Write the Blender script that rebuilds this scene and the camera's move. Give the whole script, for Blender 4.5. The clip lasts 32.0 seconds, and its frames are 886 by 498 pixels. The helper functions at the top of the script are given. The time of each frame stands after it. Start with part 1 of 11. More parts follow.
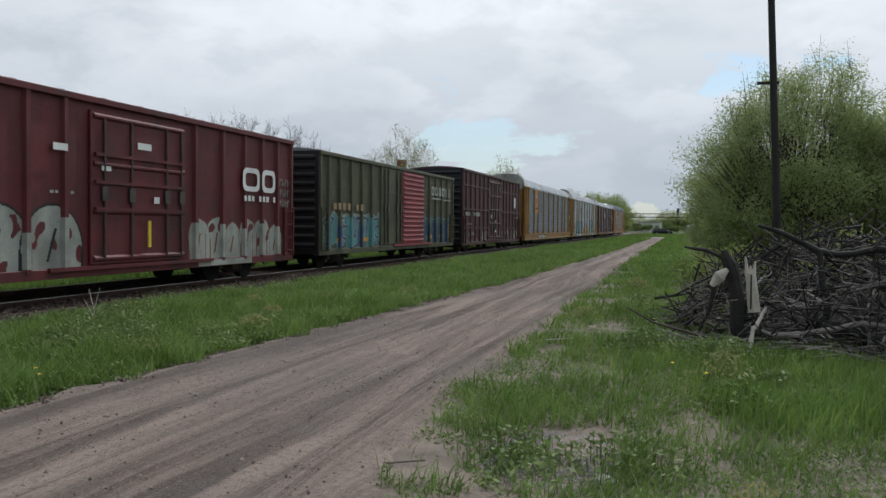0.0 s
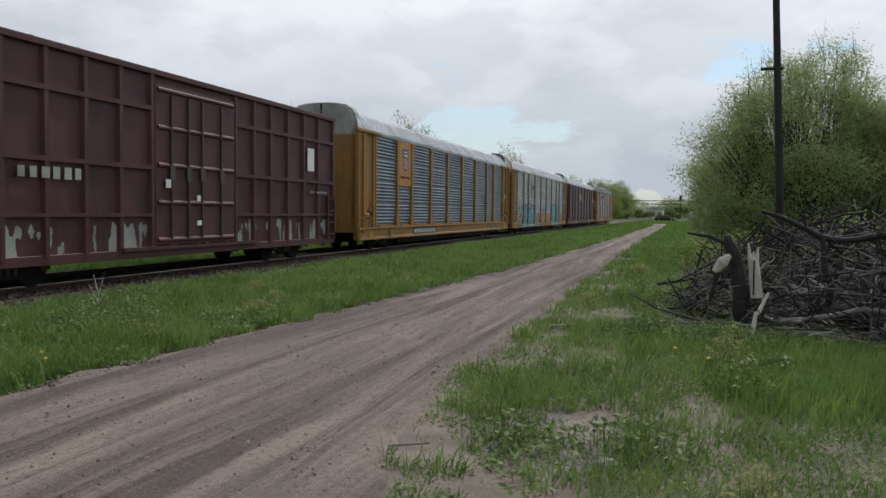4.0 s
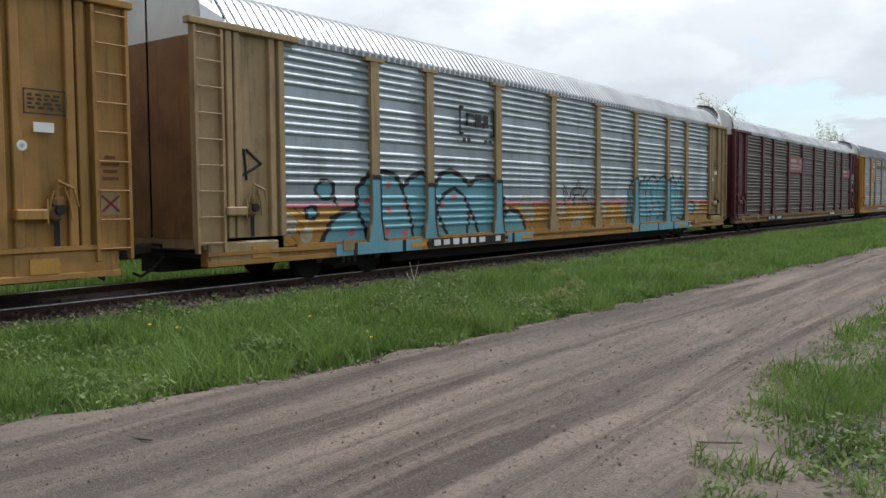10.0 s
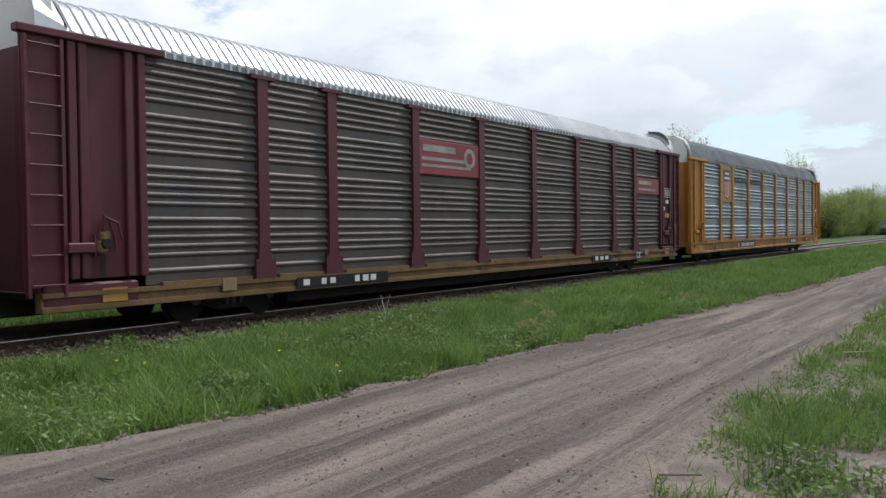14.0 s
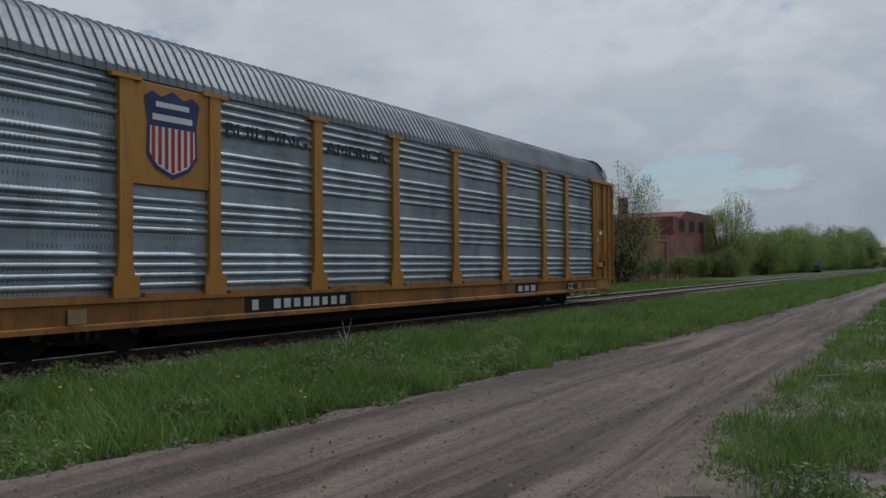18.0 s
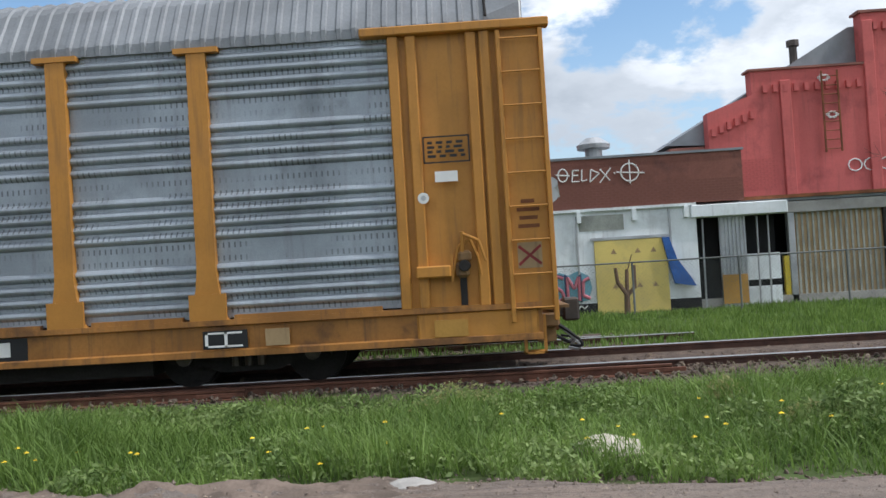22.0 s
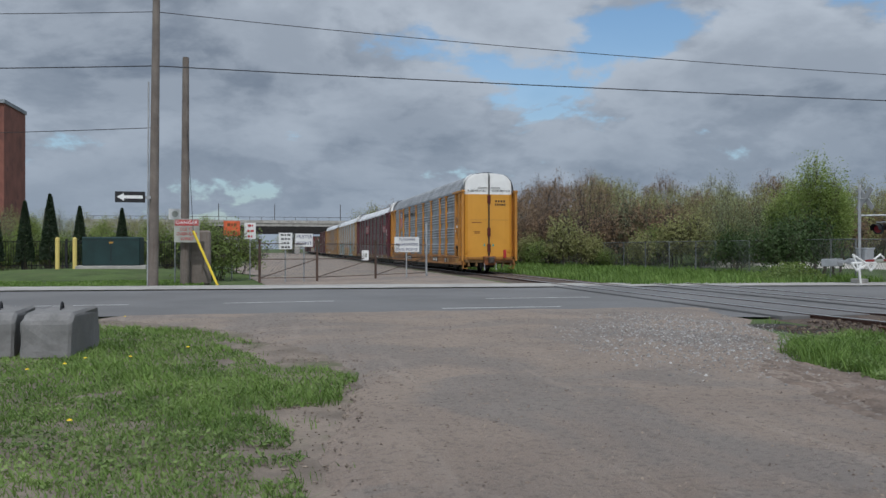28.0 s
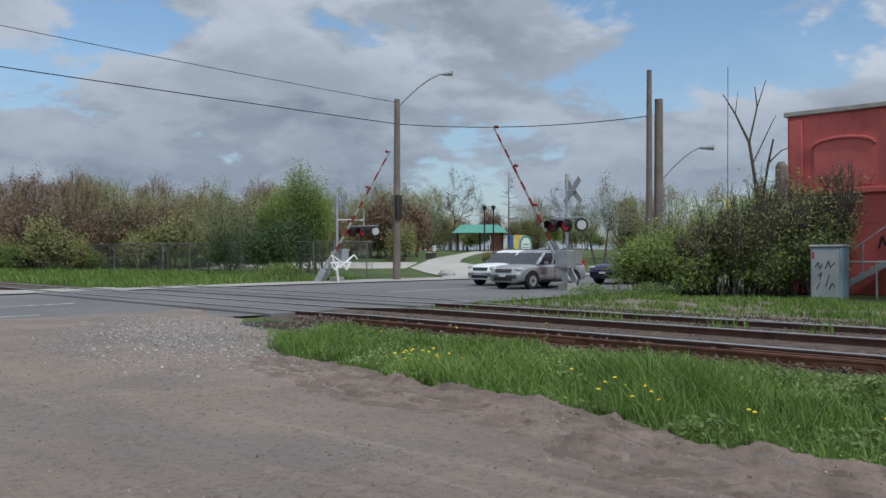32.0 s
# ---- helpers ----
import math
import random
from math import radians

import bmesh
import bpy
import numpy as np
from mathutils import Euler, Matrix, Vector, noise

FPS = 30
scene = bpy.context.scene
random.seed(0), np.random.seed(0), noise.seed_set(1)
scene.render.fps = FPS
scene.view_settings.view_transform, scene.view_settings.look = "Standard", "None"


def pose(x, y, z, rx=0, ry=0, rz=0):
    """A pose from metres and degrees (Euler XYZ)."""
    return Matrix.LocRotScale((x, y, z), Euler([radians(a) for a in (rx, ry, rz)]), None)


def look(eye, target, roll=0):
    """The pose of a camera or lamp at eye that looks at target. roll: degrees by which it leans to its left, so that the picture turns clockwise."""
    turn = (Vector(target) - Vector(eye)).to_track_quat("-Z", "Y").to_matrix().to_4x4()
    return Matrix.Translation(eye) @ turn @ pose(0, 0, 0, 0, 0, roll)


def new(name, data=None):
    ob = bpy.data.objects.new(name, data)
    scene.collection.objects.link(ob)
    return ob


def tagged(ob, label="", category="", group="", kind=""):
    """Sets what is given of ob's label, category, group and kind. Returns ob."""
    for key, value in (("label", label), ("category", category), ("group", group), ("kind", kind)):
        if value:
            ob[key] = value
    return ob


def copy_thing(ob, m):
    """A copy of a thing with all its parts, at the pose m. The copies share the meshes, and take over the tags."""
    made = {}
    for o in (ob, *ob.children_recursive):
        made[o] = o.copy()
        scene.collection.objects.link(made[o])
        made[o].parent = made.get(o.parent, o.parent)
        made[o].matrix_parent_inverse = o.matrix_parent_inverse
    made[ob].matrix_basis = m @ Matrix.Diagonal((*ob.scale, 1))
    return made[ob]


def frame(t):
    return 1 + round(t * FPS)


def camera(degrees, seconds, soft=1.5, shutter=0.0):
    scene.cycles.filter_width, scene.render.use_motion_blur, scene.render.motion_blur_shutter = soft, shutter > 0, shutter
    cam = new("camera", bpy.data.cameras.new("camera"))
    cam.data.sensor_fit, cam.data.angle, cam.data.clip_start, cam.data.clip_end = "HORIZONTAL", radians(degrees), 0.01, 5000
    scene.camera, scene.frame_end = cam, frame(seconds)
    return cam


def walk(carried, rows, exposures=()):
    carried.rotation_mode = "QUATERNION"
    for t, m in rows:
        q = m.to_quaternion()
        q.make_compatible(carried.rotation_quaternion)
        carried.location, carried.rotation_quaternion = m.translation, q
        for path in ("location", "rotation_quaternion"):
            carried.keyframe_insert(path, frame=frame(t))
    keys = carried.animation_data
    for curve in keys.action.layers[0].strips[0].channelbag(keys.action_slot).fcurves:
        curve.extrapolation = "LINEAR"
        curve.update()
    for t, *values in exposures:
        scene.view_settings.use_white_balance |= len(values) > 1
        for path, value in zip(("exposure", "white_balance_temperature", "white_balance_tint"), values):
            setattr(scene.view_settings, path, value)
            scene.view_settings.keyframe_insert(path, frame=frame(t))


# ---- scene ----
cam = camera(56.36, 32.0)
PATH = [
    (0, pose(0.123, 0.233, 1.621, 88.34, -0.57, 16.15)),
    (0.5, pose(0.137, 0.205, 1.619, 88.38, -0.79, 15.75)),
    (1, pose(0.142, 0.209, 1.611, 88.25, -0.90, 15.26)),
    (1.5, pose(0.134, 0.217, 1.608, 88.24, -0.86, 15.34)),
    (2, pose(0.132, 0.223, 1.608, 88.20, -0.79, 15.00)),
    (2.5, pose(0.116, 0.216, 1.615, 88.10, -0.58, 15.35)),
    (3, pose(0.116, 0.214, 1.620, 88.02, -0.54, 15.21)),
    (3.5, pose(0.114, 0.204, 1.613, 87.52, -0.67, 16.32)),
    (5.5, pose(0.103, 0.222, 1.599, 87.31, -0.45, 16.14)),
    (6, pose(0.094, 0.246, 1.601, 86.99, -0.46, 16.37)),
    (6.5, pose(0.100, 0.224, 1.602, 86.57, -0.27, 16.91)),
    (7, pose(0.106, 0.227, 1.598, 86.30, -0.20, 17.70)),
    (7.5, pose(0.099, 0.228, 1.603, 86.58, 0.73, 18.48)),
    (8, pose(0.096, 0.240, 1.614, 87.16, 0.94, 20.16)),
    (8.5, pose(0.090, 0.235, 1.606, 87.19, 0.30, 22.23)),
    (9, pose(0.083, 0.251, 1.593, 86.56, 0.14, 26.16)),
    (9.5, pose(0.083, 0.219, 1.598, 86.15, 0.67, 31.43)),
    (10, pose(0.069, 0.182, 1.597, 86.67, 0.40, 36.66)),
    (10.5, pose(0.043, 0.147, 1.589, 86.78, 0.37, 41.00)),
    (11, pose(0.009, 0.149, 1.597, 86.72, 0.42, 44.02)),
    (11.5, pose(0.007, 0.116, 1.607, 87.27, 0.42, 44.30)),
    (12, pose(-0.001, 0.113, 1.609, 87.53, 0.62, 44.27)),
    (12.5, pose(0.066, 0.065, 1.615, 87.76, 0.67, 47.37)),
    (13, pose(0.129, 0.082, 1.610, 87.76, 0.62, 46.79)),
    (13.5, pose(0.168, 0.119, 1.629, 87.09, 0.68, 40.04)),
    (14, pose(0.196, 0.185, 1.647, 88.70, 0.69, 35.08)),
    (14.5, pose(0.165, 0.186, 1.637, 88.84, 0.56, 31.77)),
    (16.5, pose(0.269, 0.411, 1.446, 89.10, 0.11, 29.14)),
    (17, pose(0.158, 0.450, 1.402, 90.32, -1.15, 28.44)),
    (17.5, pose(-0.070, 0.410, 1.428, 92.15, 0.36, 30.37)),
    (18, pose(-0.303, 0.354, 1.438, 91.22, 0.43, 31.20)),
    (18.5, pose(-0.489, 0.345, 1.464, 92.09, 0.45, 33.95)),
    (19, pose(-0.560, 0.295, 1.460, 92.10, 0.68, 37.22)),
    (19.5, pose(-0.604, 0.269, 1.479, 91.67, 1.05, 40.53)),
    (20, pose(-0.637, 0.263, 1.497, 91.03, 1.20, 44.06)),
    (20.5, pose(-0.686, 0.219, 1.513, 91.89, 1.69, 51.09)),
    (21, pose(-0.719, 0.085, 1.505, 92.25, 1.99, 61.90)),
    (21.5, pose(-0.720, -0.005, 1.497, 92.66, 2.30, 75.52)),
    (22, pose(-0.769, -0.087, 1.458, 91.46, 3.40, 92.00)),
    (22.2, pose(-0.805, -0.094, 1.482, 92.67, 2.90, 97.39)),
    (22.5, pose(-0.852, -0.203, 1.481, 94.10, 3.13, 106.75)),
    (22.6, pose(-0.868, -0.238, 1.481, 93.70, 2.81, 111.30)),
    (23, pose(-0.902, -0.265, 1.433, 93.88, 1.07, 126.43)),
    (23.5, pose(-0.982, -0.320, 1.437, 93.22, -0.20, 140.86)),
    (23.6, pose(-1.000, -0.315, 1.435, 92.90, 0.17, 144.80)),
    (24, pose(-1.074, -0.295, 1.428, 91.51, 0.49, 150.62)),
    (24.5, pose(-1.051, -0.235, 1.444, 91.14, 0.88, 156.43)),
    (25, pose(-1.036, -0.189, 1.451, 90.83, 0.76, 159.92)),
    (25.5, pose(-1.024, -0.141, 1.455, 90.78, 0.68, 162.58)),
    (26, pose(-1.024, -0.091, 1.468, 90.22, 0.56, 165.34)),
    (26.5, pose(-1.011, -0.073, 1.449, 89.82, 0.72, 167.56)),
    (28.5, pose(-1.021, -0.131, 1.410, 90.02, -0.17, 167.99)),
    (29, pose(-1.089, -0.215, 1.410, 91.95, -1.15, 152.45)),
    (29.5, pose(-1.049, -0.162, 1.386, 91.05, -1.89, 137.52)),
    (30, pose(-1.009, -0.134, 1.366, 90.66, -1.63, 135.13)),
    (30.5, pose(-0.988, -0.110, 1.372, 90.39, -0.56, 135.49)),
    (31, pose(-1.000, -0.097, 1.374, 90.23, -0.23, 135.44)),
    (31.5, pose(-1.021, -0.104, 1.387, 90.12, 0.05, 135.31)),
    (32, pose(-1.072, -0.125, 1.398, 90.06, 0.26, 134.13)),
]
EXPOSURES = [(0, -0.4, 6150, 12), (1, -0.95, 6250, 12), (2, -0.9, 6250, 12), (3, -0.6, 6250, 13), (6, -0.3, 6200, 13), (8, -0.2, 6200, 12), (10, -0.1, 6250, 12), (11.5, -0.12, 6200, 12), (12.8, 0.2, 6150, 13), (14.5, -0.3, 6150, 12), (17, -1.02, 5950, 12), (20.5, -1.17, 5950, 15), (21.2, -0.6, 6000, 14), (22, 0.2, 6150, 13), (23, 0.12, 6050, 12), (24, -0.45, 6000, 12), (26, -0.45, 5950, 12), (29, -0.3, 5950, 11), (31, -0.22, 5950, 12), (32, -0.25, 5950, 12)]
walk(cam, PATH, EXPOSURES)

# ---- light ----
# Sun high in the spring sky, behind broken cloud; sky with procedural cloud cover.
SUN_AZ, SUN_EL = 12.0, 52.0        # degrees east of the track's far end, degrees up
to_sun = Vector((math.sin(radians(SUN_AZ)) * math.cos(radians(SUN_EL)), math.cos(radians(SUN_AZ)) * math.cos(radians(SUN_EL)), math.sin(radians(SUN_EL))))
sun = new("sun", bpy.data.lights.new("sun", "SUN"))
sun.data.energy, sun.data.angle, sun.data.color = 2.5, radians(1.5), (1.0, 0.96, 0.90)
sun.matrix_world = look(to_sun * 50, (0, 0, 0))

world = bpy.data.worlds.new("world")
scene.world = world
world.use_nodes = True


class Nodes:
    """Short hand for node trees."""

    def __init__(self, tree):
        self.t, self.n, self.l = tree, tree.nodes, tree.links

    def add(self, kind, **kw):
        n = self.n.new(kind)
        for k, v in kw.items():
            if k == "ins":
                for key, val in v.items():
                    if hasattr(val, "is_linked"):
                        self.l.new(val, n.inputs[key])
                    else:
                        n.inputs[key].default_value = val
            else:
                setattr(n, k, v)
        return n

    def math(self, op, a, b=0.0, c=0.0, clamp=False):
        return self.add("ShaderNodeMath", operation=op, use_clamp=clamp, ins={0: a, 1: b, 2: c}).outputs[0]

    def mix(self, f, a, b, blend="MIX"):
        n = self.n.new("ShaderNodeMix")
        n.data_type, n.blend_type = "RGBA", blend
        for key, val in ((0, f), (6, a), (7, b)):
            if hasattr(val, "is_linked"):
                self.l.new(val, n.inputs[key])
            else:
                n.inputs[key].default_value = val if key == 0 or len(val) == 4 else (*val, 1)
        return n.outputs[2]

    def noise(self, vec, scale, detail=4, rough=0.55, dist=0.0):
        return self.add("ShaderNodeTexNoise", ins={"Vector": vec, "Scale": scale, "Detail": detail, "Roughness": rough, "Distortion": dist}).outputs["Fac"]

    def ramp(self, f, lo, hi):
        return self.add("ShaderNodeMapRange", interpolation_type="SMOOTHSTEP", ins={0: f, 1: lo, 2: hi}).outputs[0]


W = Nodes(world.node_tree)
sky = W.add("ShaderNodeTexSky", sky_type="NISHITA", sun_disc=False, sun_elevation=radians(SUN_EL), sun_rotation=radians(SUN_AZ))
tc = W.add("ShaderNodeTexCoord").outputs["Generated"]
sep = W.add("ShaderNodeSeparateXYZ", ins={0: tc})
up = W.math("MAXIMUM", sep.outputs[2], 0.0)
den = W.math("ADD", up, 0.40)
flatv = W.add("ShaderNodeCombineXYZ", ins={0: W.math("DIVIDE", sep.outputs[0], den), 1: W.math("DIVIDE", sep.outputs[1], den), 2: W.math("MULTIPLY", up, 1.6)}).outputs[0]
lump = W.noise(flatv, 2.3, 10, 0.57, 0.15)
flat2 = W.add("ShaderNodeMapping", ins={0: flatv, 1: (0.0, 0.0, 0.16)}).outputs[0]
lump2 = W.noise(flat2, 2.3, 10, 0.57, 0.15)
clear = W.ramp(W.add("ShaderNodeVectorMath", operation="DOT_PRODUCT", ins={0: tc, 1: (-0.94, -0.02, 0.34)}).outputs["Value"], 0.80, 0.98)
full = W.ramp(W.add("ShaderNodeVectorMath", operation="DOT_PRODUCT", ins={0: tc, 1: (-0.40, -0.88, 0.2)}).outputs["Value"], 0.55, 0.95)
veil = W.ramp(W.add("ShaderNodeVectorMath", operation="DOT_PRODUCT", ins={0: tc, 1: (-0.15, 0.95, 0.27)}).outputs["Value"], 0.55, 0.92)
lump = W.math("ADD", W.math("SUBTRACT", lump, W.math("MULTIPLY", clear, 0.085)), W.math("MULTIPLY_ADD", full, 0.020, 0.008))
cover = W.ramp(W.math("MULTIPLY_ADD", veil, 0.040, lump), 0.39, 0.465)
# tops are lit, undersides grey; the side towards the sun is brighter
lit = W.ramp(W.math("SUBTRACT", lump, lump2), -0.07, 0.075)
thick = W.ramp(lump, 0.44, 0.66)
grey = W.math("MULTIPLY_ADD", thick, 0.50, W.math("MULTIPLY", W.math("SUBTRACT", 1.0, lit), 0.55), clamp=True)
grey = W.math("MULTIPLY", grey, W.math("MULTIPLY_ADD", veil, -0.45, 1.0))
dotn = W.add("ShaderNodeVectorMath", operation="DOT_PRODUCT", ins={0: tc, 1: tuple(to_sun)}).outputs["Value"]
sunward = W.ramp(dotn, -0.6, 0.9)
cloud = W.mix(grey, W.mix(sunward, (0.62, 0.67, 0.71), (1.36, 1.40, 1.40)), W.mix(sunward, (0.21, 0.25, 0.305), (0.66, 0.735, 0.78)))
low = W.ramp(up, 0.0, 0.30)
haze = W.math("MULTIPLY", W.math("SUBTRACT", 1.0, low), 0.60)
cloud = W.mix(haze, cloud, W.mix(sunward, (0.36, 0.43, 0.50), (0.47, 0.56, 0.62)))
blue = W.mix(1.0, sky.outputs[0], (0.150, 0.165, 0.160), "MULTIPLY")
allsky = W.mix(W.math("MAXIMUM", cover, haze), blue, cloud)
W.l.new(allsky, world.node_tree.nodes["Background"].inputs[0])
world.node_tree.nodes["Background"].inputs[1].default_value = 0.92

# ---- materials ----


def mat(name, col, rough=0.65, metal=0.0, var=0.25, scale=1.5, fine=40.0, bump=0.15, stain=None, streak=0.0, depth=0.01, island=0.0, rnd=0.0, spec=0.4):
    """Painted, weathered or natural surface: colour with broad and fine variation, stains and relief."""
    m = bpy.data.materials.new(name)
    m.use_nodes = True
    N = Nodes(m.node_tree)
    b = m.node_tree.nodes["Principled BSDF"]
    co = N.add("ShaderNodeTexCoord").outputs["Object"]
    n1 = N.noise(co, scale, 5, 0.6)
    n2 = N.noise(co, fine, 3, 0.6)
    dark, light = [c * (1 - var) for c in col], [min(1, c * (1 + var)) for c in col]
    c = N.mix(N.ramp(n1, 0.3, 0.7), dark, light)
    c = N.mix(N.math("MULTIPLY", N.ramp(n2, 0.35, 0.75), var), c, [v * 0.55 for v in col])
    if streak:
        mp = N.add("ShaderNodeMapping", ins={0: co, 3: (9, 9, 0.7)}).outputs[0]
        s = N.ramp(N.noise(mp, 1.0, 4, 0.6), 0.5, 0.75)
        c = N.mix(N.math("MULTIPLY", s, streak), c, (0.09, 0.055, 0.035))
    if stain:
        s = N.ramp(N.noise(co, stain[2], 6, 0.65), 0.52, 0.66)
        c = N.mix(N.math("MULTIPLY", s, stain[1]), c, stain[0])
    if island or rnd:
        r = N.add("ShaderNodeNewGeometry").outputs["Random Per Island"] if island else N.add("ShaderNodeObjectInfo").outputs["Random"]
        k = island or rnd
        v = N.math("MULTIPLY_ADD", r, 2 * k, 1 - k)
        hs = N.add("ShaderNodeHueSaturation", ins={"Hue": N.math("MULTIPLY_ADD", r, 0.06 * k, 0.5 - 0.03 * k), "Value": v, "Color": c})
        c = hs.outputs[0]
    N.l.new(c, b.inputs["Base Color"])
    b.inputs["Metallic"].default_value, b.inputs["Specular IOR Level"].default_value = metal, spec
    N.l.new(N.math("MULTIPLY_ADD", n2, 0.3, rough - 0.15, clamp=True), b.inputs["Roughness"])
    if bump:
        bp = N.add("ShaderNodeBump", ins={"Strength": bump, "Distance": depth, "Height": n2})
        N.l.new(bp.outputs[0], b.inputs["Normal"])
    return m


def leafmat(name, c1, c2, trans=0.25):
    m = bpy.data.materials.new(name)
    m.use_nodes = True
    N = Nodes(m.node_tree)
    b = m.node_tree.nodes["Principled BSDF"]
    r = N.add("ShaderNodeNewGeometry").outputs["Random Per Island"]
    co = N.add("ShaderNodeTexCoord").outputs["Object"]
    patch = N.ramp(N.noise(co, 0.35, 3, 0.6), 0.35, 0.65)
    tuft = N.ramp(N.noise(co, 1.9, 4, 0.65), 0.36, 0.64)
    f = N.math("MULTIPLY_ADD", r, 0.45, N.math("MULTIPLY_ADD", patch, 0.25, N.math("MULTIPLY", tuft, 0.30)))
    c = N.mix(f, c1, c2)
    N.l.new(c, b.inputs["Base Color"])
    b.inputs["Roughness"].default_value = 0.6
    b.inputs["Specular IOR Level"].default_value = 0.35
    tr = N.add("ShaderNodeBsdfTranslucent", ins={0: c})
    ms = N.add("ShaderNodeMixShader", ins={0: trans, 1: b.outputs[0], 2: tr.outputs[0]})
    N.l.new(ms.outputs[0], m.node_tree.nodes["Material Output"].inputs[0])
    return m


def glow(name, col, strength):
    m = bpy.data.materials.new(name)
    m.use_nodes = True
    b = m.node_tree.nodes["Principled BSDF"]
    b.inputs["Base Color"].default_value = (*col, 1)
    b.inputs["Emission Color"].default_value = (*col, 1)
    b.inputs["Emission Strength"].default_value = strength
    return m


def galvanised(name, col, metal=0.55, dash=0.5, dirt=0.25):
    """Zinc-coated ribbed sheet with rows of small punched slots."""
    m = mat(name, col, 0.58, metal, 0.16, 0.9, 60, 0.05, stain=((0.10, 0.11, 0.12), dirt, 0.7), streak=dirt * 0.6)
    N = Nodes(m.node_tree)
    b = m.node_tree.nodes["Principled BSDF"]
    src = b.inputs["Base Color"].links[0].from_socket
    co = N.add("ShaderNodeTexCoord").outputs["Object"]
    s = N.add("ShaderNodeSeparateXYZ", ins={0: co})
    a = N.math("LESS_THAN", N.math("FRACT", N.math("MULTIPLY", s.outputs[1], 13.0)), 0.3)
    z = N.math("LESS_THAN", N.math("FRACT", N.math("MULTIPLY", s.outputs[2], 5.7)), 0.42)
    patch = N.ramp(N.noise(co, 1.3, 2), 0.38, 0.6)
    c = N.mix(N.math("MULTIPLY", N.math("MULTIPLY", a, z), N.math("MULTIPLY", patch, dash)), src, (0.12, 0.13, 0.14))
    N.l.new(c, b.inputs["Base Color"])
    return m


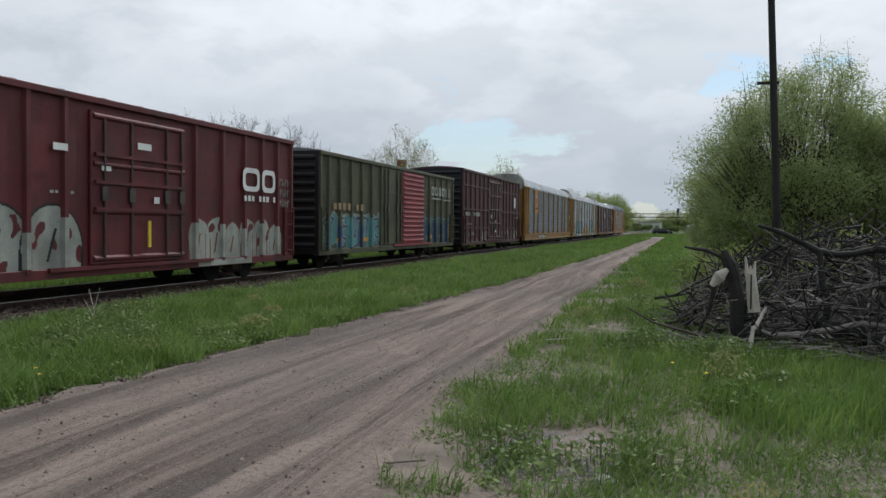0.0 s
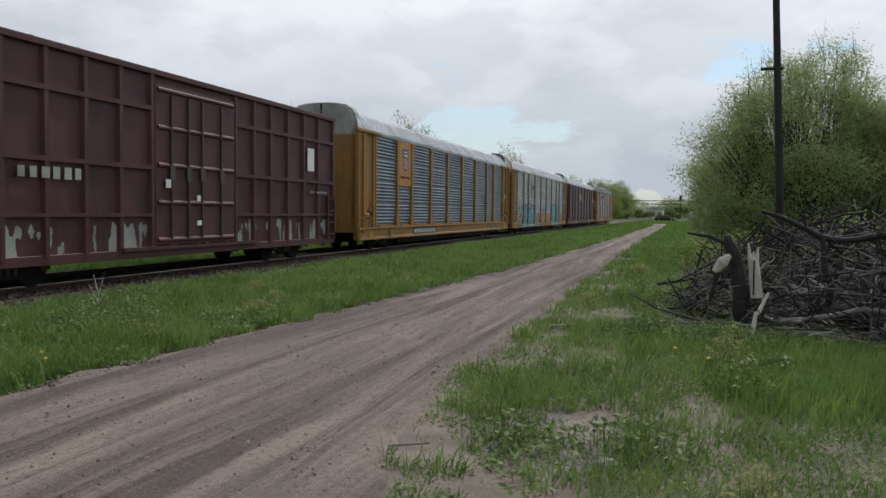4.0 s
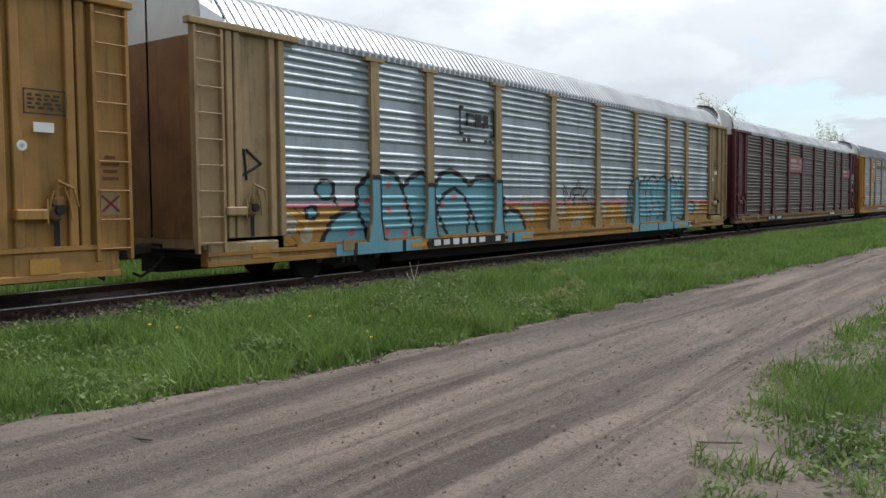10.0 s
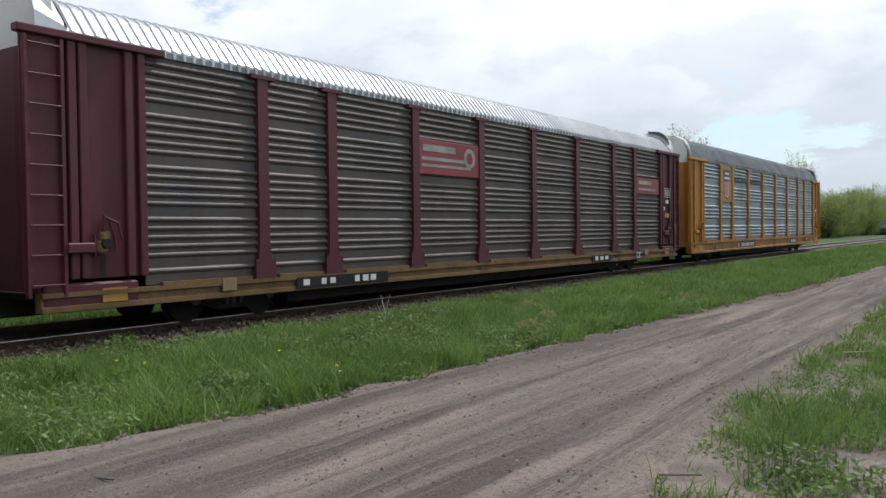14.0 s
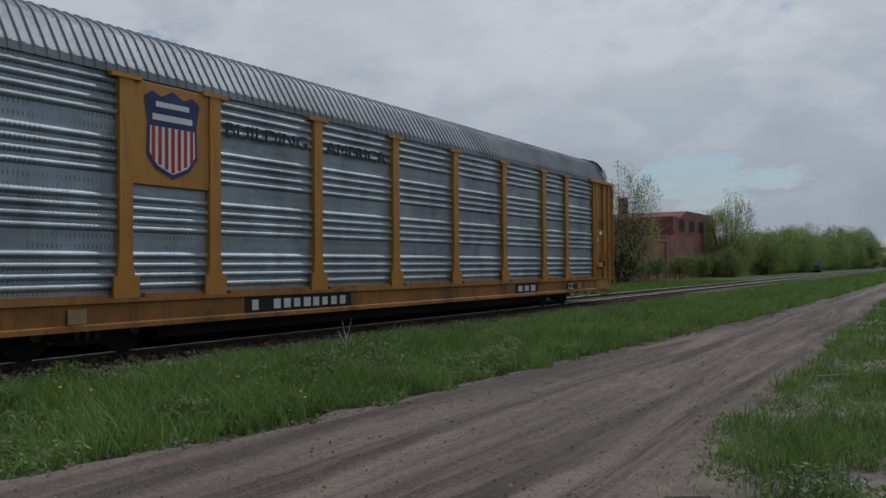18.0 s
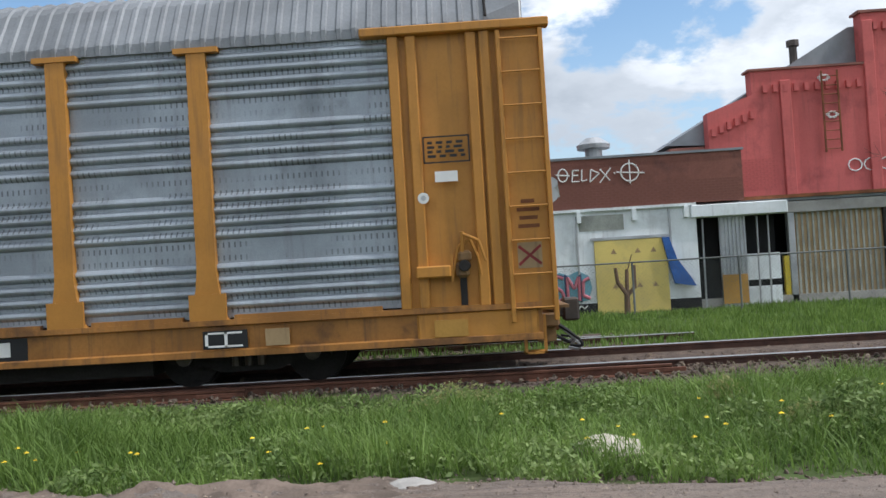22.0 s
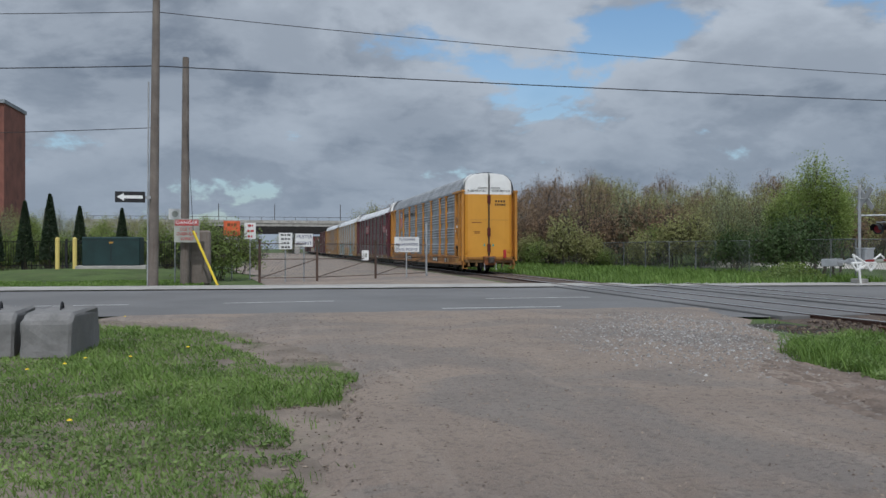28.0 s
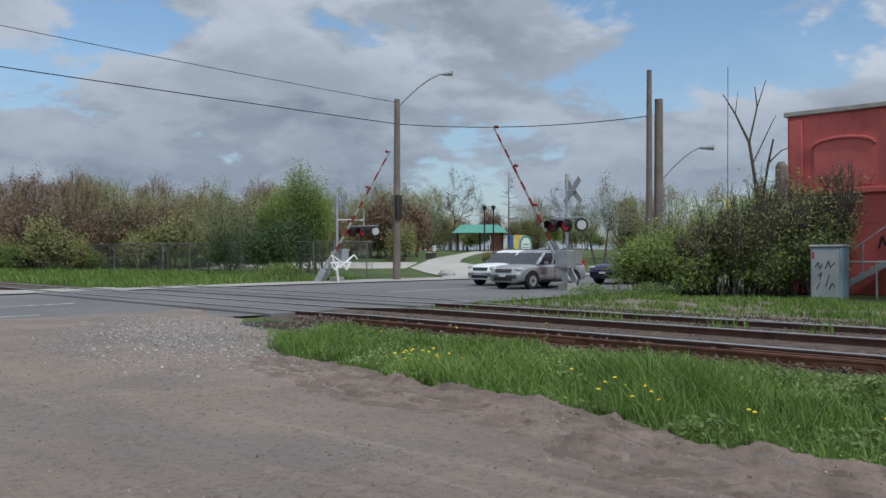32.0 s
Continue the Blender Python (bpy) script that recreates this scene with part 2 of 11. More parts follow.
M = dict(
    galv=galvanised("galvanised_sheet", (0.43, 0.475, 0.515), 0.62, 0.0, 0.3),
    galv_dull=galvanised("dull_sheet", (0.36, 0.40, 0.44), 0.70, 0.75, 0.35),
    galv_mid=galvanised("grey_blue_sheet", (0.225, 0.258, 0.295), 0.55, 0.0, 0.35),
    galv_brown=galvanised("grimy_sheet", (0.135, 0.115, 0.105), 0.4, 0.0, 0.5),
    roof=mat("roof_sheet", (0.60, 0.61, 0.62), 0.42, 0.5, 0.15, 0.8, 30, 0.04, stain=((0.25, 0.25, 0.25), 0.3, 0.5)),
    roof_dull=mat("dull_roof_sheet", (0.235, 0.25, 0.265), 0.55, 0.35, 0.2, 0.8, 30, 0.05, stain=((0.16, 0.16, 0.17), 0.4, 0.5)),
    yellow=mat("armour_yellow", (0.47, 0.212, 0.036), 0.5, 0, 0.14, 0.8, 25, 0.05, stain=((0.30, 0.14, 0.04), 0.35, 0.8), streak=0.4),
    yellow_sill=mat("grimy_armour_yellow", (0.34, 0.150, 0.034), 0.6, 0, 0.25, 0.9, 25, 0.08, stain=((0.09, 0.045, 0.022), 0.75, 0.8), streak=0.6),
    yellow_old=mat("faded_yellow", (0.35, 0.185, 0.05), 0.6, 0, 0.2, 0.8, 25, 0.06, stain=((0.22, 0.12, 0.05), 0.5, 0.8), streak=0.5),
    tan=mat("tan_paint", (0.36, 0.25, 0.13), 0.6, 0, 0.2, 0.8, 25, 0.06, stain=((0.22, 0.13, 0.07), 0.5, 0.8), streak=0.5),
    rust_tan=mat("rusty_tan_paint", (0.27, 0.135, 0.055), 0.65, 0, 0.25, 0.8, 25, 0.08, stain=((0.15, 0.07, 0.04), 0.6, 0.7), streak=0.5),
    orange=mat("orange_yellow_paint", (0.57, 0.275, 0.034), 0.45, 0, 0.08, 0.6, 25, 0.04, stain=((0.42, 0.2, 0.04), 0.2, 0.6)),
    maroon=mat("maroon_paint", (0.11, 0.025, 0.035), 0.55, 0, 0.2, 0.8, 25, 0.06, stain=((0.05, 0.03, 0.03), 0.5, 0.8), streak=0.3),
    oxide=mat("oxide_red_paint", (0.12, 0.021, 0.024), 0.6, 0, 0.22, 0.7, 25, 0.08, stain=((0.05, 0.025, 0.025), 0.6, 0.9), streak=0.45),
    brown=mat("brown_paint", (0.085, 0.028, 0.03), 0.6, 0, 0.22, 0.7, 25, 0.08, stain=((0.04, 0.025, 0.025), 0.6, 0.9), streak=0.35),
    olive=mat("olive_green_paint", (0.085, 0.083, 0.045), 0.6, 0, 0.25, 0.7, 25, 0.08, stain=((0.03, 0.03, 0.025), 0.6, 0.9), streak=0.3),
    reddoor=mat("red_door_paint", (0.28, 0.05, 0.06), 0.55, 0, 0.15, 0.8, 25, 0.05, streak=0.2),
    under=mat("underframe_grime", (0.018, 0.016, 0.015), 0.8, 0.1, 0.3, 1.5, 30, 0.1),
    steel=mat("worn_steel", (0.10, 0.085, 0.075), 0.5, 0.6, 0.3, 2, 30, 0.1),
    white=mat("white_paint", (0.74, 0.74, 0.72), 0.5, 0, 0.08, 0.7, 25, 0.04, stain=((0.5, 0.49, 0.46), 0.4, 0.8)),
    black=mat("black_paint", (0.015, 0.015, 0.017), 0.5, 0, 0.2, 1.0, 25, 0.03),
    gblue=mat("light_blue_paint", (0.16, 0.36, 0.44), 0.5, 0.1, 0.1, 1.0, 25, 0.03),
    gteal=mat("teal_paint", (0.09, 0.25, 0.26), 0.5, 0, 0.2, 1.0, 25, 0.03),
    gnavy=mat("navy_paint", (0.03, 0.05, 0.12), 0.5, 0, 0.2, 1.0, 25, 0.03),
    gyel=mat("ochre_paint", (0.43, 0.235, 0.05), 0.5, 0.1, 0.2, 1.0, 25, 0.03),
    gpink=mat("pink_paint", (0.50, 0.15, 0.19), 0.5, 0, 0.1, 1.0, 25, 0.03),
    ggrey=mat("pale_grey_paint", (0.33, 0.34, 0.30), 0.55, 0, 0.3, 1.2, 25, 0.05),
    rust_sill=mat("grimy_yellow_sill", (0.20, 0.115, 0.045), 0.7, 0, 0.3, 0.9, 25, 0.1, stain=((0.06, 0.04, 0.03), 0.8, 0.9), streak=0.6),
    hinge=mat("grimy_dark_red", (0.085, 0.016, 0.012), 0.7, 0.1, 0.3, 2, 30, 0.1),
    gatebrown=mat("dull_gate_rust", (0.085, 0.055, 0.042), 0.8, 0.1, 0.3, 2, 30, 0.15),
    oldblock=mat("weathered_block", (0.19, 0.185, 0.18), 0.9, 0, 0.22, 0.9, 30, 0.3, stain=((0.10, 0.10, 0.095), 0.5, 1.2)),
    rust=mat("rust", (0.20, 0.075, 0.03), 0.8, 0.1, 0.35, 2, 30, 0.15),
    navy=mat("navy_enamel", (0.02, 0.035, 0.13), 0.45),
    red=mat("red_enamel", (0.42, 0.03, 0.03), 0.45),
    rail=mat("rail_steel", (0.085, 0.042, 0.030), 0.6, 0.3, 0.3, 3, 40, 0.1),
    old_rust=mat("old_rail_rust", (0.135, 0.058, 0.036), 0.75, 0.2, 0.35, 3, 40, 0.2),
    railtop=mat("rail_head", (0.50, 0.49, 0.48), 0.35, 0.9, 0.1, 3, 40, 0.02),
    tie=mat("creosoted_timber", (0.060, 0.048, 0.040), 0.85, 0, 0.4, 3, 40, 0.4, rnd=0.3),
    ballast=mat("ballast", (0.125, 0.094, 0.072), 0.9, 0, 0.4, 6, 60, 0.6, depth=0.03, island=0.5),
    bare=mat("trodden_soil", (0.190, 0.155, 0.125), 0.95, 0, 0.3, 2.0, 30, 0.5, stain=((0.080, 0.100, 0.035), 0.7, 0.8), depth=0.03),
    soil=mat("grassy_soil", (0.065, 0.100, 0.024), 0.95, 0, 0.35, 0.5, 8, 0.5, stain=((0.10, 0.08, 0.05), 0.35, 0.35), depth=0.05),
    asphalt=mat("asphalt", (0.145, 0.143, 0.142), 0.85, 0, 0.14, 0.25, 60, 0.3, stain=((0.16, 0.155, 0.15), 0.5, 0.3)),
    concrete=mat("concrete", (0.36, 0.345, 0.32), 0.85, 0, 0.18, 0.9, 30, 0.25, stain=((0.22, 0.21, 0.19), 0.5, 1.2)),
    line=mat("road_paint", (0.55, 0.55, 0.53), 0.7, 0, 0.15, 2, 30, 0.1, stain=((0.15, 0.15, 0.15), 0.5, 3)),
    stone=mat("loose_stone", (0.29, 0.28, 0.27), 0.9, 0, 0.3, 8, 40, 0.3, island=0.5),
    clod=mat("dug_soil", (0.20, 0.160, 0.130), 0.95, 0, 0.35, 5, 40, 0.5, island=0.4),
    # dark base colour stands for the shade on the ballast slope
    shoulder=mat("shaded_shoulder", (0.040, 0.034, 0.030), 0.95, 0, 0.4, 2, 30, 0.6, stain=((0.09, 0.08, 0.07), 0.5, 1.4), depth=0.03),
    brick_red=mat("red_painted_brick", (0.52, 0.115, 0.105), 0.75, 0, 0.12, 0.5, 14, 0.3, stain=((0.22, 0.05, 0.05), 0.4, 0.7), streak=0.25),
    brick_arch=mat("pale_red_render", (0.48, 0.115, 0.105), 0.8, 0, 0.12, 0.8, 14, 0.2),
    brick_brown=mat("brown_brick", (0.215, 0.088, 0.066), 0.85, 0, 0.22, 0.6, 16, 0.4, stain=((0.08, 0.04, 0.04), 0.5, 0.8)),
    brick_old=mat("weathered_brick", (0.27, 0.115, 0.09), 0.85, 0, 0.25, 0.6, 16, 0.4, stain=((0.12, 0.07, 0.06), 0.5, 0.8)),
    wall_white=mat("whitewashed_wall", (0.72, 0.76, 0.77), 0.8, 0, 0.1, 0.7, 16, 0.2, stain=((0.38, 0.40, 0.40), 0.4, 0.8), streak=0.2),
    board=mat("yellow_board", (0.66, 0.52, 0.16), 0.7, 0, 0.1, 0.8, 20, 0.1, stain=((0.45, 0.36, 0.15), 0.4, 1.0)),
    brick_shed=mat("dull_red_brick", (0.26, 0.095, 0.075), 0.85, 0, 0.25, 0.6, 16, 0.4, stain=((0.15, 0.075, 0.06), 0.5, 0.8)),
    lean_grey=mat("dark_weathered_boards", (0.085, 0.085, 0.088), 0.85, 0, 0.3, 1.2, 20, 0.3, rnd=0.3),
    shutter=mat("blue_grey_shutter", (0.055, 0.058, 0.075), 0.6, 0.2, 0.2, 1.0, 20, 0.1),
    # near-black for the shade inside openings; also window panes and a painted base
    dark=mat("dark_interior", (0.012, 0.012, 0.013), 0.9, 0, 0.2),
    doorblue=mat("blue_grey_door", (0.16, 0.24, 0.30), 0.6, 0, 0.15),
    tarp=mat("blue_tarpaulin", (0.03, 0.11, 0.36), 0.55, 0, 0.25, 3, 20, 0.3),
    galvpost=mat("galvanised_post", (0.42, 0.43, 0.44), 0.45, 0.6, 0.15, 2, 30, 0.05),
    wood=mat("weathered_pole_wood", (0.17, 0.145, 0.125), 0.9, 0, 0.25, 0.8, 14, 0.4, streak=0.4),
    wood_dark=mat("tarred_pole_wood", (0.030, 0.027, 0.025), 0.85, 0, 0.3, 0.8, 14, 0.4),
    bark=mat("bark", (0.085, 0.070, 0.058), 0.95, 0, 0.3, 3, 25, 0.5),
    deadwood=mat("grey_dead_wood", (0.17, 0.15, 0.14), 0.9, 0, 0.4, 3, 25, 0.4, island=0.9),
    greystick=mat("pale_grey_dead_wood", (0.27, 0.245, 0.225), 0.9, 0, 0.3, 3, 25, 0.4, island=0.6),
    stumpwood=mat("brown_bark", (0.17, 0.105, 0.065), 0.9, 0, 0.3, 3, 25, 0.4),
    palewood=mat("split_pale_wood", (0.58, 0.53, 0.45), 0.85, 0, 0.2, 3, 25, 0.3),
    wire=mat("wire", (0.02, 0.02, 0.022), 0.6),
    chain=mat("fence_wire", (0.16, 0.17, 0.165), 0.6, 0.3),
    rubber=mat("tyre_rubber", (0.015, 0.015, 0.016), 0.8),
    silver=mat("silver_car_paint", (0.42, 0.43, 0.44), 0.3, 0.6, 0.04, 1, 20, 0.0),
    whitecar=mat("white_car_paint", (0.74, 0.76, 0.78), 0.3, 0, 0.03, 1, 20, 0.0, spec=0.6),
    bluecar=mat("dark_blue_car_paint", (0.02, 0.03, 0.09), 0.3, 0.2, 0.05, 1, 20, 0.0, spec=0.6),
    glass=mat("dark_car_glass", (0.02, 0.025, 0.03), 0.18, 0, 0.1, 1, 20, 0.0, spec=0.8),
    chrome=mat("chrome", (0.6, 0.6, 0.6), 0.2, 1.0, 0.05, 1, 20, 0.0),
    lamp_off=mat("unlit_lens", (0.42, 0.43, 0.42), 0.25, 0, 0.1),
    lamp_red=glow("lit_red_lens", (0.40, 0.03, 0.035), 0.18),
    lens_red=mat("dim_red_lens", (0.20, 0.02, 0.025), 0.3),
    headlight=mat("headlight_lens", (0.6, 0.62, 0.63), 0.2, 0.3, 0.05),
    safety=mat("safety_yellow", (0.72, 0.53, 0.04), 0.55, 0, 0.1),
    boxgreen=mat("dark_green_box", (0.012, 0.035, 0.035), 0.6, 0, 0.2),
    greenroof=mat("green_metal_roof", (0.09, 0.30, 0.23), 0.5, 0.1, 0.15),
    orange_sign=mat("orange_sign", (0.66, 0.13, 0.05), 0.5),
    reflector=mat("gate_red", (0.22, 0.025, 0.025), 0.6, 0, 0.3, 3, 25, 0.05),
    mud=mat("damp_mud", (0.165, 0.126, 0.100), 0.85, 0, 0.35, 2.0, 30, 0.6, stain=((0.075, 0.056, 0.044), 0.65, 5.0)),
    path=mat("pale_path", (0.42, 0.40, 0.36), 0.9, 0, 0.12, 0.5, 30, 0.2),
    grass=leafmat("grass_blades", (0.052, 0.108, 0.016), (0.25, 0.375, 0.090), 0.4),
    weed=leafmat("grey_green_weeds", (0.060, 0.115, 0.025), (0.30, 0.39, 0.135), 0.3),
    leaf=leafmat("spring_leaves", (0.105, 0.160, 0.036), (0.27, 0.335, 0.10), 0.45),
    leaf_bush=leafmat("shrub_tree_leaves", (0.225, 0.295, 0.105), (0.44, 0.505, 0.225), 0.6),
    leaf_pale=leafmat("pale_spring_leaves", (0.17, 0.21, 0.09), (0.38, 0.41, 0.26), 0.4),
    leaf_olive=leafmat("olive_leaves", (0.215, 0.225, 0.085), (0.43, 0.425, 0.185), 0.5),
    leaf_dark=leafmat("dark_leaves", (0.035, 0.065, 0.020), (0.085, 0.135, 0.04), 0.3),
    leaf_red=leafmat("russet_buds", (0.20, 0.135, 0.084), (0.36, 0.245, 0.15), 0.45),
    leaf_bright=leafmat("bright_leaves", (0.15, 0.22, 0.05), (0.37, 0.44, 0.135), 0.5),
    cedar=leafmat("cedar_foliage", (0.012, 0.026, 0.012), (0.035, 0.055, 0.022), 0.1),
    dandelion=mat("dandelion_yellow", (0.80, 0.56, 0.02), 0.7),
)


def dirtmat():
    """Grey-brown packed dirt, paler in the wheel tracks, with grit; sunlight by the crossing is painted in."""
    m = bpy.data.materials.new("packed_dirt")
    m.use_nodes = True
    N = Nodes(m.node_tree)
    b = m.node_tree.nodes["Principled BSDF"]
    co = N.add("ShaderNodeTexCoord").outputs["Object"]
    st = N.add("ShaderNodeMapping", ins={0: co, 3: (2.3, 0.10, 1)}).outputs[0]
    n0 = N.ramp(N.noise(st, 1.0, 6, 0.65, 0.6), 0.36, 0.64)
    n1 = N.ramp(N.noise(co, 0.9, 6, 0.65), 0.35, 0.65)
    n2 = N.noise(co, 16, 5, 0.75)
    n3 = N.noise(co, 75, 3, 0.7)
    sy = N.add("ShaderNodeSeparateXYZ", ins={0: co}).outputs[1]
    worn = N.math("MULTIPLY_ADD", N.ramp(sy, -6.0, 1.0), 0.95, 0.2)
    n0 = N.math("MULTIPLY_ADD", worn, N.math("SUBTRACT", n0, 0.5), 0.5)
    c = N.mix(n0, (0.100, 0.077, 0.064), (0.325, 0.256, 0.210))
    n4 = N.ramp(N.noise(co, 0.28, 4, 0.6), 0.4, 0.6)
    c = N.mix(N.math("MULTIPLY", n4, 0.40), c, (0.165, 0.148, 0.133))
    # sunlit ground put into the colour: paler towards the crossing
    c = N.mix(N.math("MULTIPLY", N.math("SUBTRACT", 1.0, N.ramp(sy, -9.0, -1.0)), 0.62), c, (0.385, 0.312, 0.250))
    near = N.math("SUBTRACT", 1.0, N.ramp(sy, -5.0, 1.5))
    blot = N.ramp(N.noise(co, 0.33, 6, 0.62, 0.8), 0.44, 0.58)
    c = N.mix(N.math("MULTIPLY", N.math("MULTIPLY", blot, near), 0.65), c, (0.205, 0.190, 0.176))
    arcs = N.add("ShaderNodeMapping", ins={0: co, 2: (0.0, 0.0, 0.9), 3: (3.2, 0.22, 1)}).outputs[0]
    scuff = N.ramp(N.noise(arcs, 1.0, 5, 0.6, 0.5), 0.54, 0.68)
    c = N.mix(N.math("MULTIPLY", N.math("MULTIPLY", scuff, near), 0.45), c, (0.37, 0.31, 0.26))
    c = N.mix(N.math("MULTIPLY", n1, 0.30), c, (0.185, 0.150, 0.130))
    c = N.mix(N.math("MULTIPLY", N.ramp(n3, 0.45, 0.7), 0.35), c, (0.30, 0.27, 0.25))
    c = N.mix(N.math("MULTIPLY", N.ramp(n2, 0.48, 0.66), 0.45), c, (0.075, 0.062, 0.057))
    vor = N.add("ShaderNodeTexVoronoi", ins={"Vector": co, "Scale": 26.0, "Randomness": 1.0})
    peb = N.math("LESS_THAN", vor.outputs["Distance"], N.math("MULTIPLY_ADD", n2, 0.5, -0.08))
    c = N.mix(N.math("MULTIPLY", peb, 0.4), c, (0.33, 0.30, 0.28))
    N.l.new(c, b.inputs["Base Color"])
    b.inputs["Roughness"].default_value = 0.95
    b.inputs["Specular IOR Level"].default_value = 0.2
    h = N.math("ADD", N.math("MULTIPLY", n2, 1.0), N.math("MULTIPLY", n3, 0.5))
    h = N.math("ADD", h, N.math("MULTIPLY", n0, 0.8))
    bp = N.add("ShaderNodeBump", ins={"Strength": 0.9, "Distance": 0.035, "Height": h})
    N.l.new(bp.outputs[0], b.inputs["Normal"])
    return m


M["dirt"] = dirtmat()

# ---- helpers for building ----
RNG = np.random.default_rng(7)


def part(name, bm, material, parent=None, label=""):
    me = bpy.data.meshes.new(name)
    bm.to_mesh(me)
    bm.free()
    me.materials.append(material)
    return link(name, me, parent, label)


def link(name, me, parent=None, label="", loc=None, rot=None):
    ob = new(name, me)
    ob.parent = parent
    if loc:
        ob.location = loc
    if rot:
        ob.rotation_euler = [radians(a) for a in rot]
    if label:
        ob["label"] = label
    return ob


def raw(name, verts, faces, mats, idx=None, smooth=False):
    me = bpy.data.meshes.new(name)
    me.from_pydata([tuple(map(float, v)) for v in verts] if not isinstance(verts, np.ndarray) else verts.tolist(), [], faces if isinstance(faces, list) else faces.tolist())
    for m in mats if isinstance(mats, (list, tuple)) else [mats]:
        me.materials.append(m)
    if idx is not None:
        me.polygons.foreach_set("material_index", np.asarray(idx, dtype=np.int32))
    if smooth:
        me.polygons.foreach_set("use_smooth", np.ones(len(me.polygons), dtype=bool))
    me.update()
    return me


def box(bm, x0, y0, z0, x1, y1, z1, bevel=0.0, turn=None):
    m = Matrix.Translation(((x0 + x1) / 2, (y0 + y1) / 2, (z0 + z1) / 2)) @ (turn or Matrix()) @ Matrix.Diagonal((abs(x1 - x0), abs(y1 - y0), abs(z1 - z0), 1))
    r = bmesh.ops.create_cube(bm, size=1, matrix=m)
    if bevel:
        edges = list({e for v in r["verts"] for e in v.link_edges})
        bmesh.ops.bevel(bm, geom=edges, offset=bevel, segments=1, affect="EDGES", profile=0.5)
    return bm


def boxes(*specs, bevel=0.0):
    bm = bmesh.new()
    for s in specs:
        box(bm, *s, bevel=bevel)
    return bm


def each(name, specs, material, parent, label="", bevel=0.0):
    """One part for every box of specs."""
    return [part(name, boxes(s, bevel=bevel), material, parent, label) for s in specs]


def tube(bm, a, b, r0, r1=None, seg=8):
    a, b = Vector(a), Vector(b)
    d = b - a
    m = Matrix.Translation((a + b) / 2) @ d.to_track_quat("Z", "Y").to_matrix().to_4x4()
    bmesh.ops.create_cone(bm, cap_ends=True, segments=seg, radius1=r0, radius2=r0 if r1 is None else r1, depth=d.length, matrix=m)
    return bm


def tubes(*specs, seg=8):
    bm = bmesh.new()
    for s in specs:
        tube(bm, *s, seg=seg)
    return bm


def bent_tube(pts, radii, seg=8):
    """One round bar bent through the points, with a radius at each."""
    bm, P = bmesh.new(), [Vector([float(c) for c in p[:3]]) for p in pts]
    u, last = None, None
    for k, q in enumerate(P):
        t = (P[min(k + 1, len(P) - 1)] - P[max(k - 1, 0)]).normalized()
        u = t.orthogonal() if u is None else u - t * u.dot(t)
        u = u.normalized()
        w = t.cross(u)
        ring = [bm.verts.new(q + (u * math.cos(j * math.tau / seg) + w * math.sin(j * math.tau / seg)) * float(radii[k])) for j in range(seg)]
        if last:
            for j in range(seg):
                bm.faces.new((last[j], last[(j + 1) % seg], ring[(j + 1) % seg], ring[j]))
        else:
            bm.faces.new(ring[::-1])
        last = ring
    bm.faces.new(last)
    return bm


def prism(bm, pts, axis, lo, hi):
    """A polygon pts swept along axis x, y or z from lo to hi."""
    def at(p, w):
        return {"x": (w, p[0], p[1]), "y": (p[0], w, p[1]), "z": (p[0], p[1], w)}[axis]
    lower, upper = [bm.verts.new(at(p, lo)) for p in pts], [bm.verts.new(at(p, hi)) for p in pts]
    n = len(pts)
    for i in range(n):
        bm.faces.new((lower[i], lower[(i + 1) % n], upper[(i + 1) % n], upper[i]))
    bm.faces.new(lower)
    bm.faces.new(upper)
    bmesh.ops.recalc_face_normals(bm, faces=bm.faces)
    return bm


def lettering(name, text, size, material, parent, m, label="", width=None):
    """Words cut as thin letters; m places their middle."""
    cu = bpy.data.curves.new(name, "FONT")
    cu.body, cu.size, cu.align_x, cu.align_y, cu.extrude = text, size, "CENTER", "CENTER", 0.004
    tmp = new(name, cu)
    me = bpy.data.meshes.new_from_object(tmp)
    bpy.data.objects.remove(tmp)
    bpy.data.curves.remove(cu)
    me.name = name
    if width:
        xs = [v.co.x for v in me.vertices]
        k = width / max(0.01, max(xs) - min(xs))
        for v in me.vertices:
            v.co.x *= k
    me.transform(m)
    me.materials.clear()
    me.materials.append(material)
    return link(name, me, parent, label)


FACE_X = Matrix(((0, 0, 1, 0), (1, 0, 0, 0), (0, 1, 0, 0), (0, 0, 0, 1)))     # letters that face +x and read along +y
FACE_Y = Matrix(((-1, 0, 0, 0), (0, 0, 1, 0), (0, 1, 0, 0), (0, 0, 0, 1)))    # letters that face +y and read along -x


def thing(name, label, category, group="", kind="", at=None):
    ob = tagged(new(name), label, category, group, kind)
    if at:
        ob.location = at
    return ob

# ---- ground ----
G = -0.12                      # level of the ground; the rail heads are at 0
TRACK_X, TRACK2_X = -13.25, -17.25


def table(rows):
    ys, vs = [r[0] for r in rows], [r[1] for r in rows]
    return lambda y: np.interp(y, ys, vs)


road_left = table([(-20, -13), (-15, -10.9), (-12.5, -9.6), (-10, -8.2), (-6.5, -7.6), (-3, -7.2), (0, -7.0), (2, -6.7), (4, -6.4), (6, -5.9), (14, -5.55), (25, -4.95), (67, -4.45), (160, -4.3)])
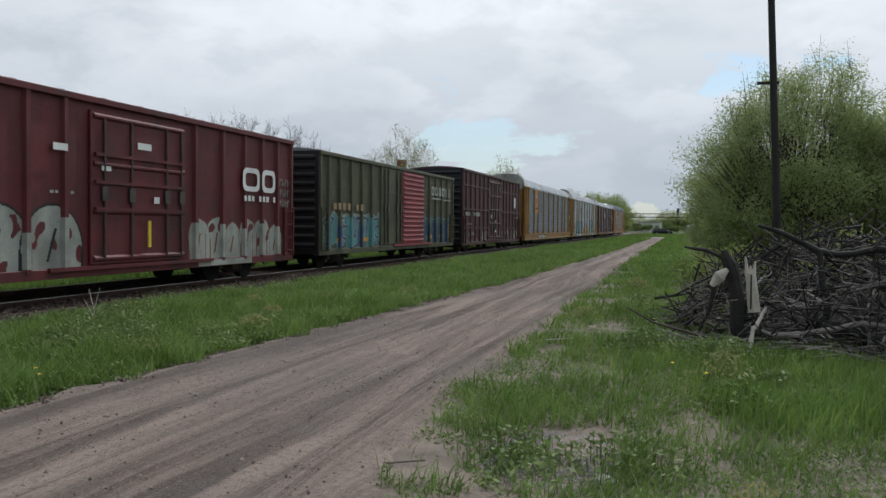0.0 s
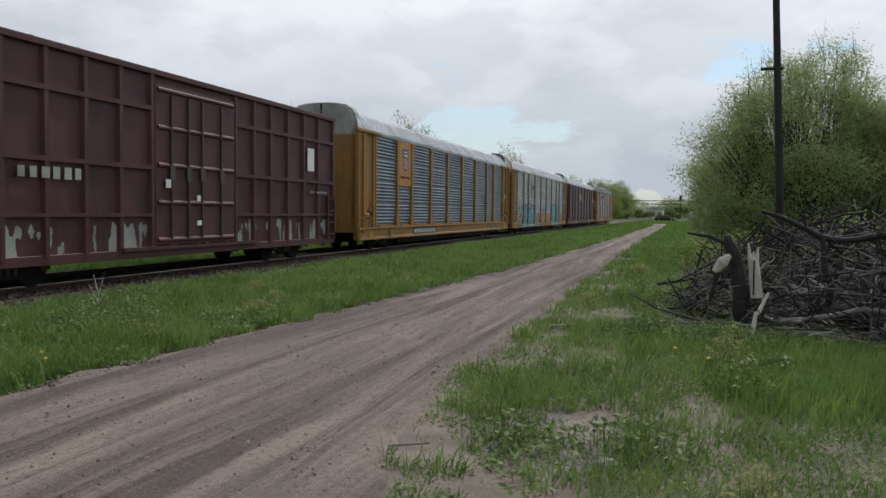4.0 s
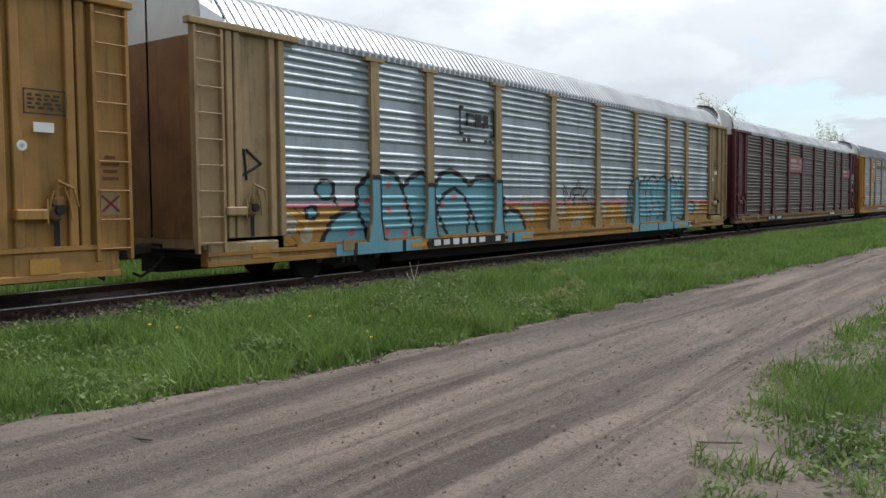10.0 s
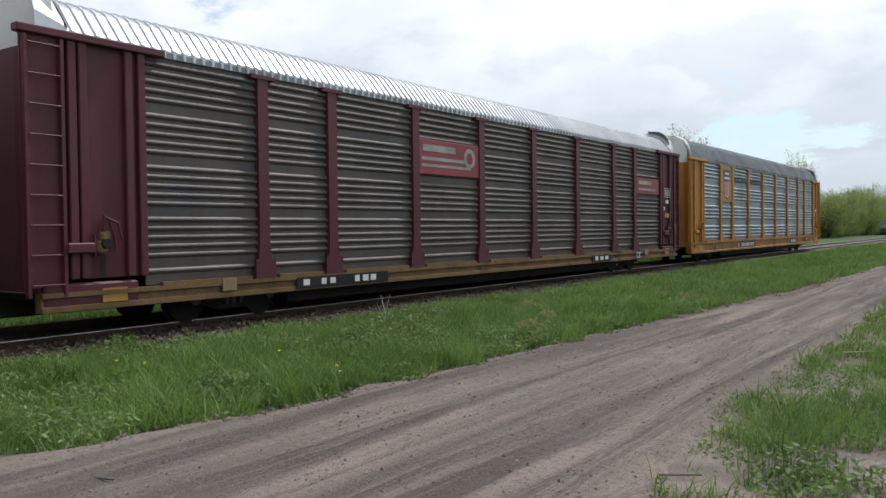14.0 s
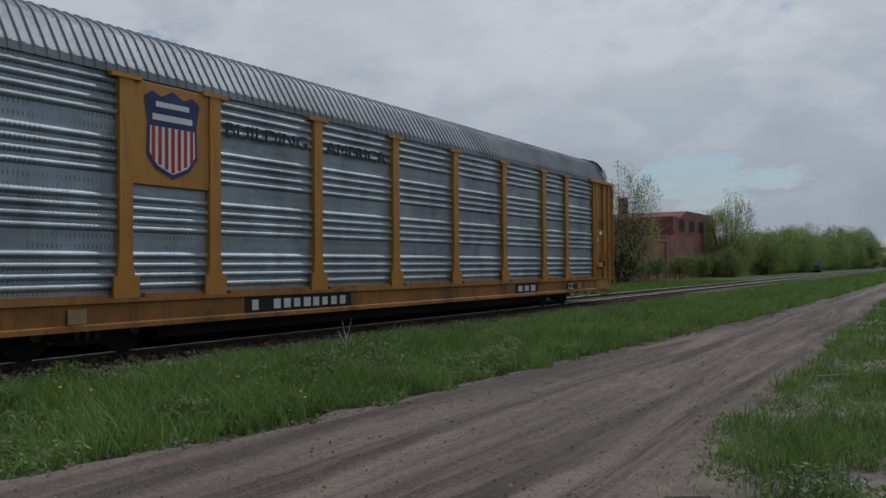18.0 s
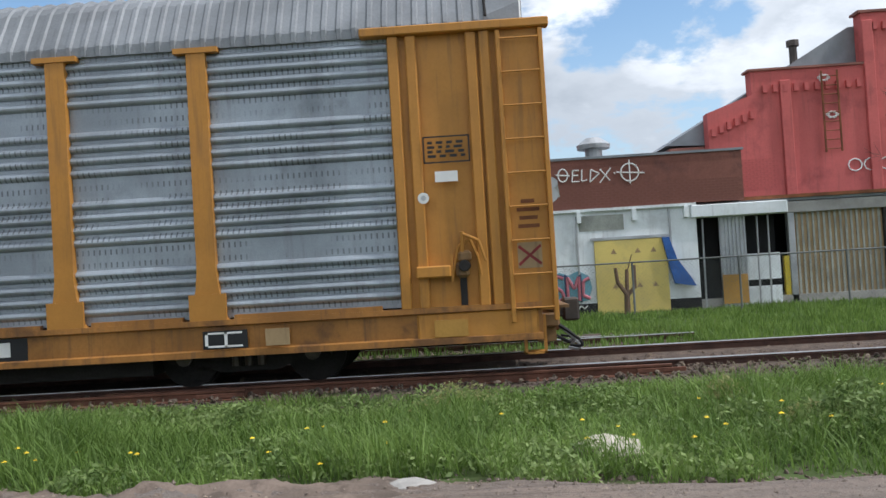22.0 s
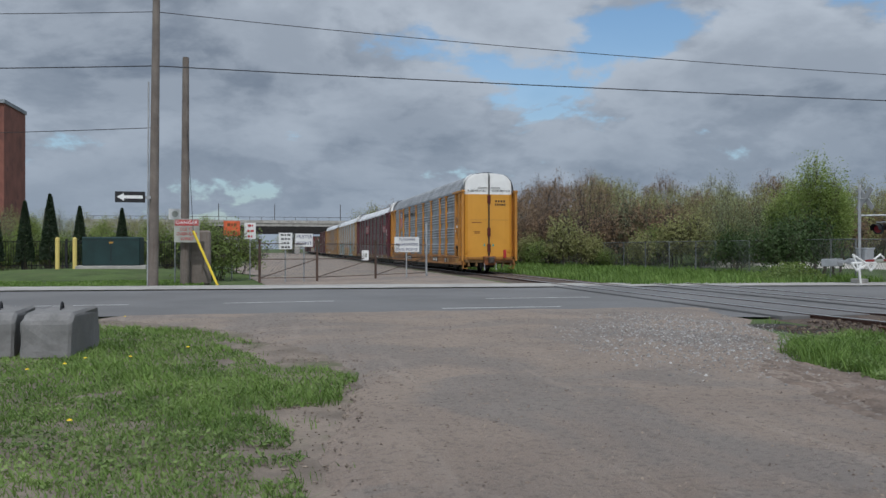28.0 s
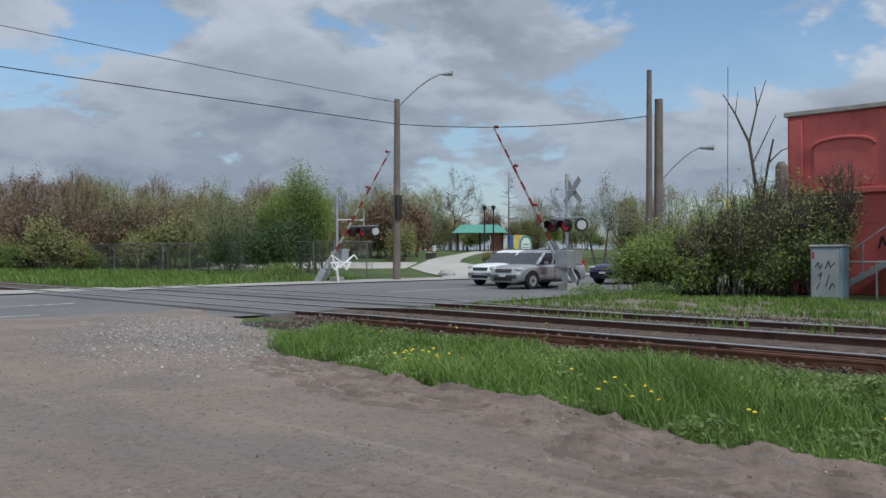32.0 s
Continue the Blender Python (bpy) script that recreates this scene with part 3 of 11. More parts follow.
road_right = table([(-20, 4), (-18, 2.2), (-15.2, -0.2), (-12, -1.4), (-9.7, -2.0), (-8, -1.6), (-5.5, -1.2), (0, -1.0), (5, -1.6), (8.3, -1.9), (12.7, -2.0), (26, -2.25), (68, -2.4), (160, -2.5)])


def wobble(y, seed, amp):
    return amp * np.array([noise.noise((float(v) * 0.55, seed, 0.3)) + 0.6 * noise.noise((float(v) * 1.9, seed, 7.1)) for v in np.atleast_1d(y)])


LANE = {}


def lane_z(x, y):
    """Height of the lane's surface, or of the ground beside it."""
    i = np.clip(np.searchsorted(LANE["ys"], y), 0, len(LANE["ys"]) - 1)
    u = (x - LANE["L"][i]) / (LANE["R"][i] - LANE["L"][i])
    j = np.clip(np.round(u * (LANE["z"].shape[1] - 1)).astype(int), 0, LANE["z"].shape[1] - 1)
    return np.maximum(np.where((u < 0) | (u > 1), G, LANE["z"][i, j]), G) - 0.004


def build_ground():
    n = 41
    g = np.linspace(-1, 1, n)
    g = np.sign(g) * (np.abs(g) ** 3) * 2500
    X, Y = np.meshgrid(g, g, indexing="ij")
    v = np.stack([X.ravel(), Y.ravel(), np.full(n * n, G)], 1)
    i, j = np.meshgrid(np.arange(n - 1), np.arange(n - 1), indexing="ij")
    a = (i * n + j).ravel()
    tagged(link("ground", raw("ground", v, np.stack([a, a + n, a + n + 1, a + 1], 1), M["soil"])), "rough grassy ground with patches of bare earth", "ground", kind="structure")
    # dirt lane with two worn wheel tracks
    ys = np.concatenate([np.arange(-19, 30, 0.12), np.arange(30, 160, 0.8)])
    L = road_left(ys) + wobble(ys, 3.0, 0.28)
    Rr = road_right(ys) + wobble(ys, 9.0, 0.25)
    nu = 44
    u = np.linspace(0, 1, nu)
    X = L[:, None] + (Rr - L)[:, None] * u
    Y = np.repeat(ys[:, None], nu, 1)
    near = np.clip((ys + 4) / 8, 0, 1)[:, None]
    z = np.full_like(X, G + 0.085)
    for c, w, d in ((0.30, 0.05, 0.05), (0.43, 0.04, 0.035), (0.66, 0.05, 0.05), (0.80, 0.035, 0.03)):
        z -= near * d * np.exp(-((u[None, :] - c - 0.03 * np.sin(ys * 0.35 + c * 9)[:, None]) / w) ** 2)
    bump = np.array([[noise.noise((x * 0.9, y * 0.5, 1.0)) * 0.025 + noise.noise((x * 4, y * 3, 2.0)) * 0.010 for x, y in zip(r, q)] for r, q in zip(X, Y)])
    edge = np.minimum(u, 1 - u)[None, :]
    z = z + bump - 0.13 * np.exp(-(edge / 0.045) ** 2)
    # churned ridge along the verge by the crossing
    ridge = (np.exp(-((X - L[:, None] - 0.45) / 0.16) ** 2) + 0.8 * np.exp(-((X - L[:, None] - 0.95) / 0.14) ** 2)) * np.clip(1.6 - np.abs(Y + 4.5) / 3.5, 0, 1)
    z += ridge * (0.04 + 0.12 * np.array([[noise.noise((x * 3.1, y * 2.2, 5.0)) for x, y in zip(r, q)] for r, q in zip(X, Y)]))
    LANE.update(ys=ys, L=L, R=Rr, z=z)
    v = np.stack([X.ravel(), Y.ravel(), z.ravel()], 1)
    i, j = np.meshgrid(np.arange(len(ys) - 1), np.arange(nu - 1), indexing="ij")
    a = (i * nu + j).ravel()
    tagged(link("dirt_road", raw("dirt_road", v, np.stack([a, a + 1, a + nu + 1, a + nu], 1), M["dirt"], smooth=True)), "rutted grey-brown dirt lane beside the railway", "dirt road", kind="structure")


build_ground()


def sheet(name, near, far, z, material, label, category, n=60):
    """A strip between two lines of (x, y) points."""
    xs = np.linspace(near[0][0], near[-1][0], n)
    a = np.interp(xs, *zip(*sorted(near)))
    b = np.interp(xs, *zip(*sorted(far)))
    v = [(x, y, z) for x, y in zip(xs, a)] + [(x, y, z) for x, y in zip(xs, b)]
    f = [(i, i + 1, n + i + 1, n + i) for i in range(n - 1)]
    return tagged(link(name, raw(name, v, f, material)), label, category, kind="structure")


NEAR = [(-150, -6), (-60, -11.5), (-25, -15.4), (-16, -15.4), (-11.6, -16.2), (-5, -18.2), (2.5, -19.3), (40, -22)]
FAR = [(-150, -20), (-60, -23.5), (-26.5, -28.3), (-17, -29.8), (-8, -30.4), (0, -30.6), (7, -30.9), (40, -33)]
sheet("road", NEAR, FAR, G + 0.05, M["asphalt"], "worn grey asphalt road across the railway", "road")
WALK = [(x, y - 3.0) for x, y in FAR]
sheet("pavement", [p for p in FAR], WALK, G + 0.09, M["concrete"], "pale concrete pavement along the road", "pavement")
for i, (x0, x1, y0, y1) in enumerate(((0.2, -2.8, -23.2, -23.55), (-7.3, -10.6, -23.8, -23.9), (-5.2, -8.3, -20.1, -20.15), (5.6, 2.6, -22.9, -23.1), (-20.5, -24.0, -21.6, -21.2))):
    me = raw("lane_marking", [(x0, y0 - 0.07, G + 0.056), (x1, y1 - 0.07, G + 0.056), (x1, y1 + 0.07, G + 0.056), (x0, y0 + 0.07, G + 0.056)], [(0, 1, 2, 3)], M["line"])
    tagged(link("lane_marking", me), "worn white lane line on the asphalt", "road marking", kind="structure")

# yard beyond the gate
tagged(link("yard", raw("yard", [(-11.2, -34, G + 0.02), (-1, -34, G + 0.02), (1.5, -60, G + 0.02), (2, -300, G + 0.02), (-11.2, -300, G + 0.02)], [(0, 1, 2, 3, 4)], M["dirt"])), "pale gravel yard beside the railway", "yard", kind="structure")


def smooth(t):
    t = np.clip(t, 0, 1)
    return t * t * (3 - 2 * t)


def lawn_z(x, y):
    """The park rises gently away from the road."""
    return G + 1.45 * smooth((np.hypot(x + 1, y) - 42) / 50) * smooth((-x - 26) / 8) * smooth((-y - 27) / 6)


def build_park():
    nx, ny = 60, 60
    gx, gy = np.meshgrid(np.linspace(-140, -27, nx), np.linspace(-140, -28, ny), indexing="ij")
    z = lawn_z(gx, gy) + np.where((gx < -139) | (gy < -139), -2.0, 0.012)
    i, j = np.meshgrid(np.arange(nx - 1), np.arange(ny - 1), indexing="ij")
    a = (i * ny + j).ravel()
    tagged(link("park_lawn", raw("park_lawn", np.stack([gx.ravel(), gy.ravel(), z.ravel()], 1), np.stack([a, a + ny, a + ny + 1, a + 1], 1), M["soil"], smooth=True)), "gently rising park lawn", "lawn", kind="structure")
    # path: left and right borders from the road up to the pavilion, and a branch along the lawn
    left = [(-31.5, -28.6), (-32.6, -30.4), (-36.3, -35.8), (-39.5, -40.5), (-45.8, -45.4), (-48.6, -47.6), (-52.8, -49.8), (-57.1, -52.1), (-62, -55)]
    right = [(-40.5, -28.0), (-38.6, -30.2), (-40.5, -33.2), (-44.0, -37.4), (-46.6, -42.6), (-50.3, -45.7), (-54, -48.2), (-59.1, -51.2), (-64, -53)]
    branch_a = [(-38.8, -40.2), (-37.0, -42.0), (-34, -46), (-30, -52)]
    branch_b = [(-44.6, -45.0), (-42.2, -47.6), (-39, -52), (-35, -58)]
    for nm, l_, r_ in (("park_path", left, right), ("park_path", branch_a, branch_b)):
        vs, fs, m = [], [], 7
        for (ax, ay), (bx, by) in zip(l_, r_):
            for k in range(m):
                u = k / (m - 1)
                x, y = ax + (bx - ax) * u, ay + (by - ay) * u
                vs.append((x, y, float(lawn_z(x, y)) + (0.055 if nm == "park_path" and l_ is left else 0.047)))
        for r in range(len(l_) - 1):
            fs += [(r * m + k, r * m + k + 1, (r + 1) * m + k + 1, (r + 1) * m + k) for k in range(m - 1)]
        tagged(link(nm, raw(nm, vs, fs, M["path"])), "pale curving path into the park", "path", kind="structure")


build_park()


# ---- track ----
def rail_sweep(name, prof, up, lo, hi, material):
    """A rail section along y, level through the road and lifted by up beside the lane."""
    n, stops = len(prof), [(lo, 0.0), (-16.2, 0.0), (-13.5, up), (hi, up)]
    v = [(a, y, b + u) for y, u in stops for a, b in prof]
    f = [(k * n + i, k * n + (i + 1) % n, (k + 1) * n + (i + 1) % n, (k + 1) * n + i) for k in range(len(stops) - 1) for i in range(n)]
    return raw(name, v, f + [tuple(range(n))[::-1], tuple(range(3 * n, 4 * n))], material)


def build_track(x, name, label, lo, hi, tie_lo, tie_hi, near=0.0, far=0.0):
    e = thing(name, label, "railway track", kind="structure")
    prof = [(-0.07, -0.16), (0.07, -0.16), (0.07, -0.145), (0.014, -0.12), (0.014, -0.045), (0.036, -0.035), (0.036, -0.004), (0.028, 0.0), (-0.028, 0.0), (-0.036, -0.004), (-0.036, -0.035), (-0.014, -0.045), (-0.014, -0.12), (-0.07, -0.145)]
    for s, up in ((-0.7175 - 0.035, far), (0.7175 + 0.035, near)):
        r = link("rail", rail_sweep("rail", [(x + s + p[0], p[1]) for p in prof], up, lo, hi, M["rail"]), e)
        link("rail_head", rail_sweep("rail_head", [(x + s - 0.037, -0.008), (x + s + 0.038, -0.008), (x + s + 0.036, 0.0), (x + s + 0.027, 0.003), (x + s - 0.027, 0.003), (x + s - 0.036, 0.0)], up, lo, hi, M["railtop"]), r, "polished running surface")
    bed = [(x - 1.9, G - 0.02), (x - 1.5, G + 0.012 + max(far, 0) * 0.9), (x - 0.6, G + 0.012 + max(far, 0) * 0.8), (x + 0.66, G + 0.012 + max(near, 0) * 0.9), (x + 1.5, G + 0.012), (x + 1.9, G - 0.02)]
    part("ballast_bed", prism(bmesh.new(), bed, "y", lo, hi), M["ballast"], e, "grey crushed stone ballast")
    tie = raw("tie", *cube_data(2.6, 0.22, 0.1), M["tie"])
    k = 0
    for y in np.arange(tie_lo, tie_hi, 0.55):
        if -31 < y < -15.5:
            continue
        link("tie", tie, e, loc=(x + RNG.uniform(-0.04, 0.04), float(y), G - 0.025), rot=(0, 0, RNG.uniform(-1.5, 1.5)))
        k += 1
    return e


def cube_data(sx, sy, sz):
    v = [(x * sx / 2, y * sy / 2, z * sz / 2) for x in (-1, 1) for y in (-1, 1) for z in (-1, 1)]
    return v, [(0, 1, 3, 2), (4, 6, 7, 5), (0, 4, 5, 1), (2, 3, 7, 6), (0, 2, 6, 4), (1, 5, 7, 3)]


build_track(TRACK_X, "railway_track", "main railway track with rusty rails on timber ties", -320, 420, -40, 90, 0.03, 0.09)
build_track(TRACK2_X, "railway_siding", "weedy siding track sinking into the soil", -320, 4, -15, 1, 0.02, -0.09)
# worn-out rails left lying along the ballast edge
for x0, y0, y1, rz in ((-11.72, -12.9, -3.2, 0.6), (-11.98, -5.2, 2.5, -0.3)):
    old = thing("old_rail", "rusty worn-out rail lying beside the track", "rail", "spare rails", at=(x0, (y0 + y1) / 2, G + 0.012))
    old.rotation_euler = (0, 0, radians(rz))
    h_ = (y1 - y0) / 2
    part("rail_bar", prism(bmesh.new(), [(-0.065, 0), (0.065, 0), (0.065, 0.014), (0.013, 0.03), (0.013, 0.10), (0.034, 0.112), (0.034, 0.14), (-0.034, 0.14), (-0.034, 0.112), (-0.013, 0.10), (-0.013, 0.03), (-0.065, 0.014)], "y", -h_, h_), M["old_rust"], old)
    for k in range(3):
        part("joint_bar", boxes((0.013, -h_ + 0.3 + k * h_ * 0.9, 0.035, 0.04, -h_ + 0.95 + k * h_ * 0.9, 0.095), bevel=0.006), M["old_rust"], old)
# boards that fill the crossing between the rails
for x in (TRACK_X, TRACK2_X):
    e = thing("crossing_panel", "dark timber and asphalt panel between the rails", "crossing panel", "crossing panels", "structure")
    yc = -23.2 if x == TRACK_X else -22.6
    for a, b in ((-1.5, -0.82), (-0.66, 0.66), (0.82, 1.5)):
        part("board", boxes((x + a, yc - 7.2, G, x + b, yc + 7.3, -0.02), bevel=0.01), M["asphalt"], e)


def pebbles(name, n, rx, ry, z, size, material, label, keep=None, seed=1):
    rg = np.random.default_rng(seed)
    c = np.stack([rg.uniform(*rx, n), rg.uniform(*ry, n)], 1)
    if keep is not None:
        c = c[keep(c[:, 0], c[:, 1])]
    n = len(c)
    s = rg.uniform(size[0], size[1], n) * rg.choice([1, 1, 1.6], n)
    g_ = 0.5257
    h_ = 0.8507
    d = np.array([(-g_, h_, 0), (g_, h_, 0), (-g_, -h_, 0), (g_, -h_, 0), (0, -g_, h_), (0, g_, h_), (0, -g_, -h_), (0, g_, -h_), (h_, 0, -g_), (h_, 0, g_), (-h_, 0, -g_), (-h_, 0, g_)])
    if size[1] < 0.02:                # small grit keeps to a plainer form
        d = np.array([(1, 0, 0), (-1, 0, 0), (0, 1, 0), (0, -1, 0), (0, 0, 0.7), (0, 0, -0.7)], float)
    k_ = len(d)
    v = d[None] * s[:, None, None] * rg.uniform(0.6, 1.3, (n, k_, 1)) * rg.uniform(0.6, 1.2, (n, 1, 3))
    v[:, :, :2] += c[:, None, :]
    v[:, :, 2] += (z(c[:, 0], c[:, 1]) if callable(z) else np.full(n, z))[:, None] + s[:, None] * 0.25
    f = np.array([(0, 2, 4), (2, 1, 4), (1, 3, 4), (3, 0, 4), (2, 0, 5), (1, 2, 5), (3, 1, 5), (0, 3, 5)])
    if k_ == 12:
        f = np.array([(0, 11, 5), (0, 5, 1), (0, 1, 7), (0, 7, 10), (0, 10, 11), (1, 5, 9), (5, 11, 4), (11, 10, 2), (10, 7, 6), (7, 1, 8), (3, 9, 4), (3, 4, 2), (3, 2, 6), (3, 6, 8), (3, 8, 9), (4, 9, 5), (2, 4, 11), (6, 2, 10), (8, 6, 7), (9, 8, 1)])
    F = (f[None] + k_ * np.arange(n)[:, None, None]).reshape(-1, 3)
    tagged(link(name, raw(name, v.reshape(-1, 3), F, material)), label, "stones", kind="stuff")


in_lane = lambda x, y: (x > road_left(y) + 0.1) & (x < road_right(y) - 0.1)
pebbles("lane_stones", 60000, (-9, 2), (-18, 16), lane_z, (0.003, 0.012), M["clod"], "small stones strewn over the dirt lane", in_lane, 2)
pebbles("crossing_gravel", 26000, (-12.2, -4.6), (-17.8, -7.8), lambda x, y: lane_z(x, y) + 0.003, (0.007, 0.019), M["stone"], "pale grey gravel spread beside the crossing", lambda x, y: (((x + 8.1) * 0.94 - (y + 12.9) * 0.35) / 2.1) ** 2 + (((y + 12.9) * 0.94 + (x + 8.1) * 0.35) / 4.4) ** 2 < np.random.default_rng(23).uniform(0.03, 1.0, len(x)) ** 1.6 * 1.5, 3)
pebbles("gravel_patch", 5200, (-1.5, 0.0), (5.3, 7.4), G + 0.024, (0.004, 0.012), M["stone"], "bare patch of gritty soil in the grass", lambda x, y: ((x + 0.8) / 0.5) ** 2 + ((y - 6.3) / 0.8) ** 2 < 1, 4)
for x, nm, end in ((TRACK_X, "track_ballast", 45), (TRACK2_X, "siding_ballast", 1)):
    pebbles(nm, 15000 if end > 9 else 5000, (x - 1.7, x + 1.7), (-15, end), G + (0.05 if end > 9 else 0.012), (0.014, 0.032), M["ballast"], "loose crushed stone between the ties", None, 5)


rgc = np.random.default_rng(17)
pebbles("verge_clods", 60000, (-12, -5), (-13, 16), lane_z, (0.005, 0.017), M["clod"], "clods of dug soil along the lane's edge", lambda x, y: (np.abs(x - road_left(y) - 0.28) < np.where(y < 1, 0.75, 0.32) * rgc.uniform(0.1, 1, len(x))) & (rgc.uniform(size=len(x)) < np.where(y < 1, 1.0, 0.5)), 6)
pebbles("lane_edge_clods", 34000, (-9, -3.5), (0.5, 34), lane_z, (0.006, 0.024), M["mud"], "dark crumbled soil where the grass meets the lane", lambda x, y: np.abs(x - road_left(y) - 0.16 * np.sin(y * 5.1) - 0.12) < 0.34 * rgc.uniform(0.05, 1, len(x)), 16)
rgr = np.random.default_rng(29)
pebbles("corner_grit", 14000, (-4, 4), (-18.6, -2.5), lambda x, y: np.maximum(lane_z(x, y), G + 0.02), (0.005, 0.017), M["clod"], "grit and clods where the lane meets the corner grass", lambda x, y: np.abs(x - road_right(y) - 0.15) < 0.9 * rgr.uniform(0.05, 1, len(x)), 9)
# mud churned up by wheels along the verge
def churned_mud():
    ys_, us = np.arange(-10.6, 0.6, 0.05), np.linspace(-0.15, 1.75, 48)
    X = (road_left(ys_) + wobble(ys_, 3.0, 0.28))[:, None] + us[None, :]
    Y = np.repeat(ys_[:, None], len(us), 1)

    def relief(u, y):
        bend = 0.10 * noise.noise((y * 0.35, 2.0, 4.0))
        ridge = sum(a * math.exp(-((u - c - bend) / w) ** 2) for c, w, a in ((0.18, 0.10, 0.075), (0.44, 0.07, 0.055), (0.74, 0.09, 0.065), (1.06, 0.06, 0.035), (1.36, 0.08, 0.030)))
        broken = 0.55 + 0.75 * noise.noise((u * 1.6, y * 0.9, 3.3))
        return 0.65 * ridge * broken + noise.noise((u * 11, y * 6, 1.7)) * 0.022 + noise.noise((u * 24, y * 17, 6.1)) * 0.020

    n_ = np.array([[relief(u, y) for u in us] for y in ys_])
    fade = np.clip(np.minimum(us + 0.15, (1.75 - us) * 0.7) / 0.3, 0, 1)[None, :] * np.clip(np.minimum(ys_ + 10.6, 0.6 - ys_) / 1.6, 0, 1)[:, None]
    z = lane_z(X.ravel(), Y.ravel()).reshape(X.shape) - 0.03 + (n_ + 0.036) * fade
    m_ = len(us)
    i, j = np.meshgrid(np.arange(len(ys_) - 1), np.arange(m_ - 1), indexing="ij")
    a = (i * m_ + j).ravel()
    tagged(link("churned_mud", raw("churned_mud", np.stack([X.ravel(), Y.ravel(), z.ravel()], 1), np.stack([a, a + 1, a + m_ + 1, a + m_], 1), M["mud"], smooth=True)), "damp brown mud in wheel ridges along the verge", "mud", kind="stuff")


churned_mud()
# ballast shoulder between the track and the verge; its shaded slope is painted dark
sh = thing("ballast_shoulder", "dark oily ballast shoulder beside the rails", "shoulder", kind="structure")
part("slope", prism(bmesh.new(), [(-11.55, G - 0.02), (-11.35, G + 0.004), (-10.4, G + 0.006), (-10.0, G - 0.02)], "y", -15.2, 120), M["shoulder"], sh)
pebbles("shoulder_stones", 9000, (-12.0, -10.3), (-14.5, 40), G + 0.008, (0.012, 0.03), M["ballast"], "loose dark ballast below the track", None, 8)


# worn earth showing through the grass beside the lane
def earth(name, label, x0, x1, y0, y1, seed):
    rg = np.random.default_rng(seed)
    nx, ny = 30, 60
    gx, gy = np.meshgrid(np.linspace(x0, x1, nx), np.linspace(y0, y1, ny), indexing="ij")
    z = np.array([[noise.noise((a * 1.3, b * 1.3, seed + 0.3)) * 0.018 for a, b in zip(r, q)] for r, q in zip(gx, gy)]) + G + 0.021
    z = np.where((gx <= x0 + 1e-6) | (gx >= x1 - 1e-6) | (gy <= y0 + 1e-6) | (gy >= y1 - 1e-6), G - 0.02, z)
    i, j = np.meshgrid(np.arange(nx - 1), np.arange(ny - 1), indexing="ij")
    a = (i * ny + j).ravel()
    tagged(link(name, raw(name, np.stack([gx.ravel(), gy.ravel(), z.ravel()], 1), np.stack([a, a + ny, a + ny + 1, a + 1], 1), M["bare"], smooth=True)), label, "bare soil", kind="structure")


earth("lane_side_soil", "trodden earth under thin grass by the lane", -2.4, 9.6, -3.5, 26, 3)
earth("siding_soil", "gravelly earth beyond the siding", -24.4, -18.9, -15.2, -2.0, 5)
earth("corner_soil", "trodden earth under the corner grass", -2.3, 9.6, -18.8, -2.1, 4)

# ---- the train ----
# Metres by which the last car's end stands along the track, second by second.
TRAIN = [(0, 178.5), (3, 152.5), (5.5, 131.1), (6, 127.0), (7, 118.9), (8, 110.75), (9, 102.73), (10, 94.75), (12, 79.06), (13, 71.23), (14, 63.5), (17, 40.2), (18, 32.32), (20, 16.53), (21, 8.72), (21.5, 4.85), (22, 1.05), (23, -6.62), (24, -14.24), (25, -21.92), (26, -29.7), (28.5, -49.3), (32, -76.8)]
cars = []           # (car, metres behind the train's last end)


def seg_dist(p, q, a, b):
    """Distance of the points (p, q) from the stroke a-b."""
    d = (b[0] - a[0]) ** 2 + (b[1] - a[1]) ** 2 + 1e-9
    t = np.clip(((p - a[0]) * (b[0] - a[0]) + (q - a[1]) * (b[1] - a[1])) / d, 0, 1)
    return np.hypot(p - a[0] - t * (b[0] - a[0]), q - a[1] - t * (b[1] - a[1]))


def hump(p, q, c, w, top, base):
    """Signed height inside a round-topped letter of half width w; positive inside."""
    r = w
    zc = top - r * 1.1
    inside = np.where(q > zc, 1 - ((p - c) / r) ** 2 - ((q - zc) / (1.1 * r)) ** 2, np.minimum(1 - np.abs(p - c) / r, (q - base) / r + 0.5))
    return inside


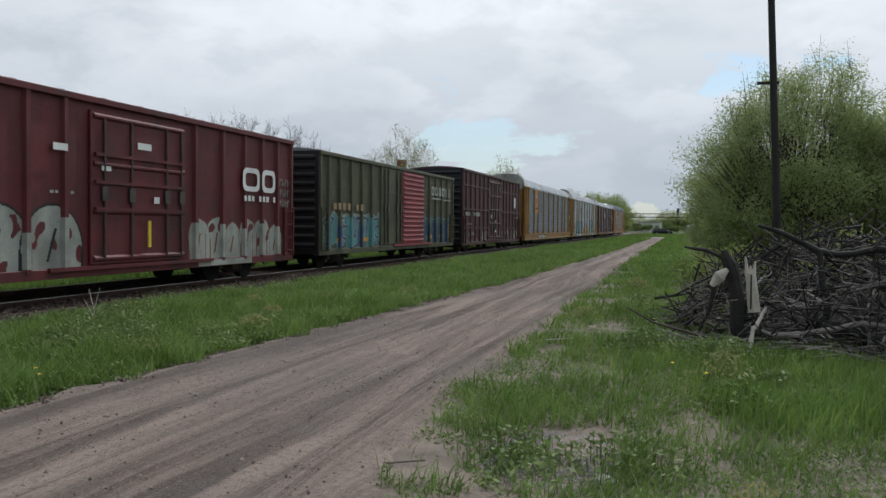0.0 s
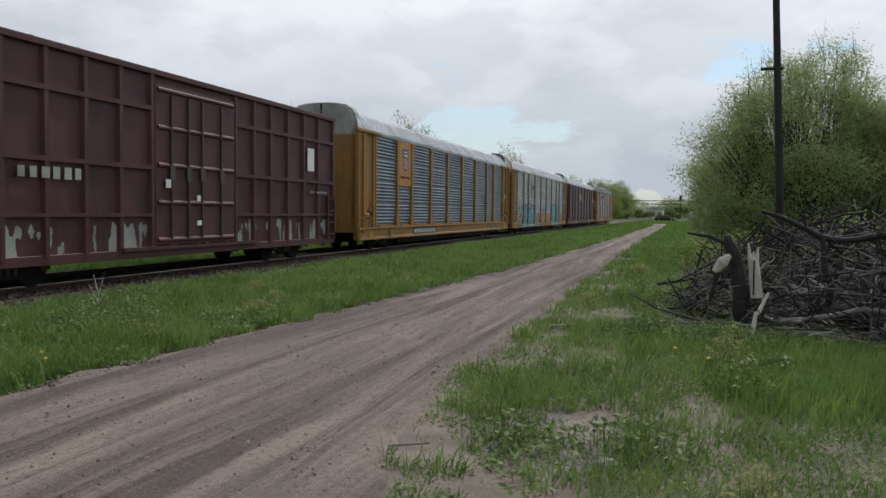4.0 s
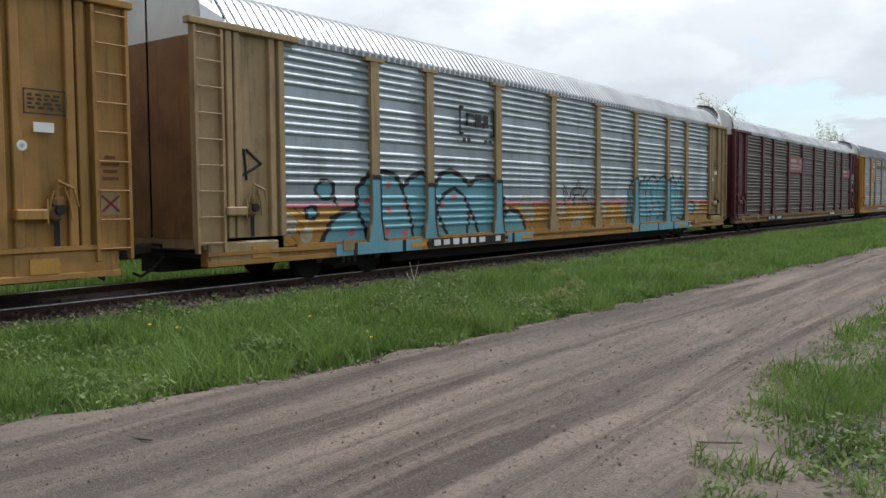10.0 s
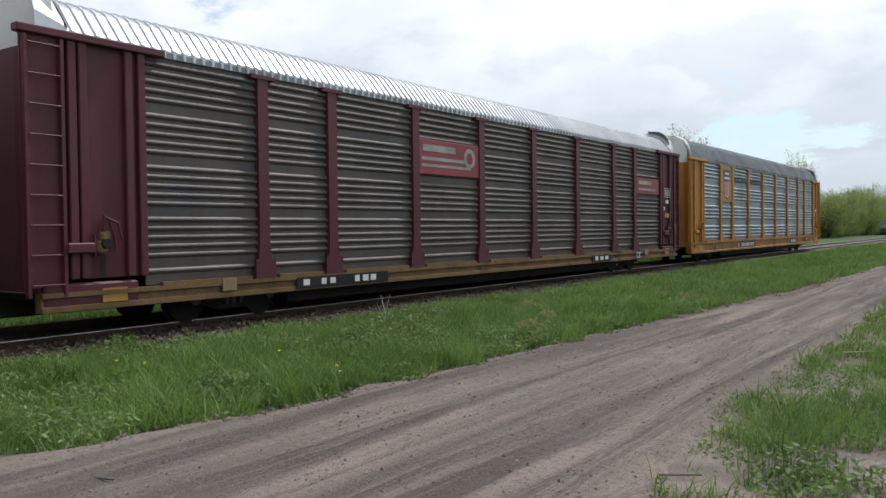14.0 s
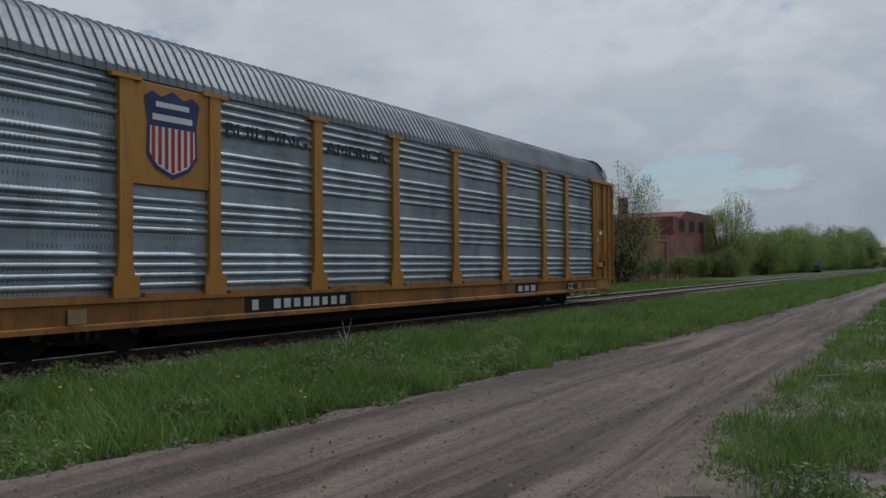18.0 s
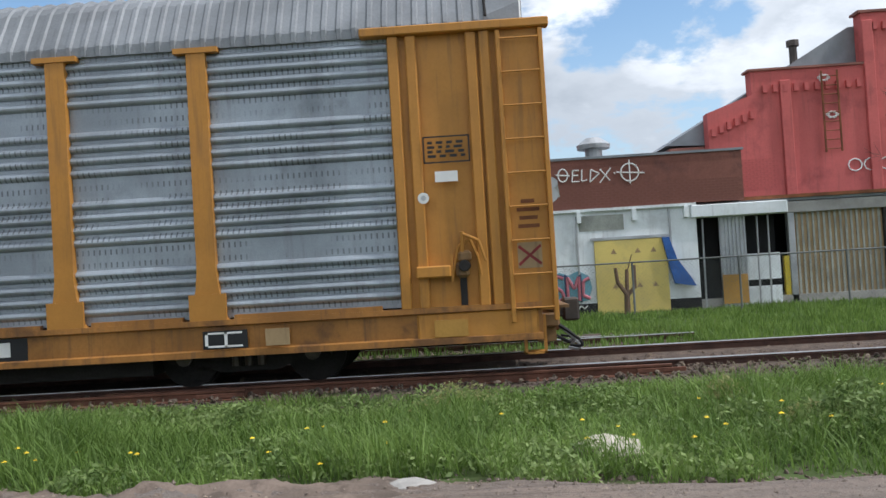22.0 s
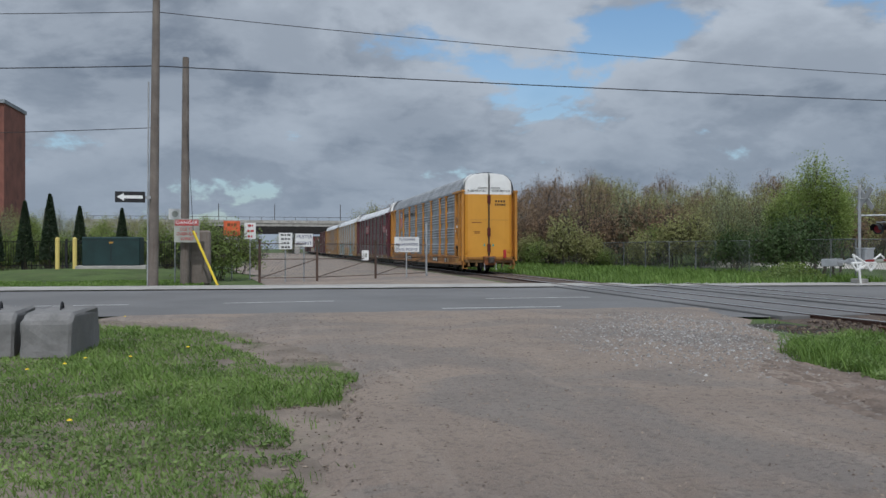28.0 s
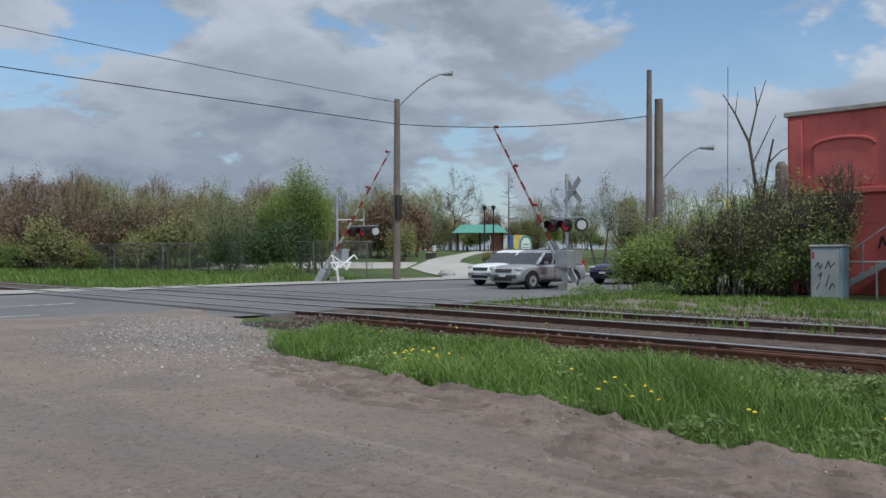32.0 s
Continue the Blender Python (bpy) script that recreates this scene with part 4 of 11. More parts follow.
def throw_up(p, q, idx, y0, y1, n, top, base, fill, line, dots=None, lw=0.16, jag=0.0):
    """A row of bubble letters: fill, heavy outline and a few dots."""
    w = (y1 - y0) / n
    for k in range(n):
        c = y0 + (k + 0.5) * w
        t = top + (0.12 * math.sin(k * 2.3) - 0.05 * (k % 2))
        h = hump(p, q, c, w * 0.62, t, base)
        if jag:
            h = h + jag * np.sin(p * 9 + k)
        idx = np.where((h > 0) & (q > base), fill, idx)
    for k in range(n):
        c = y0 + (k + 0.5) * w
        t = top + (0.12 * math.sin(k * 2.3) - 0.05 * (k % 2))
        h = hump(p, q, c, w * 0.62, t, base)
        if jag:
            h = h + jag * np.sin(p * 9 + k)
        idx = np.where((np.abs(h - lw * 0.5) < lw * 0.5) & (q > base), line, idx)
        idx = np.where((seg_dist(p, q, (c - w * 0.1, base + 0.25), (c + w * 0.05, base + (t - base) * 0.62)) < 0.035) & (q > base), line, idx)
    if dots is not None:
        rg = random.Random(int(y0 * 10) + 5)
        for k in range(n * 3):
            a, b = rg.uniform(y0, y1), rg.uniform(base + 0.1, top - 0.3)
            idx = np.where((np.hypot(p - a, q - b) < 0.07) & (idx == fill), dots, idx)
    return idx


def strokes(p, q, idx, path, col, width):
    for a, b in zip(path, path[1:]):
        idx = np.where(seg_dist(p, q, a, b) < width, col, idx)
    return idx


PAINTS = ["gblue", "black", "gyel", "white", "gpink", "ggrey", "gteal", "gnavy", "rust", "orange"]
BLUE, BLACK, OCHRE, WHITE, PINK, GREY, TEAL, NAVY, RUSTY, ORANGE = range(1, 11)


def ribbed_profile(z0, z1, ribs=4, pitch=0.168, gap=0.27):
    """(outward, height) of the side sheet: groups of ridges with plain bands between."""
    pts, z = [(0.0, z0)], z1 - 0.06
    rows = []
    while z > z0 + 0.16:
        for _ in range(ribs):
            if z - 0.13 < z0 + 0.03:
                break
            rows.append(z)
            z -= pitch
        z -= gap
    k = pitch / 0.168
    for t in sorted(rows):
        pts += [(0.0, t - 0.130 * k), (0.026, t - 0.116 * k), (0.045, t - 0.094 * k), (0.052, t - 0.070 * k), (0.045, t - 0.046 * k), (0.026, t - 0.022 * k), (0.0, t - 0.008 * k)]
    return pts + [(0.0, z1)]


def side_panel(parent, y0, y1, z0, z1, side, material, paint=None, label="", ribs=(4, 0.168, 0.27)):
    prof = ribbed_profile(z0, z1, *ribs)
    ny = 2 if paint is None else max(2, int((y1 - y0) / 0.024))
    ys = np.linspace(y0, y1, ny)
    if paint is not None:            # finer rows, so that the paint has clean edges
        fine = []
        for a, b in zip(prof, prof[1:]):
            k = max(1, int(math.ceil((b[1] - a[1]) / 0.026))) if a[1] < 2.85 else 1
            fine += [(a[0] + (b[0] - a[0]) * i / k, a[1] + (b[1] - a[1]) * i / k) for i in range(k)]
        prof = fine + [prof[-1]]
    m = len(prof)
    v = np.array([(side * (1.47 + o), y, z) for y in ys for o, z in prof])
    i, j = np.meshgrid(np.arange(ny - 1), np.arange(m - 1), indexing="ij")
    a = (i * m + j).ravel()
    f = np.stack([a, a + m, a + m + 1, a + 1], 1)
    if side < 0:
        f = f[:, ::-1]
    if paint is None:
        me = raw("side_panel", v, f, material)
    else:
        c = v[f].mean(1)
        me = raw("side_panel", v, f, [material] + [M[k] for k in PAINTS], paint(c[:, 1], c[:, 2]))
    return link("side_panel", me, parent, label)


def wheelset_parts(parent, y, far=False):
    """One truck: side frames, bolster, springs and two wheelsets."""
    tr = part("truck", boxes((-1.02, y - 0.16, 0.30, 1.02, y + 0.16, 0.52)), M["under"], parent, "dark grimy truck")
    for s in (-1, 1):
        prof = [(-1.15, 0.36), (-1.1, 0.58), (-0.75, 0.62), (-0.35, 0.78), (0.35, 0.78), (0.75, 0.62), (1.1, 0.58), (1.15, 0.36), (0.7, 0.34), (0.4, 0.22), (-0.4, 0.22), (-0.7, 0.34)]
        part("side_frame", prism(bmesh.new(), [(y + p[0], p[1]) for p in prof], "x", s * 0.98 - 0.07, s * 0.98 + 0.07), M["under"], tr)
        bm = bmesh.new()
        for k in (-0.18, 0, 0.18):
            tube(bm, (s * 1.06, y + k, 0.3), (s * 1.06, y + k, 0.52), 0.06, seg=8)
        part("spring_nest", bm, M["steel"], tr)
        for k in (-0.9, 0.9):
            part("bearing_cap", tubes(((s * 1.03, y + k, 0.44), (s * 1.12, y + k, 0.44), 0.11), seg=10), M["steel"], tr)
    for k in (-0.9, 0.9):
        bm = bmesh.new()
        for s in (-1, 1):
            tube(bm, (s * 0.69, y + k, 0.43), (s * 0.82, y + k, 0.43), 0.42, seg=24)
            tube(bm, (s * 0.67, y + k, 0.43), (s * 0.70, y + k, 0.43), 0.45, seg=24)
        tube(bm, (-0.8, y + k, 0.43), (0.8, y + k, 0.43), 0.08)
        part("wheelset", bm, M["under"], tr)


def coupler_parts(parent, y, d):
    bm = boxes((-0.08, y, 0.66, 0.08, y + d * 0.45, 0.86), (-0.17, y + d * 0.38, 0.60, 0.15, y + d * 0.62, 0.94), bevel=0.03)
    part("coupler", bm, M["steel"], parent, "rusty knuckle coupler")
    bm = bmesh.new()
    pts = [(0.35, y - d * 0.05, 0.62), (0.38, y + d * 0.22, 0.42), (0.32, y + d * 0.42, 0.30), (0.2, y + d * 0.5, 0.36)]
    for a, b in zip(pts, pts[1:]):
        tube(bm, a, b, 0.025, seg=6)
    part("air_hose", bm, M["rubber"], parent)
    part("cut_lever", tubes(((-1.3, y + d * 0.05, 0.78), (1.3, y + d * 0.05, 0.78), 0.018), seg=6), M["steel"], parent)


def ladder_parts(parent, y, x, z0, z1, material, plate=0.0, n=9):
    """A side ladder: two stiles, optional backing plate and its rungs."""
    side = 1 if x > 0 else -1
    bm = boxes((x - 0.05, y - 0.31, z0, x + 0.05, y - 0.25, z1), (x - 0.05, y + 0.25, z0, x + 0.05, y + 0.31, z1), bevel=0.008)
    if plate:
        box(bm, x - 0.05 * side, y - 0.3, z0, x - 0.02 * side, y + 0.3, z1)
    ld = part("ladder", bm, material, parent)
    rung = raw("rung", *rod_data(0.5, 0.014), material)
    for k in range(n):
        link("rung", rung, ld, loc=(x + 0.055 * side, y, z0 + 0.18 + (z1 - z0 - 0.3) * k / (n - 1)))
    return ld


def rod_data(length, r, seg=6):
    """A rod along y."""
    v = [(r * math.cos(2 * math.pi * i / seg), s * length / 2, r * math.sin(2 * math.pi * i / seg)) for s in (-1, 1) for i in range(seg)]
    f = [(i, (i + 1) % seg, seg + (i + 1) % seg, seg + i) for i in range(seg)]
    return v, f


def post_mesh(material):
    """Autorack side post: stem, flared foot and a wide cap."""
    bm = bmesh.new()
    prism(bm, [(-0.13, 4.62), (-0.13, 1.62), (-0.155, 1.40), (-0.22, 1.02), (-0.27, 0.96), (0.27, 0.96), (0.22, 1.02), (0.155, 1.40), (0.13, 1.62), (0.13, 4.62)], "x", 1.46, 1.58)
    box(bm, 1.44, -0.30, 4.56, 1.60, 0.30, 4.63)
    box(bm, 1.56, -0.25, 0.96, 1.60, 0.25, 1.32)
    me = bpy.data.meshes.new("post")
    bm.to_mesh(me)
    bm.free()
    me.materials.append(material)
    return me


ROOF = [(1.50, 4.62), (1.50, 4.76), (1.46, 4.82), (1.15, 5.24), (1.02, 5.34), (0.72, 5.46), (0.0, 5.56)]
HOOD = [(1.48, 4.62), (1.45, 5.00), (1.37, 5.24), (1.20, 5.46), (0.97, 5.62), (0.60, 5.69), (0.0, 5.71)]
POSTS = (-4.67, -6.6, -9.52, -12.45, -15.35, -18.28, -21.2, -23.13)
LEN = 27.8


def roof_line(rise):
    return [(x, z if z <= 4.76 else 4.76 + (z - 4.76) * rise) for x, z in ROOF]


def arched_roof(y0, y1, rib, material, parent, rise=1.0):
    half = roof_line(rise)
    prof = half + [(-x, z) for x, z in reversed(half[:-1])]
    ys, off = [], []
    y = y0
    while y < y1 - 1e-6:
        for d, o in ((0.0, 0.0), (0.55, 0.0), (0.65, 0.035), (0.90, 0.035)):
            ys.append(min(y1, y + d * rib))
            off.append(o)
        y += rib
    ys.append(y1)
    off.append(0.0)
    m = len(prof)
    v = np.array([(x * (1 + o * 0.6), yy, z + o * (0.2 + 0.8 * (1 - abs(x) / 1.5))) for yy, o in zip(ys, off) for x, z in prof])
    i, j = np.meshgrid(np.arange(len(ys) - 1), np.arange(m - 1), indexing="ij")
    a = (i * m + j).ravel()
    return link("roof", raw("roof", v, np.stack([a, a + 1, a + m + 1, a + m], 1), material), parent, "ribbed sheet-metal roof")


def end_hood(y_end, y_in, material, parent, rise=1.0):
    """Smooth raised hood over a car's end, stepped down to the ribbed roof."""
    prof = HOOD + [(-x, z) for x, z in reversed(HOOD[:-1])]
    m = len(prof)
    half = roof_line(rise)
    low_ = half + [(-x, z) for x, z in reversed(half[:-1])]
    v = [(a[0] + (b[0] * 1.012 - a[0]) * u, y_end + (y_in - y_end) * w, a[1] + (b[1] + 0.05 - a[1]) * u) for w, u in ((0, 0), (0.35, 0.35), (1, 1)) for a, b in zip(prof, low_)]
    f = [(r * m + c, r * m + c + 1, (r + 1) * m + c + 1, (r + 1) * m + c) for r in range(2) for c in range(m - 1)]
    bm = bmesh.new()
    vs = [bm.verts.new(p) for p in v]
    for q in f:
        bm.faces.new([vs[i] for i in q])
    bm.faces.new(vs[-m:])
    bmesh.ops.recalc_face_normals(bm, faces=bm.faces)
    return part("end_hood", bm, material, parent, "smooth dented sheet hood over the end")


def placard(parent, y, z, w, h, frame, bars, side=1, rows=4, seed=0):
    """A stencilled notice: a thin frame with rows of small bars."""
    rg = random.Random(seed)
    x = 1.60
    bm = boxes((x, y - w / 2, z - h / 2, x + 0.004, y + w / 2, z - h / 2 + 0.02), (x, y - w / 2, z + h / 2 - 0.02, x + 0.004, y + w / 2, z + h / 2), (x, y - w / 2, z - h / 2, x + 0.004, y - w / 2 + 0.02, z + h / 2), (x, y + w / 2 - 0.02, z - h / 2, x + 0.004, y + w / 2, z + h / 2))
    for k in range(rows):
        zz = z + h / 2 - 0.07 - (h - 0.12) * (k + 0.3) / rows
        yy = y - w / 2 + 0.06
        while yy < y + w / 2 - 0.1:
            d = rg.uniform(0.05, 0.12)
            box(bm, x, yy, zz - 0.018, x + 0.004, min(yy + d, y + w / 2 - 0.05), zz + 0.018)
            yy += d + 0.05
    return part("stencilled_notice", bm, bars, parent)


def bars(parent, name, x, y0, y1, z, h, n, material, seed=0, label=""):
    """Unreadable or private lettering as plain bars."""
    rg = random.Random(seed)
    w = (y1 - y0) / n
    for k in range(n):
        if rg.random() < 0.12:
            continue
        a, t = y0 + k * w, h * rg.uniform(0.84, 1.0)
        part(name, boxes((x, a + w * 0.14, z - t / 2, x + 0.005, a + w * rg.uniform(0.70, 0.86), z + t / 2)), material, parent, label)


def loop_mark(parent, name, x, y0, y1, z0, z1, r, material, label=""):
    """A plain rounded loop of paint."""
    k = min(y1 - y0, z1 - z0) * 0.3
    pts = []
    for cy, cz, t0 in ((y1 - k, z1 - k, 0), (y0 + k, z1 - k, 90), (y0 + k, z0 + k, 180), (y1 - k, z0 + k, 270)):
        pts += [(cy + k * math.cos(radians(t0 + d)), cz + k * math.sin(radians(t0 + d))) for d in (0, 30, 60, 90)]
    bm = bmesh.new()
    outer = [bm.verts.new((x, p[0], p[1])) for p in pts]
    cy, cz = (y0 + y1) / 2, (z0 + z1) / 2
    inner = [bm.verts.new((x, cy + (p[0] - cy) * (1 - 2 * r / (y1 - y0)), cz + (p[1] - cz) * (1 - 2 * r / (z1 - z0)))) for p in pts]
    n = len(pts)
    for i in range(n):
        bm.faces.new((outer[i], outer[(i + 1) % n], inner[(i + 1) % n], inner[i]))
    g = bmesh.ops.extrude_face_region(bm, geom=list(bm.faces))
    bmesh.ops.translate(bm, vec=(0.005, 0, 0), verts=[v for v in g["geom"] if isinstance(v, bmesh.types.BMVert)])
    bmesh.ops.recalc_face_normals(bm, faces=bm.faces)
    return part(name, bm, material, parent, label)


def shield(parent, y, z, w, h, x):
    """A plain heraldic badge: blue chief over red and white stripes."""
    def outline(k):
        return [(y - w * k * 0.50, z + h * 0.40 * k), (y - w * k * 0.36, z + h * 0.47 * k), (y - w * 0.2 * k, z + h * 0.42 * k), (y, z + h * 0.5 * k), (y + w * 0.2 * k, z + h * 0.42 * k), (y + w * k * 0.36, z + h * 0.47 * k), (y + w * k * 0.5, z + h * 0.40 * k), (y + w * k * 0.44, z + h * 0.12 * k), (y + w * k * 0.46, z - h * 0.25 * k), (y + w * 0.30 * k, z - h * 0.40 * k), (y, z - h * 0.50 * k), (y - w * 0.30 * k, z - h * 0.40 * k), (y - w * k * 0.46, z - h * 0.25 * k), (y - w * k * 0.44, z + h * 0.12 * k)]
    b = part("badge", prism(bmesh.new(), outline(1.0), "x", x, x + 0.006), M["navy"], parent, "blue, red and white shield badge")
    bm = bmesh.new()
    prism(bm, [(y - w * 0.40, z + h * 0.08), (y + w * 0.40, z + h * 0.08), (y + w * 0.41, z - h * 0.22), (y + w * 0.27, z - h * 0.36), (y, z - h * 0.45), (y - w * 0.27, z - h * 0.36), (y - w * 0.41, z - h * 0.22)], "x", x + 0.006, x + 0.010)
    part("badge_field", bm, M["white"], b)
    bm = bmesh.new()
    for k in range(-3, 4):
        a = y + k * w * 0.115
        lo = z - h * (0.43 - 0.035 * abs(k) ** 1.2)
        box(bm, x + 0.010, a - w * 0.03, lo, x + 0.014, a + w * 0.03, z + h * 0.08)
    part("badge_stripes", bm, M["red"], b)
    bm = boxes((x + 0.006, y - w * 0.30, z + h * 0.30, x + 0.010, y + w * 0.30, z + h * 0.36), (x + 0.006, y - w * 0.36, z + h * 0.15, x + 0.010, y + w * 0.36, z + h * 0.22))
    part("badge_bars", bm, M["white"], b)


def autorack(label, frame_mat, panel_mat, roof_mat, sill_mat, paint=None, ribs=(4, 0.168, 0.27), low=0.0, rise=1.0):
    e = thing("autorack_car", label, "rail car", "rail cars of the passing train")
    # underframe
    part("deck", boxes((-1.45, -LEN + 0.3, 0.86 - low, 1.45, -0.3, 0.96 - low)), M["under"], e)
    part("centre_sill", boxes((-0.3, -LEN + 0.2, 0.34, 0.3, -0.2, 0.86)), M["under"], e)
    # black box added to fill in the underframe and the shade below the deck
    part("under_deck", boxes((-1.2, -LEN + 5.6, 0.24, 1.2, -5.6, 0.86)), M["under"], e, "dark underframe between the trucks")
    for s in (-1, 1):
        prof = [(1.40, 0.48), (1.60, 0.48), (1.60, 0.56), (1.55, 0.58), (1.55, 0.88 - low), (1.61, 0.90 - low), (1.61, 0.97 - low), (1.40, 0.97 - low)]
        part("side_sill", prism(bmesh.new(), [(s * p[0], p[1]) for p in prof], "y", -LEN + 0.25, -0.25), sill_mat, e)
        part("eave_rail", boxes((s * 1.42, -LEN + 0.4, 4.62, s * 1.52, -0.4, 4.72)), M["roof_dull"], e)
    bounds = [-2.0] + list(POSTS) + [-25.8]
    post = post_mesh(frame_mat)
    stretch = (4.62 - 0.97 + low) / (4.62 - 0.97)
    for s in (1, -1):
        for a, b in zip(bounds, bounds[1:]):
            side_panel(e, b + 0.10, a - 0.10, 0.99 - low, 4.62, s, panel_mat, paint if s > 0 else None, ribs=ribs)
        for y in POSTS:
            stem = link("post", post, e, loc=(0, y, 4.62 * (1 - stretch)), rot=(0, 0, 0 if s > 0 else 180))
            stem.scale = (1, 1, stretch)
        each("kick_rail", [(s * 1.50, bounds[k + 1] + 0.35, 0.97 - low, s * 1.60, bounds[k] - 0.35, 1.03 - low) for k in range(9)], sill_mat, e)
    arched_roof(-LEN + 0.72, -0.72, 0.205, roof_mat, e, rise)
    # the two ends
    for end in (0, 1):
        d = 1 if end == 0 else -1
        y = lambda v: -v if d > 0 else -LEN + v       # metres in from this end
        for s in (1, -1):
            lo, hi = sorted((y(0.62), y(2.05)))
            part("end_sheet", boxes((s * 1.44, lo, 0.96, s * 1.50, hi, 4.62)), frame_mat, e)
            for w in (2.02, 1.78, 0.98, 0.80):
                a = y(w)
                part("stiffener", boxes((s * 1.48, a - 0.07, 0.96, s * 1.59, a + 0.07, 4.60), bevel=0.015), frame_mat, e)
            lo, hi = sorted((y(-0.06), y(2.45)))
            part("top_beam", boxes((s * 1.46, lo, 4.60, s * 1.64, hi, 4.72), bevel=0.015), frame_mat, e)
            lo, hi = sorted((y(0.66), y(0.02)))
            part("corner_plate", boxes((s * 1.50, lo, 0.86, s * 1.54, hi, 4.62)), frame_mat, e)
            ladder_parts(e, y(0.34), s * 1.58, 0.72, 4.58, frame_mat, 0, 9)
            lo, hi = sorted((y(0.30), y(1.9)))
            part("end_sill", boxes((s * 1.30, lo, 0.50, s * 1.58, hi, 0.90), bevel=0.03), frame_mat, e)
            if s > 0:
                part("jack_pad", boxes((s * 1.61, y(3.75) - 0.16, 0.60, s * 1.63, y(3.75) + 0.16, 0.82)), M["tan"], e)
                part("warning_plate", boxes((s * 1.585, y(1.45) - 0.22, 0.58, s * 1.60, y(1.45) + 0.22, 0.80)), M["gyel"], e)
        # folding end doors, each with a curved outer edge
        for s in (1, -1):
            prof = [(0.03, 0.06), (0.95, 0.06), (1.22, 0.09), (1.37, 0.18), (1.42, 0.42)]
            vs, fs = [], []
            zz = [0.95, 4.50, 5.06, 5.30, 5.50, 5.64, 5.70]
            for z in zz:
                k = 1.0 if z < 5.2 else {5.30: 0.965, 5.50: 0.86, 5.64: 0.69, 5.70: 0.30}[z]
                vs += [(s * min(p[0], 1.42) * (k if p[0] > 0.1 else 1), y(p[1] + 0.18), z) for p in prof]
            n = len(prof)
            for r in range(len(zz) - 1):
                for c in range(n - 1):
                    q = (r * n + c, r * n + c + 1, (r + 1) * n + c + 1, (r + 1) * n + c)
                    fs.append(q if s * d < 0 else q[::-1])
            idx = [0 if r == 0 else 1 for r in range(len(zz) - 1) for c in range(n - 1)]
            light = M["white"] if frame_mat in (M["yellow"], M["orange"], M["maroon"], M["tan"]) else M["ggrey"]
            base = M["orange"] if d > 0 and frame_mat is M["yellow"] else M["rust_tan"] if frame_mat is M["tan"] else frame_mat
            link("end_door", raw("end_door", vs, fs, [base, light], idx), e, "folding end door with a pale top")
        end_hood(y(0.30), y(0.78), roof_mat, e, rise)
        rim = bmesh.new()
        arc = [(x * 1.012, z + 0.045) for x, z in roof_line(rise)[1:]]
        arc += [(-x, z) for x, z in reversed(arc[:-1])]
        for p_, q_ in zip(arc, arc[1:]):
            tube(rim, (p_[0], y(0.76), p_[1]), (q_[0], y(0.76), q_[1]), 0.022, seg=5)
        part("roof_rim", rim, M["under"], e, "dark rim where the roof sheets end")
        part("end_frame", boxes((-1.5, y(0.3) - 0.05, 0.78, 1.5, y(0.3) + 0.05, 0.95)), frame_mat, e)
        coupler_parts(e, y(0.2), d)
        wheelset_parts(e, y(4.3))
    # brake gear by each end, and the stencilled notices
    for yb in (-1.25, -26.55):
        hb = part("hand_brake", boxes((1.50, yb - 0.10, 1.34, 1.64, yb + 0.08, 1.56), (1.52, yb - 0.06, 1.54, 1.66, yb + 0.12, 1.70), bevel=0.04), M["rust_sill"], e, "grimy hand brake gear")
        part("brake_pinion", tubes(((1.60, yb + 0.02, 1.50), (1.69, yb + 0.02, 1.50), 0.085, 0.07), seg=12), M["under"], hb)
        part("brake_pipe", tubes(((1.58, yb - 0.16, 1.30), (1.60, yb - 0.05, 1.75), 0.022), ((1.60, yb - 0.05, 1.75), (1.62, yb + 0.10, 1.86), 0.022), ((1.62, yb + 0.10, 1.86), (1.60, yb + 0.20, 1.62), 0.02), ((1.60, yb + 0.20, 1.62), (1.58, yb + 0.24, 1.36), 0.02), seg=6), frame_mat, hb)
        part("brake_lever", tubes(((1.60, yb, 1.60), (1.64, yb + 0.01, 1.95), 0.035, 0.025), ((1.64, yb + 0.01, 1.92), (1.68, yb + 0.22, 1.82), 0.022), ((1.68, yb + 0.22, 1.82), (1.66, yb + 0.30, 1.55), 0.022, 0.018), seg=7), frame_mat, hb)
        part("brake_step", boxes((1.50, yb - 0.62, 1.36, 1.68, yb - 0.16, 1.52), bevel=0.02), frame_mat, e)
        part("brake_strap", boxes((1.60, yb - 0.16, 1.30, 1.63, yb - 0.13, 1.66)), frame_mat, hb)
        part("grime_streak", boxes((1.592, yb - 0.05, 0.98, 1.596, yb + 0.04, 1.36)), M["under"], e)
    ring = part("route_disc", tubes(((1.585, -1.72, 2.42), (1.592, -1.72, 2.42), 0.075), seg=18), M["white"], e, "small round white disc")
    part("disc_dot", tubes(((1.592, -1.72, 2.42), (1.595, -1.72, 2.42), 0.035), seg=12), M["galvpost"], ring)
    each("stencil_bar", [(1.541, -0.50 + d, 2.28 - 0.11 * k, 1.545, -0.20 - d, 2.33 - 0.11 * k) for k, d in enumerate((0.06, 0.0, 0.03, 0.01))], M["rust"], e)
    de = part("warning_decal", boxes((1.541, -0.52, 1.42, 1.545, -0.20, 1.76)), M["tan"], e, "faded warning decal with a red cross")
    for q in (-1, 1):
        bm = boxes((-0.003, -0.19, -0.018, 0.003, 0.19, 0.018))
